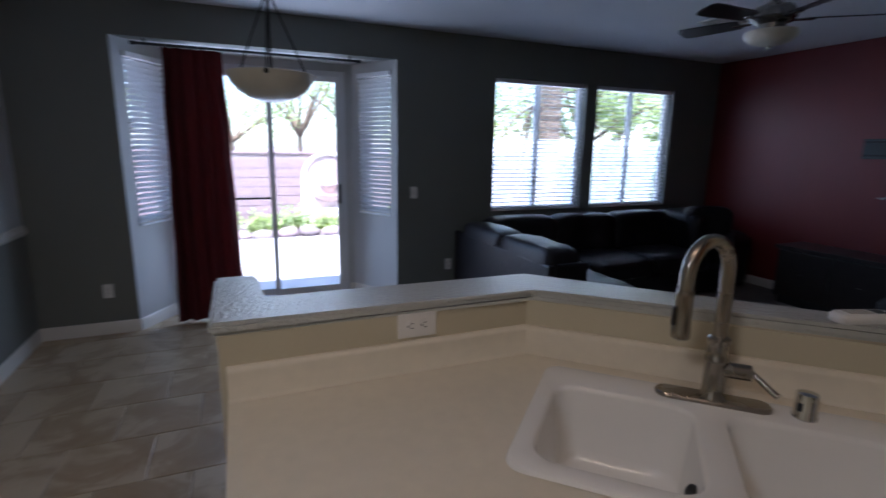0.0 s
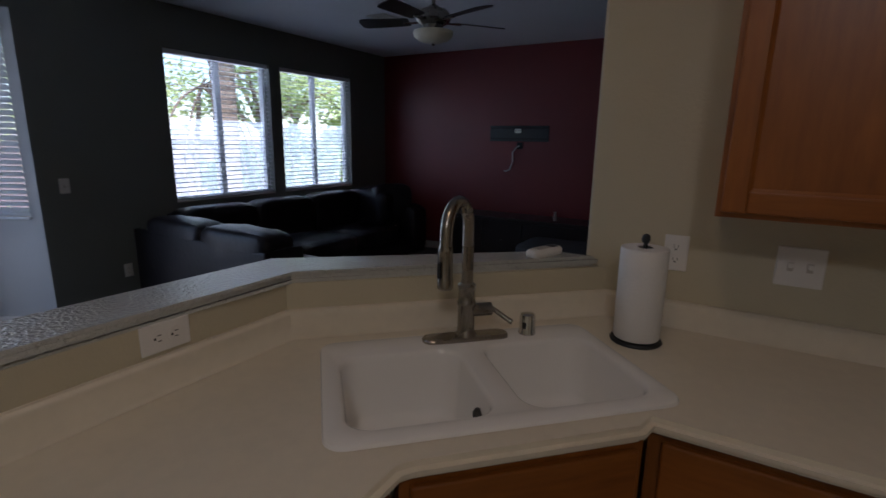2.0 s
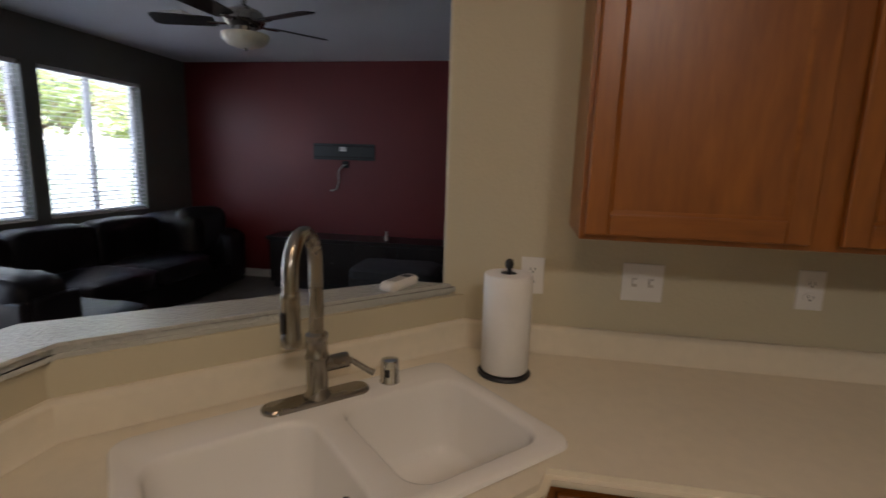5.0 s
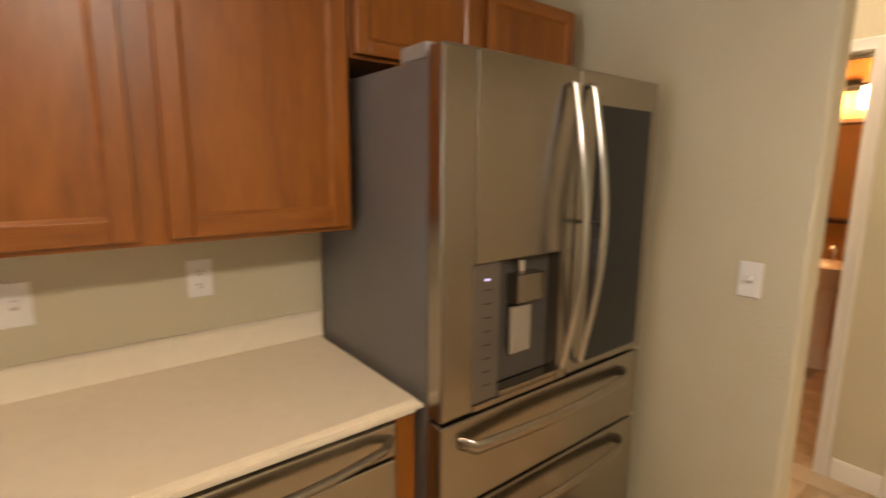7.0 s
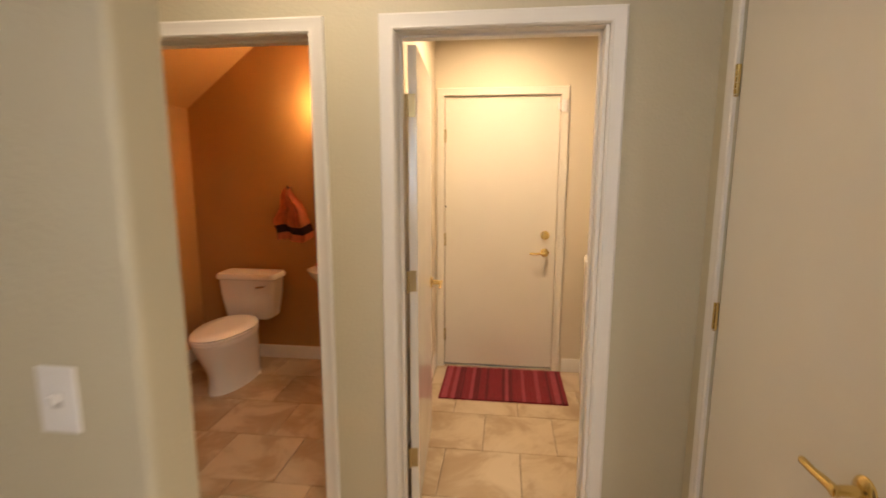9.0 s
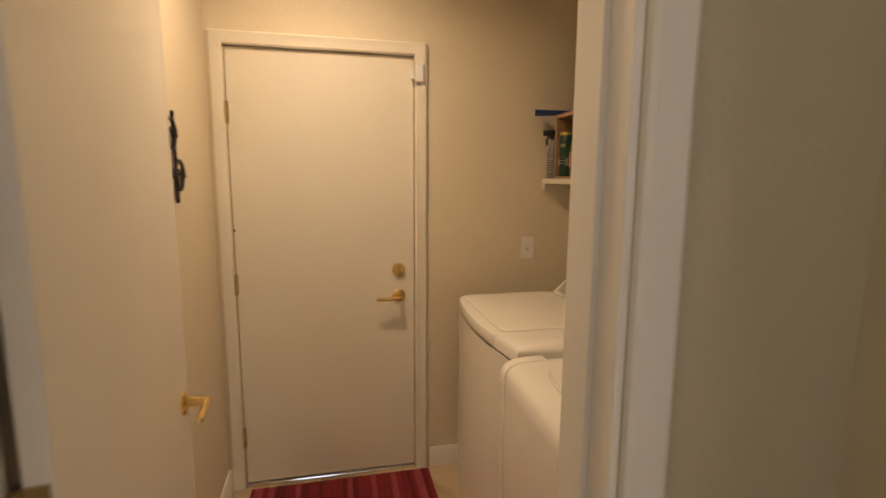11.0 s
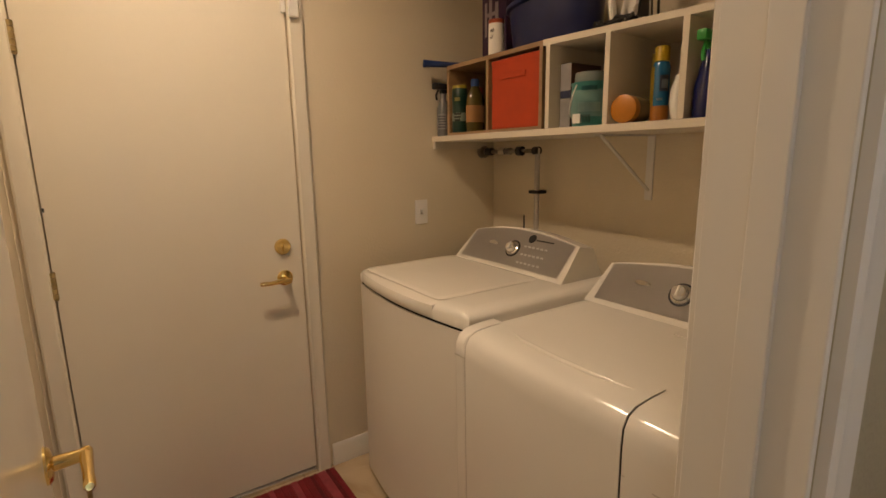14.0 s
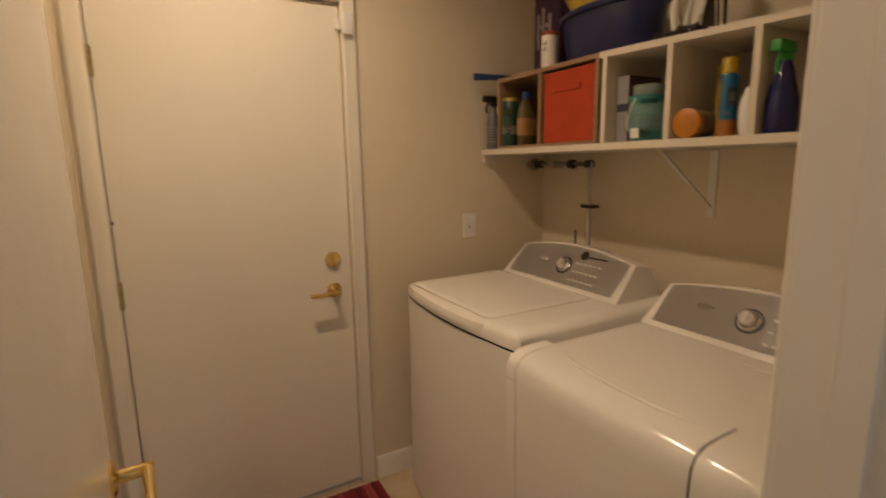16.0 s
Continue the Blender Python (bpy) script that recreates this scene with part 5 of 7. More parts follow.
for x in (-0.13, 0.13):
    s = part("shade", lathe(bmesh.new(), [(0.025, 0.055), (0.05, 0.045), (0.062, 0.01), (0.066, -0.06), (0.062, -0.11), (0.05, -0.112), (0, -0.09)], 26, Matrix.Translation((x, 0.10, 0))), SCONCE, lamp, "glowing amber glass shade", True)
    part("arm", tube(bmesh.new(), [(x, 0.04, 0.07), (x, 0.10, 0.07), (x, 0.10, 0.05)], 0.010, 10), IRON, lamp, "", True)
ringt = thing("hand_towel", "orange hand towel with dark band hanging on a hook", "towel", at=(1.545, BY + 0.03, 0))
bm = bmesh.new()
rows_t = []
for j in range(15):
    q = j / 14
    z = 1.37 - 0.40 * q
    wd = 0.02 + 0.125 * min(1, q * 1.6)
    row = []
    for i in range(25):
        u = i / 12 - 1
        row.append(bm.verts.new((u * wd - 0.03 * q + 0.012 * math.sin(j * 0.9), 0.025 + 0.022 * math.sin(u * 9 + q) * min(1, 0.4 + q) + 0.02 * (1 - q), z + 0.02 * u * u + 0.015 * math.sin(u * 4))))
    rows_t.append(row)
for j in range(14):
    for i in range(24):
        f = bm.faces.new((rows_t[j][i], rows_t[j][i + 1], rows_t[j + 1][i + 1], rows_t[j + 1][i]))
        f.material_index = 1 if j in (10, 11) else 0
bmesh.ops.solidify(bm, geom=list(bm.faces), thickness=0.006)
part("cloth", bm, [mat("orange_terry", (0.88, 0.33, 0.17), 0.95, 0, 0.1, 30, 0.8, 300), mat("dark_terry", (0.05, 0.02, 0.02), 0.95)], ringt, "", True)
part("hook", tube(bmesh.new(), [(0, -0.029, 1.385), (0, 0.03, 1.38), (0, 0.045, 1.40)], 0.006, 8), IRON, ringt, "", True)

# ---- laundry ----
rug = thing("door_mat", "dark red ribbed door mat with pale stripes", "mat", at=(-0.10, -4.40, 0.0005))
ruglt = mat("red_rug_stripe", (0.30, 0.045, 0.06), 0.95, 0, 0.15, 30, 1.0, 300)
part("backing", mk((-0.44, -0.265, 0, 0.42, 0.27, 0.005)), RUGM, rug)
rnd = random.Random(4)
deep = mat("deep_red_rug", (0.12, 0.006, 0.012), 0.95, 0, 0.2, 30, 1.0, 300)
x, k = -0.44, 0
while x < 0.415:
    w = rnd.choice((0.018, 0.024, 0.03, 0.04))
    part("stripe", mk((x + 0.0008, -0.265, 0.005, min(0.42, x + w) - 0.0008, 0.27, 0.010 + 0.002 * (k % 2)), bevel=0.0025), rnd.choice((RUGM, ruglt, RUGM, deep)), rug)
    x += w
    k += 1


def control_panel(parent, y0, y1, z0, xf, xb, h, knob_y):
    """A sloping console with an arched top and a grey face."""
    n = 14
    bm = bmesh.new()
    lo, hi, hb, lb = [], [], [], []
    for i in range(n + 1):
        u = i / n
        y = y0 + (y1 - y0) * u
        arch = h * (0.62 + 0.38 * math.sin(math.pi * min(1, max(0, 0.12 + 0.76 * u))))
        lo.append(bm.verts.new((xf, y, z0)))
        hi.append(bm.verts.new((xf - 0.115, y0 + 0.02 + (y1 - y0 - 0.04) * u, z0 + arch)))
        hb.append(bm.verts.new((xb + 0.03, y0 + 0.02 + (y1 - y0 - 0.04) * u, z0 + arch - 0.012)))
        lb.append(bm.verts.new((xb, y, z0)))
    for i in range(n):
        for a, b in ((lo, hi), (hi, hb), (hb, lb), (lb, lo)):
            bm.faces.new((a[i], a[i + 1], b[i + 1], b[i]))
    bm.faces.new((lo[0], hi[0], hb[0], lb[0]))
    bm.faces.new((lo[n], lb[n], hb[n], hi[n]))
    body = part("console", bm, WASHW, parent, "", True)
    bm = bmesh.new()
    a, b = [], []
    for i in range(n + 1):
        u = i / n
        yy = y0 + 0.035 + (y1 - y0 - 0.07) * u
        arch = h * (0.62 + 0.38 * math.sin(math.pi * (0.12 + 0.76 * (yy - y0 - 0.01) / (y1 - y0 - 0.02))))
        nrm = Vector((arch, 0, 0.115)).normalized() * 0.003
        a.append(bm.verts.new(Vector((xf - 0.115 * 0.10, yy, z0 + arch * 0.10)) + nrm))
        b.append(bm.verts.new(Vector((xf - 0.115 * 0.95, yy, z0 + arch * 0.95)) + nrm))
    for i in range(n):
        bm.faces.new((a[i], a[i + 1], b[i + 1], b[i]))
    bmesh.ops.solidify(bm, geom=list(bm.faces), thickness=0.002)
    part("face", bm, PANEL, body, "grey control panel", True)
    slope = math.degrees(math.atan2(0.115, h))

    def on(y, f, m=Matrix()):
        return Matrix.Translation((xf - 0.115 * f, y, z0 + h * f * 0.98)) @ pose(0, 0, 0, 0, 90 - slope, 0) @ m
    kn = part("knob", lathe(bmesh.new(), [(0, 0.0), (0.030, 0.0), (0.030, 0.006), (0.024, 0.009), (0.022, 0.024), (0.018, 0.028), (0, 0.028)], 26), CHROME, body, "chrome selector knob", True)
    kn.matrix_local = on(knob_y, 0.50, Matrix.Translation((0, 0, 0.003)))
    part("grip", mk((-0.017, -0.003, 0.028, 0.017, 0.003, 0.033), bevel=0.001), WHITEPL, kn)
    rg = part("dial_ring", lathe(bmesh.new(), [(0.031, 0.0), (0.037, 0.0), (0.037, 0.003), (0.031, 0.003)], 28), BLACK, body, "", True)
    rg.matrix_local = on(knob_y, 0.50, Matrix.Translation((0, 0, 0.003)))
    bd = part("badge", lathe(bmesh.new(), [(0, 0.002), (0.017, 0.002), (0.019, 0.0), (0, 0)], 20), BLACK, body, "black oval badge", True)
    bd.matrix_local = on(knob_y + 0.075, 0.80, Matrix.Translation((0, 0, 0.003)))
    bar = part("badge_bar", mk((-0.002, 0.02, 0.003, 0.002, 0.11, 0.005)), BLACK, body)
    bar.matrix_local = on(knob_y + 0.08, 0.78)
    for i in range(6):
        for j in range(3):
            bt = part("button", mk((-0.004, -0.006, 0.003, 0.004, 0.006, 0.006), bevel=0.001), WHITEPL, body)
            bt.matrix_local = on(knob_y + 0.06 + 0.022 * i, 0.22 + 0.19 * j)
    lg = part("brand_oval", loft(bmesh.new(), [oval(0, 0, 0.010, 0.028, 0.028, 0.003), oval(0, 0, 0.008, 0.024, 0.024, 0.007)]), CHROME, body, "", True)
    lg.matrix_local = on(knob_y - 0.13, 0.55)
    return body


washer = thing("washing_machine", "white top-loading washing machine with grey controls", "washing machine")


def appliance_shell(y0, y1, xf, xb, z0, z1, bow=0.02, r=0.03):
    n = 12
    poly = [(xb, y0), (xb, y1)] + [(xf - bow + bow * math.sin(math.pi * (0.5 + (k / n - 0.5) * 0.9)), y1 - (y1 - y0) * k / n) for k in range(n + 1)]
    return [(x, y, z0) for x, y in poly], [(x, y, z1) for x, y in poly]


lo, hi = appliance_shell(-4.553, -3.803, -0.632, -1.34, 0.03, 0.880, 0.04)
part("cabinet", loft(bmesh.new(), [lo, hi]), WASHW, washer, "", True)
def shrink(lp, d, z):
    cy = (lp[0][1] + lp[1][1]) / 2
    half = abs(lp[0][1] - cy)
    return [(x - d if x > -1.2 else x, cy + (y - cy) * (1 - d / half), z) for x, y, _ in lp]


part("top", loft(bmesh.new(), [shrink(hi, 0.008, 0.884), shrink(hi, 0.0, 0.890), shrink(hi, 0.0, 0.920), shrink(hi, 0.008, 0.936), shrink(hi, 0.025, 0.944), shrink(hi, 0.06, 0.946)]), WASHW, washer, "", True)
bm = loft(bmesh.new(), [[(x - 0.893, y - 4.243, z) for x, y in round_rect(w, d, r, 6)] for w, d, r, z in ((0.450, 0.560, 0.035, 0.9440), (0.450, 0.560, 0.035, 0.9475), (0.442, 0.552, 0.033, 0.9500), (0.40, 0.51, 0.03, 0.9508))])
part("lid", bm, WASHW, washer, "white lid wrapped over the front edge", True)
part("top_seam", loft(bmesh.new(), [shrink(hi, 0.0045, 0.8802), shrink(hi, 0.0045, 0.8862)]), DARKGAP, washer)
part("lid_seam", loft(bmesh.new(), [[(x - 0.893, y - 4.243, z) for x, y in round_rect(w, d, 0.036, 6)] for w, d, z in ((0.456, 0.566, 0.9455), (0.456, 0.566, 0.9463))]), PANEL, washer)
bm = bmesh.new()
secs = []
for k in range(13):
    u = 0.035 + 0.745 * k / 12
    fx = -0.672 + 0.04 * math.sin(math.pi * (0.5 + (u - 0.5) * 0.9))
    out = 0.009 * min(1.0, 3.0 * math.sin(math.pi * k / 12) + 0.02)
    secs.append([(fx - 0.02, -4.553 + 0.75 * u, 0.890), (fx + out * 0.5, -4.553 + 0.75 * u, 0.892), (fx + out, -4.553 + 0.75 * u, 0.900), (fx + out, -4.553 + 0.75 * u, 0.922), (fx + out * 0.5, -4.553 + 0.75 * u, 0.934), (fx - 0.03, -4.553 + 0.75 * u, 0.9445)])
part("lid_lip", loft(bm, secs), WASHW, washer, "", True)
control_panel(washer, -4.50, -3.86, 0.947, -1.115, -1.335, 0.155, -4.17)
part("base", mk((-1.33, -4.55, 0.0, -0.68, -3.82, 0.03)), BLACK, washer)

dryer = thing("clothes_dryer", "white front-loading dryer with wide hamper door", "dryer")
lo, hi = appliance_shell(-3.790, -3.045, -0.635, -1.34, 0.03, 0.845)
part("cabinet", loft(bmesh.new(), [shrink(lo, 0.012, 0.03), shrink(hi, 0.012, 0.845)]), WASHW, dryer, "", True)
part("top", loft(bmesh.new(), [shrink(hi, 0.004, 0.846), shrink(hi, 0.0, 0.852), shrink(hi, 0.0, 0.885), shrink(hi, 0.010, 0.905), shrink(hi, 0.03, 0.915), shrink(hi, 0.08, 0.918)]), WASHW, dryer, "", True)
FRONT = [(-0.74, 0.922), (-0.69, 0.922), (-0.645, 0.918), (-0.616, 0.906), (-0.603, 0.884), (-0.600, 0.845), (-0.602, 0.45), (-0.606, 0.14), (-0.64, 0.13), (-0.64, 0.84), (-0.665, 0.90), (-0.74, 0.9185)]


def front_panel(y0, y1, z_low, inset=0.0):
    """A slice of the dryer's rounded front from y0 to y1, down to z_low, bowed to the middle."""
    secs = []
    for k in range(11):
        y = y0 + (y1 - y0) * k / 10
        end = 0.003 if k in (0, 10) else 0.0
        bow = 0.008 * math.sin(math.pi * (y + 3.79) / 0.745)
        secs.append([(x + (bow if z < 0.92 else 0) - (end + inset if x > -0.635 else 0), y, max(z, z_low) - (end * 0.5 + inset if z > 0.84 else 0)) for x, z in FRONT])
    return loft(bmesh.new(), secs)


part("hamper_door", front_panel(-3.7375, -3.2335, 0.14), WASHW, dryer, "white door wrapped over the top edge", True)
part("corner_panel", front_panel(-3.2285, -3.050, 0.14), WASHW, dryer, "", True)
part("corner_panel", front_panel(-3.785, -3.7415, 0.14), WASHW, dryer, "", True)
part("seam", front_panel(-3.2333, -3.2287, 0.14, 0.004), DARKGAP, dryer)
part("seam", front_panel(-3.7413, -3.7377, 0.14, 0.0025), PANEL, dryer)
part("corner_seam", mk((-0.66, -3.2280, 0.786, -0.5965, -3.0505, 0.789)), PANEL, dryer)
part("corner_seam", mk((-0.66, -3.7845, 0.846, -0.5985, -3.742, 0.8485)), PANEL, dryer)
part("handle_ridge", tube(bmesh.new(), [(-0.712, -3.665, 0.9205), (-0.688, -3.60, 0.9215), (-0.676, -3.48, 0.9215), (-0.676, -3.36, 0.9215), (-0.690, -3.27, 0.9205)], [0.002, 0.006, 0.007, 0.006, 0.002], 14), WASHW, dryer, "", True)
control_panel(dryer, -3.76, -3.06, 0.919, -1.115, -1.335, 0.150, -3.455)
part("lint_lid", mk((-1.10, -3.40, 0.9182, -1.045, -3.22, 0.9225), bevel=0.0015), WASHW, dryer)
part("base", mk((-1.33, -3.77, 0.0, -0.68, -3.07, 0.03)), BLACK, dryer)

SX = -1.13
shelf = thing("wall_shelf", "white laundry shelf board on a metal bracket", "shelf")
part("board", mk((-1.509, BY + 0.001, 1.464, SX, -3.03, 1.488), bevel=0.002), MELAMINE, shelf)
part("cleat", mk((-1.45, BY + 0.001, 1.430, SX - 0.005, BY + 0.020, 1.4635)), MELAMINE, shelf)
br = part("bracket", mk((-1.509, -3.815, 1.225, -1.504, -3.785, 1.4635), (-1.504, -3.812, 1.4585, -1.20, -3.788, 1.4635)), WHITEPL, shelf, "white steel shelf bracket")
part("strut", tube(bmesh.new(), [(-1.500, -3.80, 1.262), (-1.22, -3.80, 1.457)], 0.006, 8), WHITEPL, br)
cub = thing("cubby_unit", "brown-edged two-compartment cubby on the shelf", "cubby", "laundry cubbies")
BROWN = wood("brown_cubby_board", (0.20, 0.12, 0.06), (0.34, 0.22, 0.12), "Y")
CT0, CT1 = 1.489, 1.785
part("top", mk((-1.45, -4.575, CT1 - 0.016, SX - 0.004, -3.992, CT1)), BROWN, cub)
part("bottom", mk((-1.45, -4.575, CT0, SX - 0.004, -3.992, CT0 + 0.010)), BROWN, cub)
for y in (-4.575, -4.303, -4.008):
    part("upright", mk((-1.45, y, CT0 + 0.0101, SX - 0.004, y + 0.016, CT1 - 0.0161)), BROWN, cub)
# black instead of board brown: the compartments' inner shade put into the colour
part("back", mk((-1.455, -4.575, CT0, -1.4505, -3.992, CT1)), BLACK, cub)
cub2 = thing("cubby_unit", "white three-compartment cubby on the shelf", "cubby", "laundry cubbies")
part("top", mk((-1.45, -3.990, CT1 - 0.020, SX - 0.002, -3.225, CT1)), MELAMINE, cub2)
for y in (-3.975, -3.731, -3.487, -3.243):
    part("upright", mk((-1.45, y, CT0, SX - 0.002, y + 0.018, CT1 - 0.0201)), MELAMINE, cub2)
part("back", mk((-1.455, -3.99, CT0, -1.4505, -3.225, CT1)), MELAMINE, cub2)
for ch in cub2.children:          # the old unit sags towards its free end
    for v in ch.data.vertices:
        v.co.z -= 0.034 * (v.co.y + 3.99) * (v.co.z - CT0) / (CT1 - CT0)


def paint(name, c, r=0.35):
    return bpy.data.materials.get(name) or mat(name, tuple(0.56 * q for q in c), r, 0, 0.12, 20)


def bottle_of(name, label, at, prof, material, cap=None, band=None, trigger=None, cat="bottle", rot=None, sq=1.0):
    """A turned bottle with an optional cap, label band and spray trigger."""
    t = thing(name, label, cat, at=at)
    if rot:
        t.matrix_world = pose(*at, *rot)
    b = part("body", lathe(bmesh.new(), prof, 24, Matrix.Diagonal((1, sq, 1, 1))), material, t, "", True)
    top = prof[-1][1]
    if band:
        z0, z1, r, mm = band
        part("label_band", lathe(bmesh.new(), [(r - 0.001, z0), (r + 0.0008, z0), (r + 0.0008, z1), (r - 0.001, z1)], 24, Matrix.Diagonal((1, sq, 1, 1))), mm, t, "", True)
    if cap:
        r, h, mm = cap
        part("cap", lathe(bmesh.new(), [(0, 0), (r, 0), (r, h * 0.9), (r * 0.85, h), (0, h)], 18, Matrix.Translation((0, 0, top))), mm, t, "", True)
    if trigger:
        tr = part("sprayer", mk((-0.02, -0.013, top + 0.018, 0.055, 0.013, top + 0.045), (-0.016, -0.011, top, 0.016, 0.011, top + 0.018), bevel=0.005), trigger, t, "", True)
        part("trigger", tube(bmesh.new(), [(0.028, 0, top + 0.018), (0.040, 0, top - 0.008), (0.036, 0, top - 0.03)], 0.005, 8), trigger, tr, "", True)
    return t


Z0 = 1.4885
bottle_of("spray_bottle", "grey spray bottle with black trigger on the shelf", (-1.165, -4.650, Z0), [(0, 0), (0.028, 0), (0.030, 0.005), (0.030, 0.12), (0.024, 0.145), (0.012, 0.165), (0.012, 0.19), (0, 0.19)], paint("grey_bottle", (0.25, 0.25, 0.26)), band=(0.03, 0.10, 0.030, paint("silver_label", (0.42, 0.42, 0.42))), trigger=BLACK)
bottle_of("cleaner_canister", "dark green canister with pale label on the shelf", (-1.175, -4.535, Z0 + 0.0105), [(0, 0), (0.033, 0), (0.034, 0.004), (0.034, 0.185), (0.032, 0.190), (0, 0.190)], paint("dark_green", (0.015, 0.07, 0.05)), band=(0.05, 0.085, 0.034, paint("green_white_label", (0.40, 0.48, 0.38))), cap=(0.033, 0.014, paint("yellow_cap", (0.70, 0.55, 0.06))))
bottle_of("cleaner_bottle", "amber bottle with blue cap and orange label", (-1.190, -4.445, Z0 + 0.0105), [(0, 0), (0.040, 0), (0.042, 0.006), (0.042, 0.12), (0.036, 0.155), (0.022, 0.18), (0.018, 0.19), (0, 0.19)], paint("amber_liquid", (0.16, 0.12, 0.03), 0.12), band=(0.04, 0.11, 0.042, paint("orange_label", (0.55, 0.28, 0.10))), cap=(0.018, 0.03, paint("blue_cap", (0.02, 0.08, 0.30))), sq=0.75)
bottle_of("bleach_bottle", "white bottle behind the amber one", (-1.33, -4.36, Z0 + 0.0105), [(0, 0), (0.04, 0), (0.042, 0.006), (0.042, 0.16), (0.02, 0.20), (0.018, 0.22), (0, 0.22)], WHITEPL, cap=(0.020, 0.025, WHITEPL))
bottle_of("red_cap_bottle", "small bottle with red cap at the back", (-1.25, -4.50, Z0 + 0.0105), [(0, 0), (0.026, 0), (0.027, 0.005), (0.027, 0.14), (0.016, 0.165), (0, 0.165)], paint("amber_liquid", (0.16, 0.12, 0.03)), cap=(0.020, 0.03, paint("red_cap", (0.55, 0.05, 0.02))))
bin_ = thing("storage_bin", "bright orange fabric storage cube with front handle", "bin", at=(-1.145, -4.148, Z0 + 0.0105))
ORG = mat("orange_fabric", (0.42, 0.045, 0.008), 0.85, 0, 0.08, 20, 0.5, 250)
part("box", mk((-0.28, -0.133, 0, 0.0, 0.133, 0.262), bevel=0.006), ORG, bin_)
part("handle", mk((0.0, -0.075, 0.185, 0.006, 0.065, 0.205), bevel=0.002), ORG, bin_, "orange fabric pull tab")
part("top_hem", mk((-0.001, -0.131, 0.240, 0.002, 0.131, 0.258)), ORG, bin_)
bx = thing("carton", "white and brown detergent carton in the cubby", "carton", at=(-1.240, -3.930, Z0))
part("box", mk((-0.10, -0.024, 0, 0.055, 0.024, 0.215), bevel=0.002), paint("brown_print", (0.20, 0.10, 0.07)), bx)
part("side_print", mk((0.055, -0.023, 0.0, 0.0565, 0.023, 0.214)), paint("pale_print", (0.52, 0.50, 0.50)), bx)
part("stripe", mk((0.0566, -0.023, 0.10, 0.0575, 0.023, 0.125)), paint("navy_print", (0.05, 0.06, 0.14)), bx)
tub2 = bottle_of("detergent_tub", "teal plastic tub of detergent with handle", (-1.205, -3.838, Z0), [(0, 0), (0.056, 0), (0.058, 0.006), (0.063, 0.130), (0.065, 0.134), (0.065, 0.140), (0, 0.140)], paint("teal_plastic", (0.07, 0.36, 0.34), 0.3), band=(0.03, 0.115, 0.0625, paint("teal_label", (0.22, 0.45, 0.42))), cat="tub")
part("lid", lathe(bmesh.new(), [(0, 0.141), (0.052, 0.141), (0.054, 0.144), (0.052, 0.172), (0, 0.173)], 24), paint("clear_lid", (0.35, 0.42, 0.40), 0.15), tub2, "", True)
part("bars", mk((0.056, -0.02, 0.01, 0.0640, 0.012, 0.04)), WHITEPL, tub2)
jar = bottle_of("lying_jar", "clear jar with orange lid lying on its side", (-1.235, -3.684, Z0 + 0.0425), [(0, -0.03), (0.038, -0.03), (0.040, -0.025), (0.040, 0.05), (0.036, 0.055), (0, 0.055)], paint("pale_jar", (0.45, 0.36, 0.22), 0.2), cap=(0.042, 0.03, paint("orange_lid", (0.85, 0.32, 0.02))), cat="jar", rot=(0, 90, 8))
bottle_of("aerosol_can", "blue and yellow aerosol can in the cubby", (-1.21, -3.590, Z0), [(0, 0), (0.023, 0), (0.0245, 0.004), (0.0245, 0.155), (0.020, 0.168), (0, 0.170)], paint("blue_can", (0.02, 0.22, 0.50), 0.25), band=(0.002, 0.045, 0.0245, paint("orange_can", (0.60, 0.22, 0.03))), cap=(0.020, 0.042, paint("yellow_top", (0.80, 0.55, 0.02))), cat="can")
bottle_of("yellow_canister", "narrow yellow canister behind the blue can", (-1.300, -3.652, Z0), [(0, 0), (0.025, 0), (0.026, 0.004), (0.026, 0.21), (0, 0.212)], paint("yellow_box", (0.65, 0.50, 0.08)))
bottle_of("white_spray_bottle", "white curved plastic bottle beside the divider", (-1.19, -3.522, Z0), [(0, 0), (0.012, 0), (0.018, 0.02), (0.021, 0.05), (0.019, 0.085), (0.012, 0.108), (0.009, 0.122), (0, 0.124)], WHITEPL)
bottle_of("blue_spray_bottle", "dark blue spray bottle with green trigger", (-1.175, -3.430, Z0), [(0, 0), (0.034, 0), (0.036, 0.006), (0.034, 0.08), (0.021, 0.145), (0.013, 0.166), (0.013, 0.172), (0, 0.172)], paint("dark_blue_plastic", (0.010, 0.015, 0.13), 0.12), trigger=paint("green_trigger", (0.05, 0.50, 0.08)))


def faced(ob, w, z0, z1, r, material, a=0.0, name="label_print"):
    """A printed patch bent round the front of a turned body."""
    bm = bmesh.new()
    n = 6
    va, vb = [], []
    for k in range(n + 1):
        t_ = radians(a) + (k / n - 0.5) * w / r
        va.append(bm.verts.new((r * math.cos(t_), r * math.sin(t_), z0)))
        vb.append(bm.verts.new((r * math.cos(t_), r * math.sin(t_), z1)))
    for k in range(n):
        bm.faces.new((va[k], va[k + 1], vb[k + 1], vb[k]))
    bmesh.ops.solidify(bm, geom=list(bm.faces), thickness=0.0006)
    return part(name, bm, material, ob)


def shelf_thing(name):
    return bpy.data.objects[name]


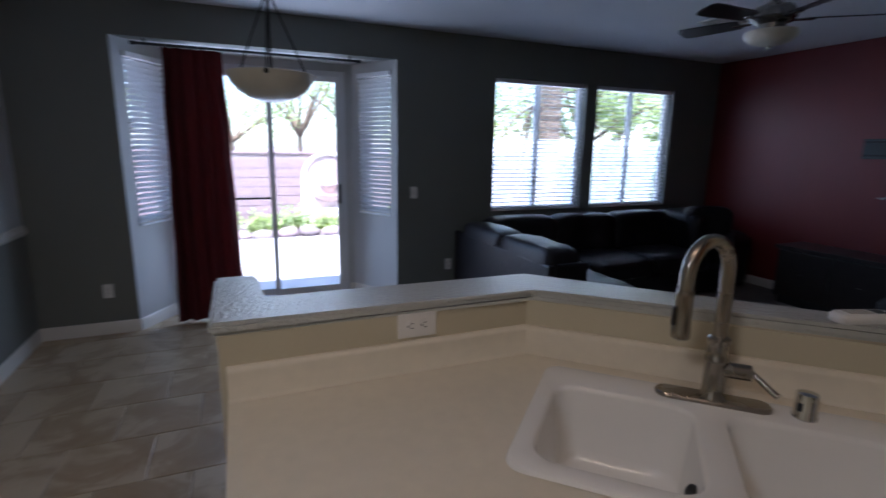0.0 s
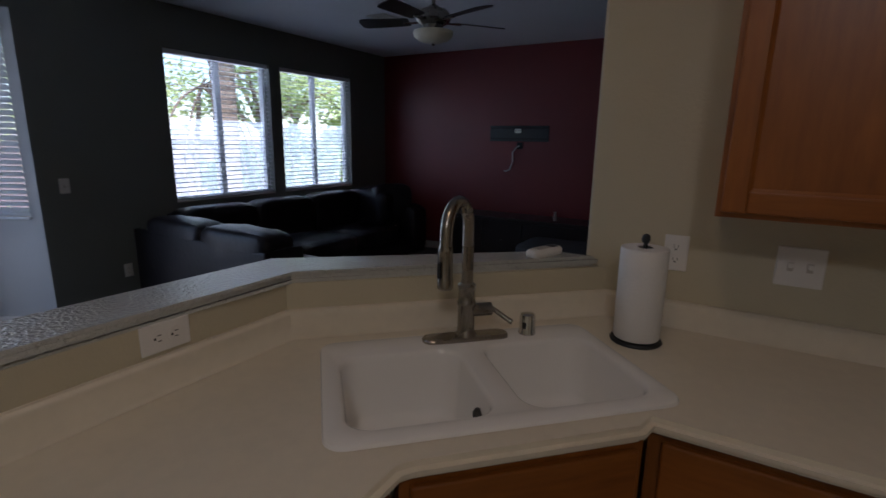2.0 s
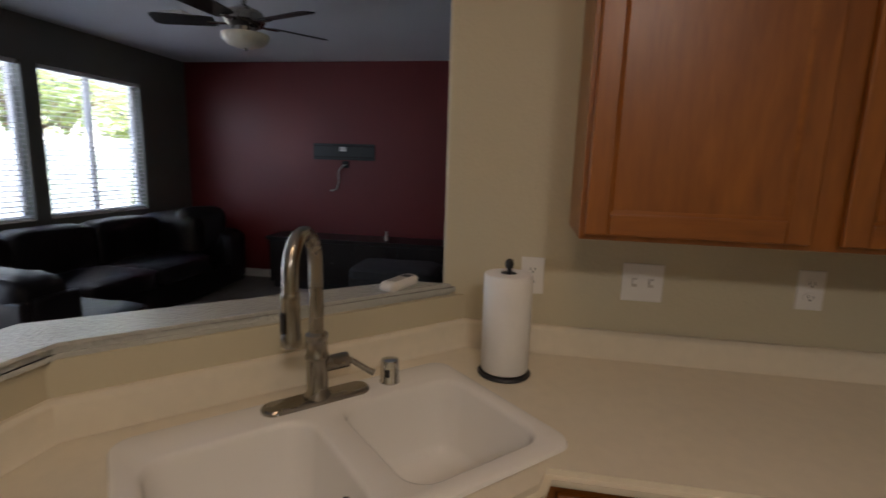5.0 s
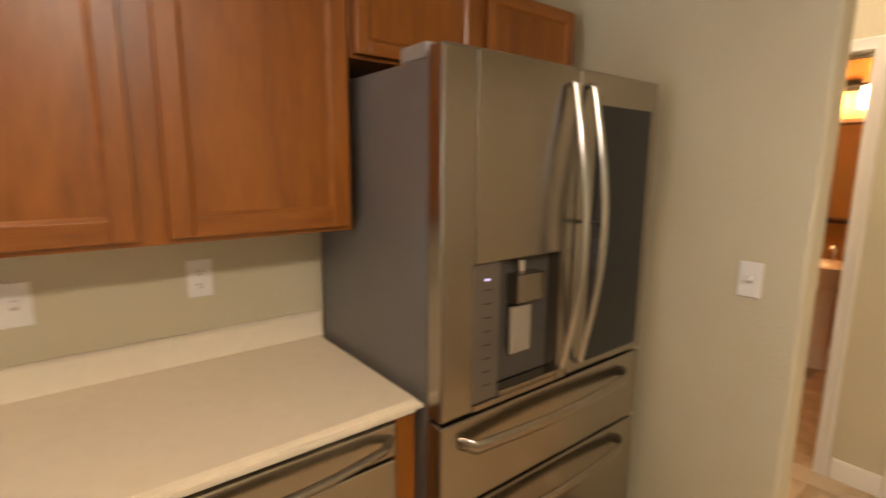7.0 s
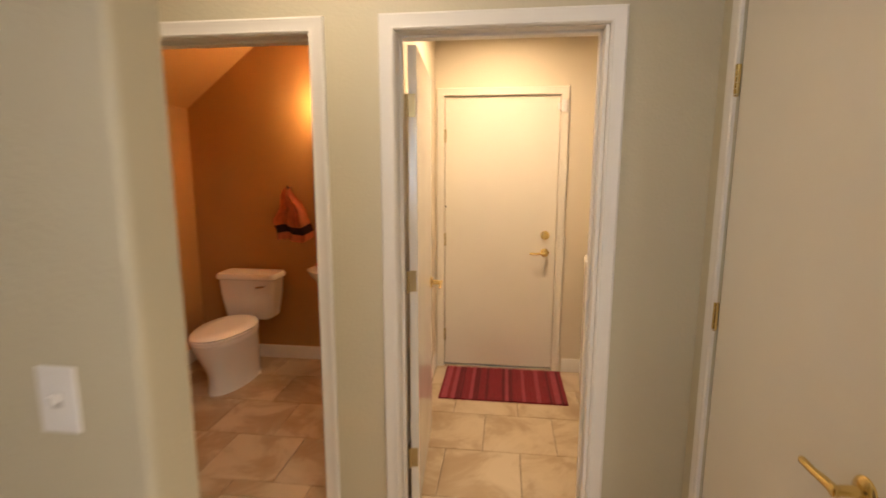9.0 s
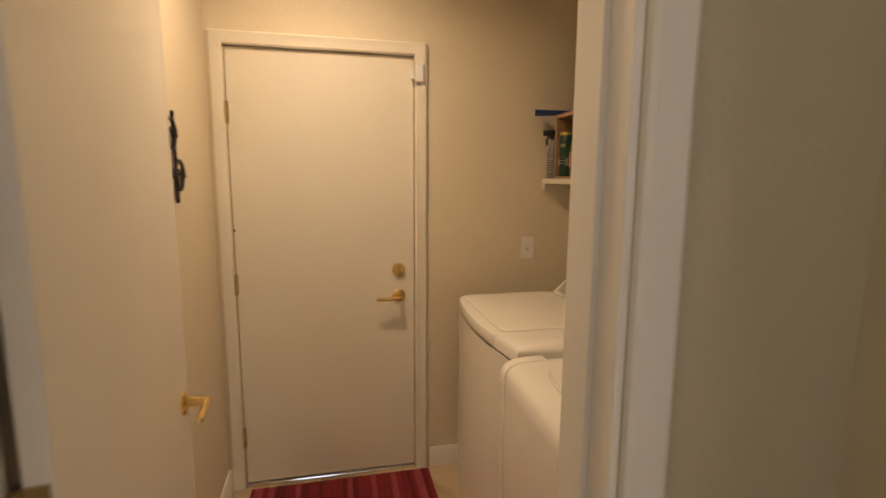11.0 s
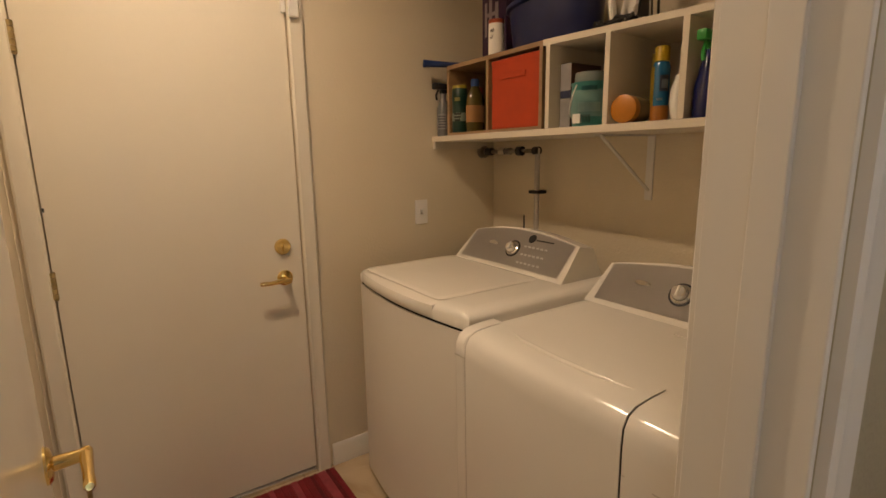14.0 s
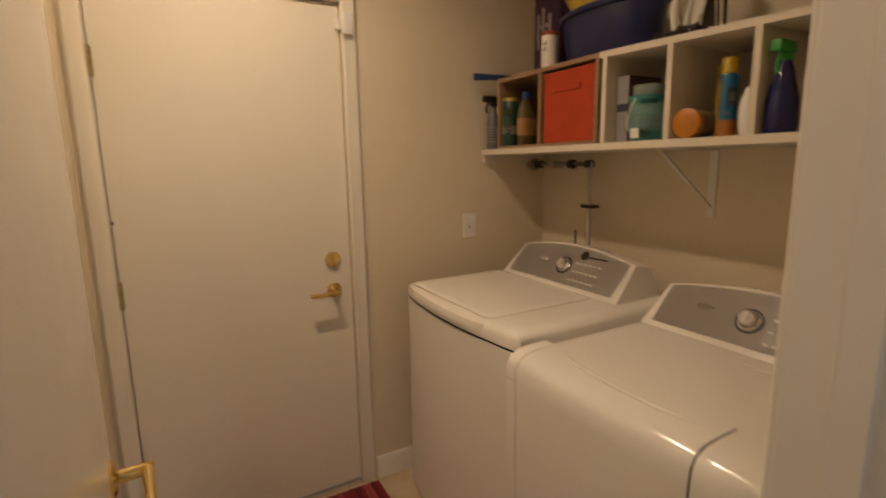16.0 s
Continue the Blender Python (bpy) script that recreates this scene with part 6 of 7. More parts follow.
cano = shelf_thing("cleaner_canister")
faced(cano, 0.040, 0.120, 0.160, 0.0352, paint("dark_green_print", (0.02, 0.10, 0.06)), 35)
faced(cano, 0.026, 0.135, 0.150, 0.0358, paint("yellow_print", (0.65, 0.60, 0.20)), 35)
for k in range(3):
    faced(cano, 0.034 - 0.004 * k, 0.076 - 0.013 * k, 0.084 - 0.013 * k, 0.0360, BLACK, 35)
sp = shelf_thing("spray_bottle")
for k in range(5):
    faced(sp, 0.040, 0.038 + 0.012 * k, 0.043 + 0.012 * k, 0.0315, paint("slate_print", (0.10, 0.11, 0.14)), 35)
tb_ = shelf_thing("detergent_tub")
faced(tb_, 0.050, 0.112, 0.126, 0.0645, paint("deep_teal_print", (0.03, 0.20, 0.22)), 35)
faced(tb_, 0.075, 0.045, 0.075, 0.0642, paint("pale_teal_print", (0.40, 0.62, 0.58)), 35)
for k in range(7):
    faced(tb_, 0.0022, 0.010, 0.036, 0.0655, BLACK, 14 + 4.2 * k, "barcode_bar")
part("bail", tube(bmesh.new(), [(0.062 * math.cos(a), -0.062 * math.sin(a) - 0.006, 0.132 - 0.10 * math.sin(a)) for a in [math.pi * q / 16 for q in range(17)]], 0.003, 8), WHITEPL, tb_, "thin wire handle", True)
can = shelf_thing("aerosol_can")
faced(can, 0.016, 0.045, 0.155, 0.0256, paint("yellow_can_print", (0.75, 0.52, 0.05)), -30)
faced(can, 0.026, 0.085, 0.130, 0.0258, paint("dark_can_swirl", (0.06, 0.08, 0.16)), 55)
faced(can, 0.018, 0.094, 0.118, 0.0262, paint("pale_can_swirl", (0.50, 0.60, 0.70)), 58)
faced(can, 0.016, 0.060, 0.066, 0.0258, paint("pale_can_swirl", (0.50, 0.60, 0.70)), 30)
sq_ = thing("squeegee", "blue-handled squeegee lying over the shelf edge", "squeegee", at=(-1.19, -4.62, CT1 + 0.012))
part("handle", tube(bmesh.new(), [(0.13, -0.03, 0.006), (0.05, 0, 0.004), (-0.10, 0.06, 0.0)], [0.016, 0.013, 0.010], 12), paint("blue_grip", (0.02, 0.06, 0.25)), sq_, "", True)
part("ferrule", tube(bmesh.new(), [(-0.10, 0.06, 0.0), (-0.18, 0.09, 0.0)], 0.008, 10), BLACK, sq_, "", True)
T1 = CT1 + 0.0005
pb = thing("detergent_box", "purple printed cleaner box on top of the cubby", "carton", at=(-1.34, -4.44, T1))
part("box", mk((-0.05, -0.08, 0, 0.05, 0.08, 0.40), bevel=0.003), paint("purple_print", (0.05, 0.012, 0.07)), pb)
for k, (y0, y1, z0, z1) in enumerate(((-0.06, -0.045, 0.12, 0.26), (-0.03, -0.012, 0.08, 0.28), (0.01, 0.03, 0.10, 0.25), (-0.05, 0.03, 0.20, 0.215))):
    part("print_bar", mk((0.0502 + 0.0004 * k, y0, z0, 0.0512 + 0.0004 * k, y1, z1)), paint("lilac_print", (0.50, 0.42, 0.45)), pb)
cn = bottle_of("wipes_canister", "white canister with red lid, lettered bonus pack", (-1.185, -4.300, T1), [(0, 0), (0.036, 0), (0.037, 0.004), (0.037, 0.135), (0, 0.135)], WHITEPL, cap=(0.037, 0.018, paint("red_orange_lid", (0.60, 0.10, 0.03))), cat="canister")
cn.scale = (0.84, 0.84, 0.90)
rotx = pose(0.0385, 0.006, 0.10, 90, 0, 74)
text_part("lettering", "BONUS", 0.021, BLACK, cn, rotx)
text_part("lettering", "PACK", 0.021, BLACK, cn, Matrix.Translation((0, 0, -0.024)) @ rotx)
tb = thing("plastic_tub", "dark blue oval plastic tub full of cleaning bottles", "tub", at=(-1.285, -4.085, T1))
NAVY = paint("navy_tub", (0.012, 0.022, 0.13), 0.3)
def ov(rx, ry, z, n=36):
    return [(rx * math.cos(a), ry * math.sin(a), z) for a in [2 * math.pi * k / n for k in range(n)]]


bm = loft(bmesh.new(), [ov(0.095, 0.185, 0), ov(0.102, 0.193, 0.01), ov(0.115, 0.215, 0.160), ov(0.122, 0.223, 0.163), ov(0.122, 0.223, 0.176), ov(0.116, 0.216, 0.178), ov(0.111, 0.210, 0.160), ov(0.098, 0.188, 0.012)])
part("shell", bm, NAVY, tb, "", True)
part("rim", loft(bmesh.new(), [ov(0.1225, 0.2235, 0.158), ov(0.128, 0.230, 0.162), ov(0.128, 0.230, 0.176), ov(0.1225, 0.2235, 0.180)]), NAVY, tb, "rolled rim", True)
bt = bottle_of("bath_cleaner", "yellow spray bottle lettered bath kitchen", (-1.20, -4.16, T1 + 0.12), [(0, 0), (0.045, 0), (0.047, 0.006), (0.047, 0.20), (0.030, 0.255), (0.013, 0.28), (0, 0.28)], paint("yellow_bottle", (0.72, 0.52, 0.03)), trigger=WHITEPL, sq=1.15)
bt.matrix_world = pose(-1.225, -4.075, T1 + 0.10, 38, 0, 0)
text_part("lettering", "BATH", 0.030, BLACK, bt, pose(0.0485, 0, 0.185, 90, 0, 90))
text_part("lettering", "KITCHEN", 0.019, BLACK, bt, pose(0.0485, 0, 0.158, 90, 0, 90))
bag = thing("plastic_bag", "crumpled clear plastic bag in the tub", "bag", at=(-1.29, -4.075, T1 + 0.205))
bm = bmesh.new()
bmesh.ops.create_icosphere(bm, subdivisions=4, radius=0.062)
for v in bm.verts:
    v.co *= 1 + 0.28 * noise.noise(v.co * 28) + 0.15 * noise.noise(v.co * 60)
    v.co.z *= 1.25
part("film", bm, mat("clear_film", (0.62, 0.60, 0.56), 0.25, 0, 0.1, 30), bag, "", False)
bottle_of("blue_refill", "blue pointed bottle standing in the tub", (-1.28, -3.985, T1 + 0.03), [(0, 0), (0.05, 0), (0.055, 0.05), (0.052, 0.13), (0.025, 0.20), (0.006, 0.235), (0, 0.236)], paint("bright_blue", (0.02, 0.06, 0.28)), sq=0.5)
bottle_of("dark_spray_bottle", "dark spray bottle at the back of the tub", (-1.31, -3.92, T1 + 0.012), [(0, 0), (0.03, 0), (0.032, 0.1), (0.012, 0.18), (0, 0.20)], paint("grey_bottle", (0.25, 0.25, 0.26)), trigger=BLACK)
iron = thing("steam_iron", "white and grey steam iron standing on its heel", "iron", at=(-1.285, -3.755, T1 - 0.008))
bm = bmesh.new()
secs = []
for k in range(13):
    q = k / 12
    w = 0.062 * math.sqrt(max(0.0, 1 - q ** 2.2)) + 0.003
    secs.append([(0.045 - 0.008 * q, -w, 0.02 + 0.265 * q), (0.045 - 0.008 * q, w, 0.02 + 0.265 * q), (-0.03 + 0.05 * q, w * 0.8, 0.02 + 0.262 * q), (-0.03 + 0.05 * q, -w * 0.8, 0.02 + 0.262 * q)])
loft(bm, secs)
bmesh.ops.rotate(bm, verts=bm.verts, cent=(0, 0, 0), matrix=pose(0, 0, 0, 0, 0, 158).to_3x3())
part("shell", bm, WHITEPL, iron, "", True)
TURN = pose(0, 0, 0, 0, 0, 158)
bm = bmesh.new()
loft(bm, [[(0.050 - 0.008 * q, -0.066 * math.sqrt(max(0, 1 - q ** 2.2)) - 0.003, 0.014 + 0.278 * q), (0.050 - 0.008 * q, 0.066 * math.sqrt(max(0, 1 - q ** 2.2)) + 0.003, 0.014 + 0.278 * q), (0.044 - 0.008 * q, 0.066 * math.sqrt(max(0, 1 - q ** 2.2)) + 0.003, 0.014 + 0.278 * q), (0.044 - 0.008 * q, -0.066 * math.sqrt(max(0, 1 - q ** 2.2)) - 0.003, 0.014 + 0.278 * q)] for q in [k / 12 for k in range(13)]])
bmesh.ops.transform(bm, verts=bm.verts, matrix=TURN)
part("sole", bm, BLACK, iron, "black soleplate rim")
part("handle", tube(bmesh.new(), [TURN @ Vector(p) for p in ((-0.02, 0, 0.02), (-0.075, 0, 0.035), (-0.09, 0, 0.11), (-0.075, 0, 0.19), (-0.02, 0, 0.25), (0.012, 0, 0.262))], [0.02, 0.017, 0.015, 0.015, 0.013, 0.010], 12), WHITEPL, iron, "white grip", True)
bm = lathe(bmesh.new(), [(0, 0), (0.024, 0), (0.022, 0.008), (0, 0.009)], 22, TURN @ Matrix.Translation((0.0, -0.048, 0.075)) @ pose(0, 0, 0, 90))
part("dial", bm, PANEL, iron, "grey temperature dial", True)
bm = bmesh.new()
pa, pb_ = [], []
for k in range(11):
    q = 0.10 + 0.72 * k / 10
    w = 0.062 * math.sqrt(max(0.0, 1 - q ** 2.2)) + 0.003
    pa.append(bm.verts.new((0.034 - 0.008 * q, -w * 0.97 - 0.0035, 0.02 + 0.264 * q)))
    pb_.append(bm.verts.new((-0.018 + 0.05 * q, -w * 0.83 - 0.0035, 0.02 + 0.262 * q)))
for k in range(10):
    bm.faces.new((pa[k], pa[k + 1], pb_[k + 1], pb_[k]))
bmesh.ops.solidify(bm, geom=list(bm.faces), thickness=0.002)
bmesh.ops.transform(bm, verts=bm.verts, matrix=TURN)
part("side_panel", bm, paint("iron_grey", (0.16, 0.14, 0.13)), iron, "dark grey water tank panel", True)
part("cord_loop", tube(bmesh.new(), [(0.03, 0.04, 0.03), (0.02, 0.055, 0.12), (-0.01, 0.05, 0.22), (-0.04, 0.02, 0.285), (-0.07, 0.03, 0.25), (-0.085, 0.06, 0.15), (-0.08, 0.065, 0.06), (-0.06, 0.07, 0.008)], 0.0055, 8), BLACK, iron, "black cord looped over the iron", True)
part("heel", mk((-0.06, -0.055, 0, 0.055, 0.055, 0.020), bevel=0.006), PANEL, iron)
iron.scale = (0.80, 0.80, 0.80)
coil = [(-1.19 + 0.025 * math.sin(a * 1.3), -3.735 + 0.070 * math.cos(a), T1 - 0.001 + 0.005 * (k % 5)) for k, a in enumerate([0.35 * q for q in range(52)])]
cordi = thing("power_cord", "coiled black power cord of the iron", "cord")
part("wire", tube(bmesh.new(), coil, 0.005, 7), BLACK, cordi, "", True)

pipes = thing("water_pipe", "water supply pipe with valves and a drain line", "pipe")
part("supply", tube(bmesh.new(), [(-1.43, -4.699, 1.415), (-1.43, -4.310, 1.415)], 0.010, 12), NICKEL, pipes, "", True)
for y, r, l, mm in ((-4.685, 0.030, 0.025, NICKEL), (-4.635, 0.018, 0.04, BLACK), (-4.535, 0.018, 0.04, CHROME), (-4.490, 0.016, 0.02, NICKEL), (-4.415, 0.021, 0.03, BLACK), (-4.310, 0.018, 0.03, BLACK)):
    part("valve", cyl(bmesh.new(), (-1.43, y - l / 2, 1.415), (-1.43, y + l / 2, 1.415), r, n=18), mm, pipes, "", True)
part("drop_pipe", tube(bmesh.new(), [(-1.43, -4.304, 1.425), (-1.43, -4.304, 0.95)], 0.0115, 12), PANEL, pipes, "", True)
part("clamp", mk((-1.46, -4.336, 1.226, -1.41, -4.272, 1.240), bevel=0.002), BLACK, pipes, "black pipe clamp")
part("hose_end", tube(bmesh.new(), [(-1.38, -4.33, 1.04), (-1.38, -4.33, 1.13)], 0.004, 8), BLACK, pipes, "", True)


def scroll(y, z, h):
    t = thing("wall_scroll", "black wrought iron scroll hanging on the wall", "wall decoration", "wall scrolls", at=(0.4185, y, z))
    for s in (-1, 1):
        for q in (-1, 1):
            pts = [(-0.012, s * 0.03 + 0.055 * (1 - k / 26) * math.cos(k * 0.42) * q, q * s * 0.0 + s * h * 0.22 + h * 0.22 * (1 - k / 30) * math.sin(k * 0.42)) for k in range(22)]
            part("curl", tube(bmesh.new(), pts, 0.005, 8), IRON, t, "", True)
    part("stem", tube(bmesh.new(), [(-0.010, 0, -h / 2), (-0.010, 0, h / 2)], 0.006, 8), IRON, t)
    return t


scroll(-4.16, 1.55, 0.30)
scroll(-3.20, 1.70, 0.30)

# ---- garden ----
CONC = mat("patio_concrete", (0.55, 0.53, 0.50), 0.85, 0, 0.08, 1.2, 0.3, 30)
GRAV = mat("garden_gravel", (0.22, 0.18, 0.18), 0.95, 0, 0.2, 6, 0.8, 60)
setting("ground", prism(bmesh.new(), [(-400, 5.35), (400, 5.35), (400, 800), (-400, 800)], -0.30, -0.14), GRAV, "pale gravel ground of the yard", "ground")
setting("pavement", mk((-7, 5.345, -0.139, 10, 9.3, -0.10)), CONC, "bright concrete patio", "patio")
fence = thing("block_wall", "mauve concrete block garden wall", "garden wall", at=(0, 11.4, -0.14))
BLK = mat("mauve_block", (0.30, 0.225, 0.235), 0.9, 0, 0.12, 8, 0.6, 50)
part("core", mk((-12, 0.02, 0, 16, 0.17, 1.50)), mat("block_mortar", (0.33, 0.27, 0.25), 0.95), fence)
bl = bmesh.new()
loft(bl, [[(-0.196, y, z) for y, z in ((0, 0.005), (0.19, 0.005), (0.19, 0.195), (0, 0.195))], [(0.196, y, z) for y, z in ((0, 0.005), (0.19, 0.005), (0.19, 0.195), (0, 0.195))]])
b0 = part("block", bl, BLK, fence)
b0.location = (-4, 0, 0)
for j in range(7):
    for i in range(36):
        if i == 0 and j == 0:
            continue
        o = new("block", b0.data)
        o.parent = fence
        o.location = (-4 + 0.4 * i + (0.2 if j % 2 else 0), 0, 0.2 * j)
part("cap_course", mk((-12, -0.01, 1.50, 16, 0.20, 1.55), bevel=0.01), BLK, fence)
LEAFC = [mat("leaf_green_%d" % k, c, 0.6, 0, 0.3, 3) for k, c in enumerate(((0.30, 0.38, 0.19), (0.36, 0.42, 0.20), (0.28, 0.36, 0.19)))]
for m_ in LEAFC:
    nt = m_.node_tree
    tl = nt.nodes.new("ShaderNodeBsdfTranslucent")
    tl.inputs[0].default_value = (0.55, 0.66, 0.25, 1)
    mx = nt.nodes.new("ShaderNodeMixShader")
    mx.inputs[0].default_value = 0.5
    nt.links.new(nt.nodes["Principled BSDF"].outputs[0], mx.inputs[1])
    nt.links.new(tl.outputs[0], mx.inputs[2])
    nt.links.new(mx.outputs[0], nt.nodes["Material Output"].inputs[0])
BARK = mat("grey_bark", (0.20, 0.15, 0.11), 0.9, 0, 0.25, 12, 0.8, 40)


def crown_mesh(r, n_leaf, centres, leaf, seed):
    q = random.Random(seed)
    vs, fs = [], []
    for _ in range(n_leaf):
        cx, cy, cz, cr = centres[q.randrange(len(centres))]
        d = Vector((q.gauss(0, 1), q.gauss(0, 1), q.gauss(0, 1))).normalized() * cr * q.random() ** 0.45
        p = Vector((cx, cy, cz)) + d
        a = Vector((q.gauss(0, 1), q.gauss(0, 1), q.gauss(0, 0.6))).normalized()
        b = a.orthogonal().normalized()
        l, w = leaf * q.uniform(0.6, 1.3), leaf * q.uniform(0.18, 0.32)
        k = len(vs)
        vs += [p, p + a * l * 0.5 + b * w, p + a * l, p + a * l * 0.5 - b * w]
        fs.append((k, k + 1, k + 2, k + 3))
    me = bpy.data.meshes.new("crown")
    me.from_pydata(vs, [], fs)
    return me


def tree(at, h, spread, seed, leaf=0.16, n=2600, label="leafy green garden tree"):
    t = thing("tree", label, "tree", "garden trees", at=at)
    q = random.Random(seed)
    bm = bmesh.new()
    lean = Vector((q.uniform(-0.3, 0.3), q.uniform(-0.2, 0.2), 0))
    fork = Vector((0, 0, h * 0.38)) + lean * 0.4
    tube(bm, [(0, 0, 0), tuple(fork * 0.5), tuple(fork)], [0.10, 0.075, 0.06], 10)
    cs = []
    for k in range(7):
        a = 2 * math.pi * k / 7 + q.uniform(-0.3, 0.3)
        e = fork + Vector((math.cos(a) * spread * q.uniform(0.4, 0.9), math.sin(a) * spread * q.uniform(0.4, 0.9), h * q.uniform(0.12, 0.55)))
        m_ = fork.lerp(e, 0.5) + Vector((0, 0, 0.12))
        tube(bm, [tuple(fork), tuple(m_), tuple(e)], [0.05, 0.03, 0.012], 8)
        cs += [(*e, spread * q.uniform(0.28, 0.48)), (*m_, spread * 0.25)]
    part("trunk", bm, BARK, t, "", True)
    me = crown_mesh(spread, n, cs, leaf, seed)
    me.materials.append(LEAFC[seed % 3])
    c = new("crown", me)
    c.parent = t
    return t


tree((4.6, 9.9, -0.14), 4.2, 1.7, 1)
tree((7.2, 9.2, -0.14), 4.6, 1.9, 2)
tree((9.6, 8.4, -0.14), 4.4, 1.9, 4)
tree((6.0, 12.6, -0.14), 5.5, 2.3, 3)
tree((1.6, 13.2, -0.14), 5.0, 2.0, 5, 0.13, 1300)
tree((-2.2, 12.9, -0.14), 4.6, 2.0, 6, 0.13, 1200)
tree((10.8, 12.0, -0.14), 5.6, 2.4, 7)
tree((0.1, 14.2, -0.14), 4.6, 2.2, 8, 0.13, 1100)
tree((3.4, 14.6, -0.14), 5.2, 2.4, 9, 0.13, 1300)
palm = thing("palm", "palm with rough brown trunk", "palm", at=(5.75, 8.35, -0.14))
part("trunk", lathe(bmesh.new(), [(0.20 + 0.025 * (k % 2), 0.10 * k) for k in range(36)] + [(0, 3.55)], 16), BARK, palm, "rough brown trunk")
for k in range(14):
    a = radians(26 * k)
    pts = [Vector((math.cos(a) * r, math.sin(a) * r, 3.5 + 0.55 * math.sin(r * 1.5) - 0.18 * r * r)) for r in (0.05, 0.4, 0.8, 1.2, 1.6, 1.9)]
    bm = tube(bmesh.new(), pts, [0.02, 0.016, 0.013, 0.01, 0.007, 0.004], 6)
    side = Vector((-math.sin(a), math.cos(a), 0))
    for i in range(36):
        u = 0.15 + 0.85 * i / 36
        f = u * 5
        p = pts[min(4, int(f))].lerp(pts[min(5, int(f) + 1)], f - int(f))
        for s in (-1, 1):
            e = p + side * s * 0.34 * (1.1 - 0.6 * u) + Vector((math.cos(a) * 0.12, math.sin(a) * 0.12, -0.10))
            v = [bm.verts.new(p), bm.verts.new(p + Vector((math.cos(a), math.sin(a), 0)) * 0.03), bm.verts.new(e)]
            bm.faces.new(v)
    part("frond", bm, LEAFC[1], palm)
weeper = thing("tree", "bare desert tree with long arching branches", "tree", "garden trees", at=(5.35, 8.75, -0.14))
bm = tube(bmesh.new(), [(0, 0, 0), (0.04, 0, 1.2), (0.12, -0.1, 2.35), (0.20, -0.2, 2.62)], [0.06, 0.05, 0.035, 0.02], 10)
part("trunk", bm, BARK, weeper, "", True)
for k, (dx, dy, dz) in enumerate(((0.95, -0.7, 0.45), (0.75, -0.75, 0.55), (1.85, -0.6, 0.45), (1.3, -0.3, 1.7), (0.55, -0.75, 0.7), (-0.9, -0.6, 0.6), (-0.5, -0.5, 0.4), (2.3, -0.2, 1.1))):
    a, e = Vector((0.16, -0.16, 2.5)), Vector((dx, dy, dz))
    pts = []
    for q in range(11):
        u = q / 10
        p = a.lerp(e, u)
        pts.append((p.x + 0.25 * dx * math.sin(math.pi * u), p.y, p.z + 0.42 * abs(dx) * math.sin(math.pi * u)))
    part("branch", tube(bmesh.new(), pts, [0.026 - 0.0019 * q for q in range(11)], 7), BARK, weeper, "", True)
for k, (x, y, r) in enumerate(((7.5, 8.7, 0.85), (8.7, 8.3, 1.0), (6.6, 9.4, 0.7), (9.8, 9.2, 1.0))):
    shrub = thing("shrub", "tall pale green shrub outside the windows", "shrub", "garden shrubs", at=(x, y, -0.14))
    me = crown_mesh(r, 1500, [(0, 0, r * 0.8, r * 0.8), (r * 0.4, 0, r * 1.3, r * 0.6), (-r * 0.4, 0.05, r * 1.2, r * 0.55), (0.1, 0, r * 1.8, r * 0.45)], 0.17, 70 + k)
    me.materials.append(LEAFC[k % 3])
    c = new("foliage", me)
    c.parent = shrub
    part("stem", tube(bmesh.new(), [(0, 0, 0), (0.05, 0, r * 0.8), (0.1, 0, r * 1.6)], [0.04, 0.03, 0.015], 8), BARK, shrub, "", True)
fountain = thing("wall_fountain", "pale arched stone wall fountain with two bowls", "fountain", at=(1.97, 11.22, -0.14))
STONE = mat("pink_cast_stone", (0.50, 0.39, 0.37), 0.85, 0, 0.12, 5, 0.4, 40)
RIMS = mat("white_cast_stone", (0.80, 0.77, 0.75), 0.8, 0, 0.08, 6, 0.3, 40)
hoop = [(0.54 * math.cos(math.pi * k / 18), 0.98 + 0.54 * math.sin(math.pi * k / 18)) for k in range(19)]
out = [(0.56, 0.30)] + hoop + [(-0.56, 0.30)]
part("back_panel", loft(bmesh.new(), [[(x, y, z) for x, z in out] for y in (0.0, 0.16)]), STONE, fountain)
part("rim", tube(bmesh.new(), [(x, 0.0, z) for x, z in out], 0.045, 10), RIMS, fountain, "white raised rim", True)
part("plinth", mk((-0.62, -0.24, 0.0, 0.62, 0.16, 0.33), bevel=0.02), RIMS, fountain)
for z, r in ((0.62, 0.33), (0.84, 0.20)):
    part("bowl", lathe(bmesh.new(), [(0.02, -0.16), (r * 0.5, -0.11), (r * 0.9, -0.03), (r, 0.0), (r * 0.97, 0.025), (r * 0.85, 0.01), (0, -0.05)], 24, Matrix.Translation((0, -0.02, z)) @ Matrix.Diagonal((1, 0.6, 1, 1))), STONE, fountain, "", True)
for k, (x, y, r) in enumerate(((1.1, 10.4, 0.34), (1.7, 10.0, 0.26), (3.1, 10.2, 0.30), (-0.3, 10.5, 0.4), (0.5, 10.2, 0.28), (4.0, 10.5, 0.35))):
    bsh = thing("bush", "low green garden bush", "bush", "garden bushes", at=(x, y, -0.14))
    me = crown_mesh(r, 420, [(0, 0, r * 0.7, r), (r * 0.5, 0, r * 0.5, r * 0.6), (-r * 0.5, 0.05, r * 0.45, r * 0.6)], 0.12, 40 + k)
    me.materials.append(LEAFC[k % 3])
    c = new("foliage", me)
    c.parent = bsh
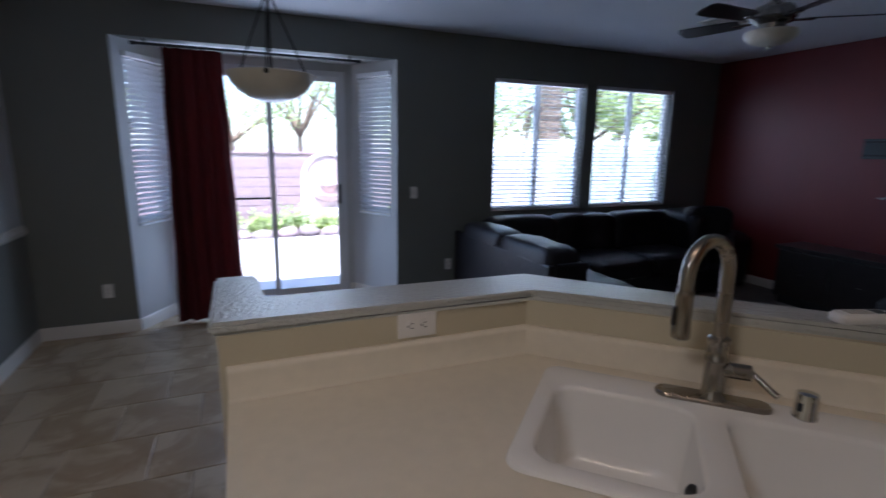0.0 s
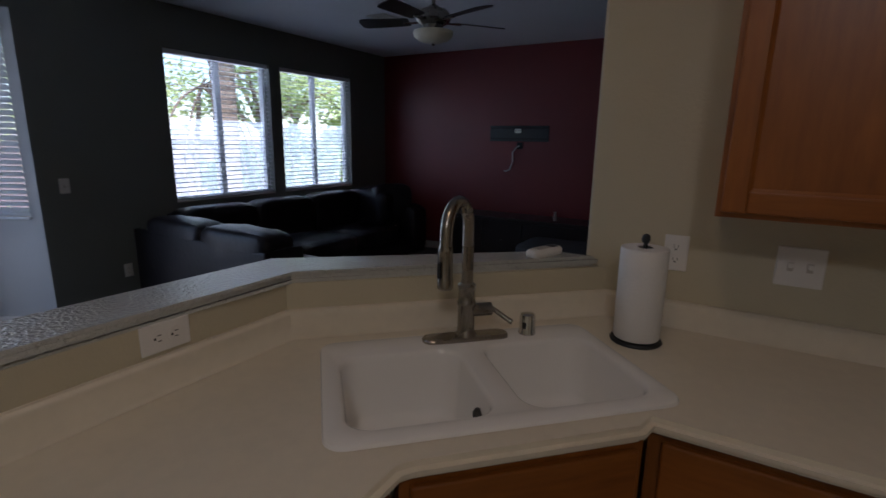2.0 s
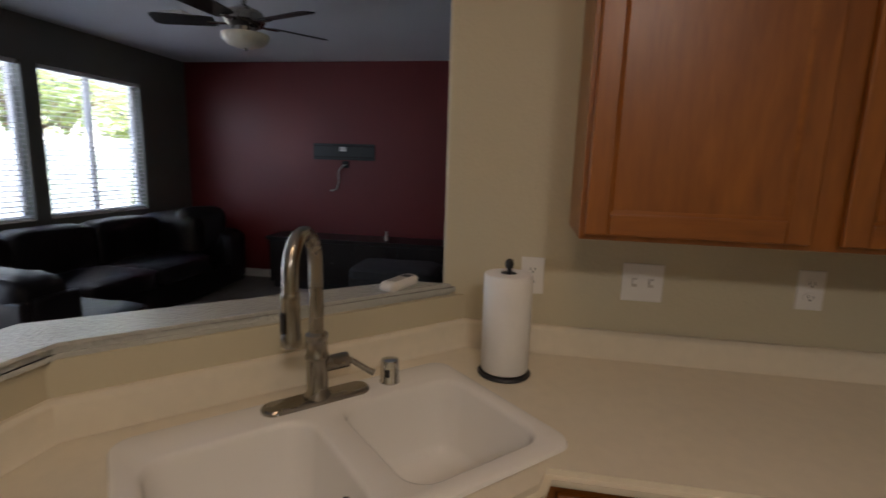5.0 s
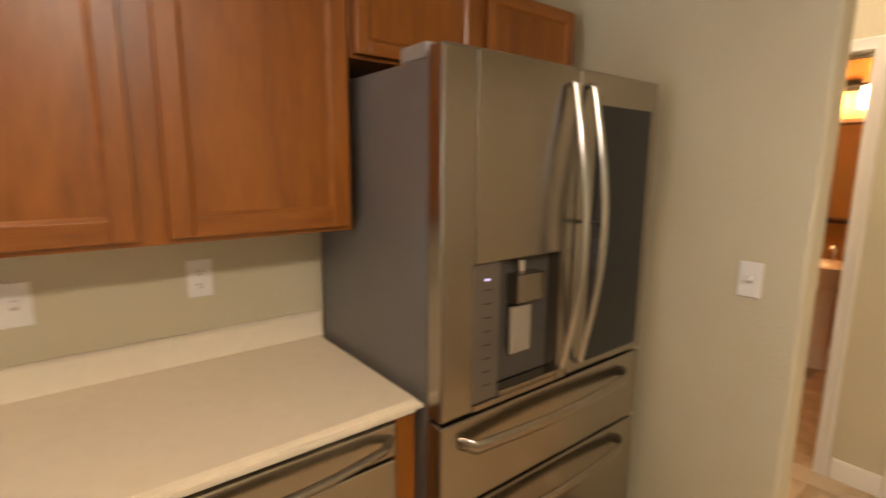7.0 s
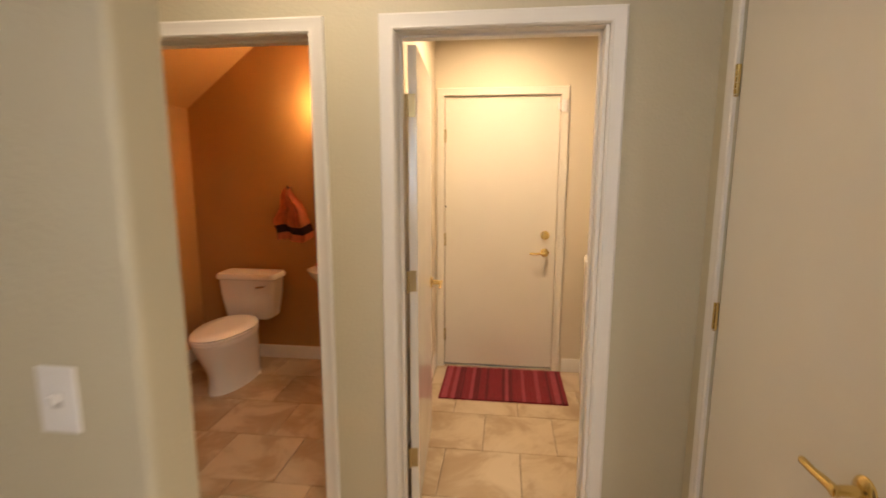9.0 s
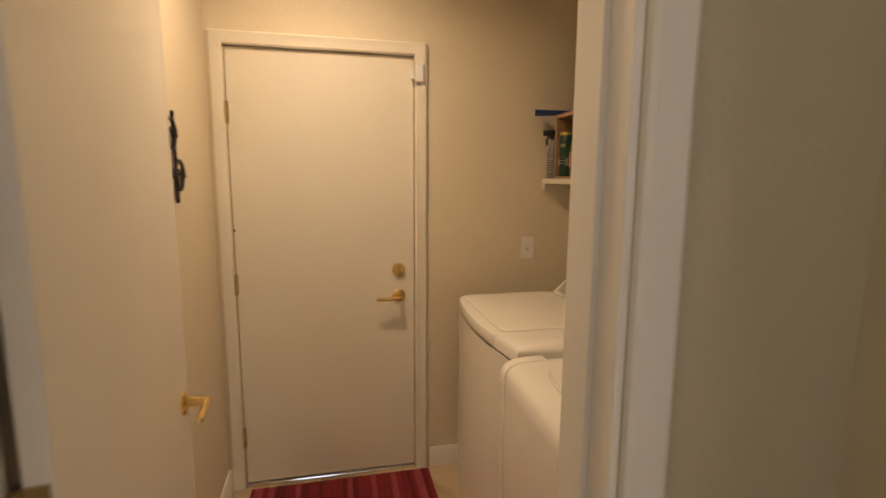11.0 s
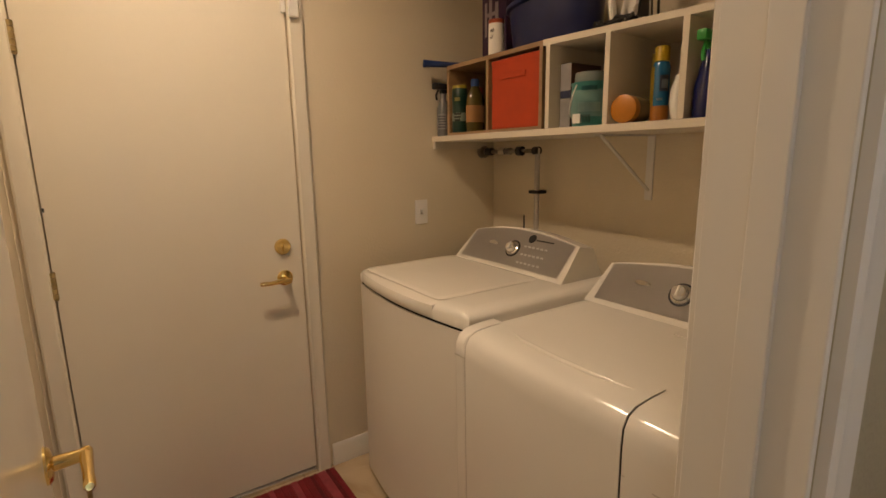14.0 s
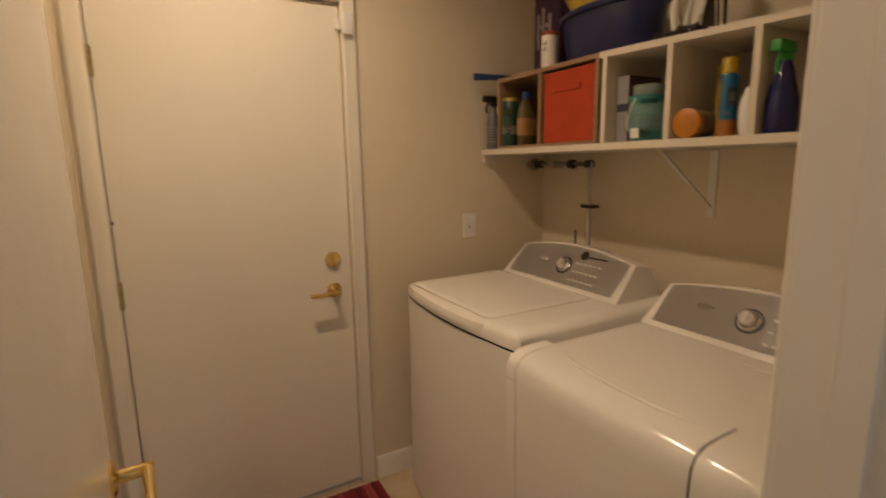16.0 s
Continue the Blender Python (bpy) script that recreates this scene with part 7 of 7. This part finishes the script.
for k in range(14):
    st = thing("border_stone", "rounded grey stone edging the planting bed", "stone", "border stones", at=(-1.2 + 0.42 * k, 9.55 + 0.12 * math.sin(k * 1.3), -0.14))
    bm = bmesh.new()
    bmesh.ops.create_icosphere(bm, subdivisions=2, radius=0.17)
    for v in bm.verts:
        v.co = Vector((v.co.x * 1.2, v.co.y, v.co.z * 0.7 + 0.07)) * (1 + 0.25 * noise.noise(v.co * 5 + Vector((k, 0, 0))))
    part("rock", bm, BLK if k % 2 else GRAV, st, "", True)

# ---- floor tiles, each a piece of its own ----
TS = 0.405


def tile_mesh(w, d):
    bm = bmesh.new()
    g = 0.002
    lo = [(-w / 2 + g, -d / 2 + g), (w / 2 - g, -d / 2 + g), (w / 2 - g, d / 2 - g), (-w / 2 + g, d / 2 - g)]
    c = 0.003
    loft(bm, [[(x, y, -0.008) for x, y in lo], [(x, y, -0.002) for x, y in lo], [(x - math.copysign(c, x), y - math.copysign(c, y), 0.0) for x, y in lo]], False, True)
    bmesh.ops.recalc_face_normals(bm, faces=bm.faces)
    me = bpy.data.meshes.new("floor_tile")
    bm.to_mesh(me)
    bm.free()
    me.materials.append(TILE)
    return me


TILE_MESHES = {}
ROOMS = [(-1.42, 1.36, 0.0, NW), (0.0, 1.76, 0.13, NW), (-0.74, NW, 1.495, 5.20), (-0.80, HY, 2.48, -1.85), (-1.51, BY, 0.42, HY - 0.139), (0.52, BY, 2.36, HY - 0.139), (-0.454, HY - 0.139, 0.298, HY), (0.626, HY - 0.139, 1.33, HY), (-1.0, -1.85, 0.46, 0.2)]
n_tiles = 0
for x0, y0, x1, y1 in ROOMS:
    j0, j1 = math.floor((y0 + 3.95) / TS) - 1, math.ceil((y1 + 3.95) / TS) + 1
    for j in range(j0, j1):
        ya, yb = max(y0, -3.95 + j * TS), min(y1, -3.95 + (j + 1) * TS)
        if yb - ya < 0.012:
            continue
        sx = -0.005 + (j % 2) * TS / 2
        i0, i1 = math.floor((x0 - sx) / TS) - 1, math.ceil((x1 - sx) / TS) + 1
        for i in range(i0, i1):
            xa, xb = max(x0, sx + i * TS), min(x1, sx + (i + 1) * TS)
            if xb - xa < 0.012:
                continue
            key = (round(xb - xa, 3), round(yb - ya, 3))
            if key not in TILE_MESHES:
                TILE_MESHES[key] = tile_mesh(*key)
            ob = new("floor_tile", TILE_MESHES[key])
            ob.parent = floor
            ob.location = ((xa + xb) / 2, (ya + yb) / 2, 0)
            n_tiles += 1
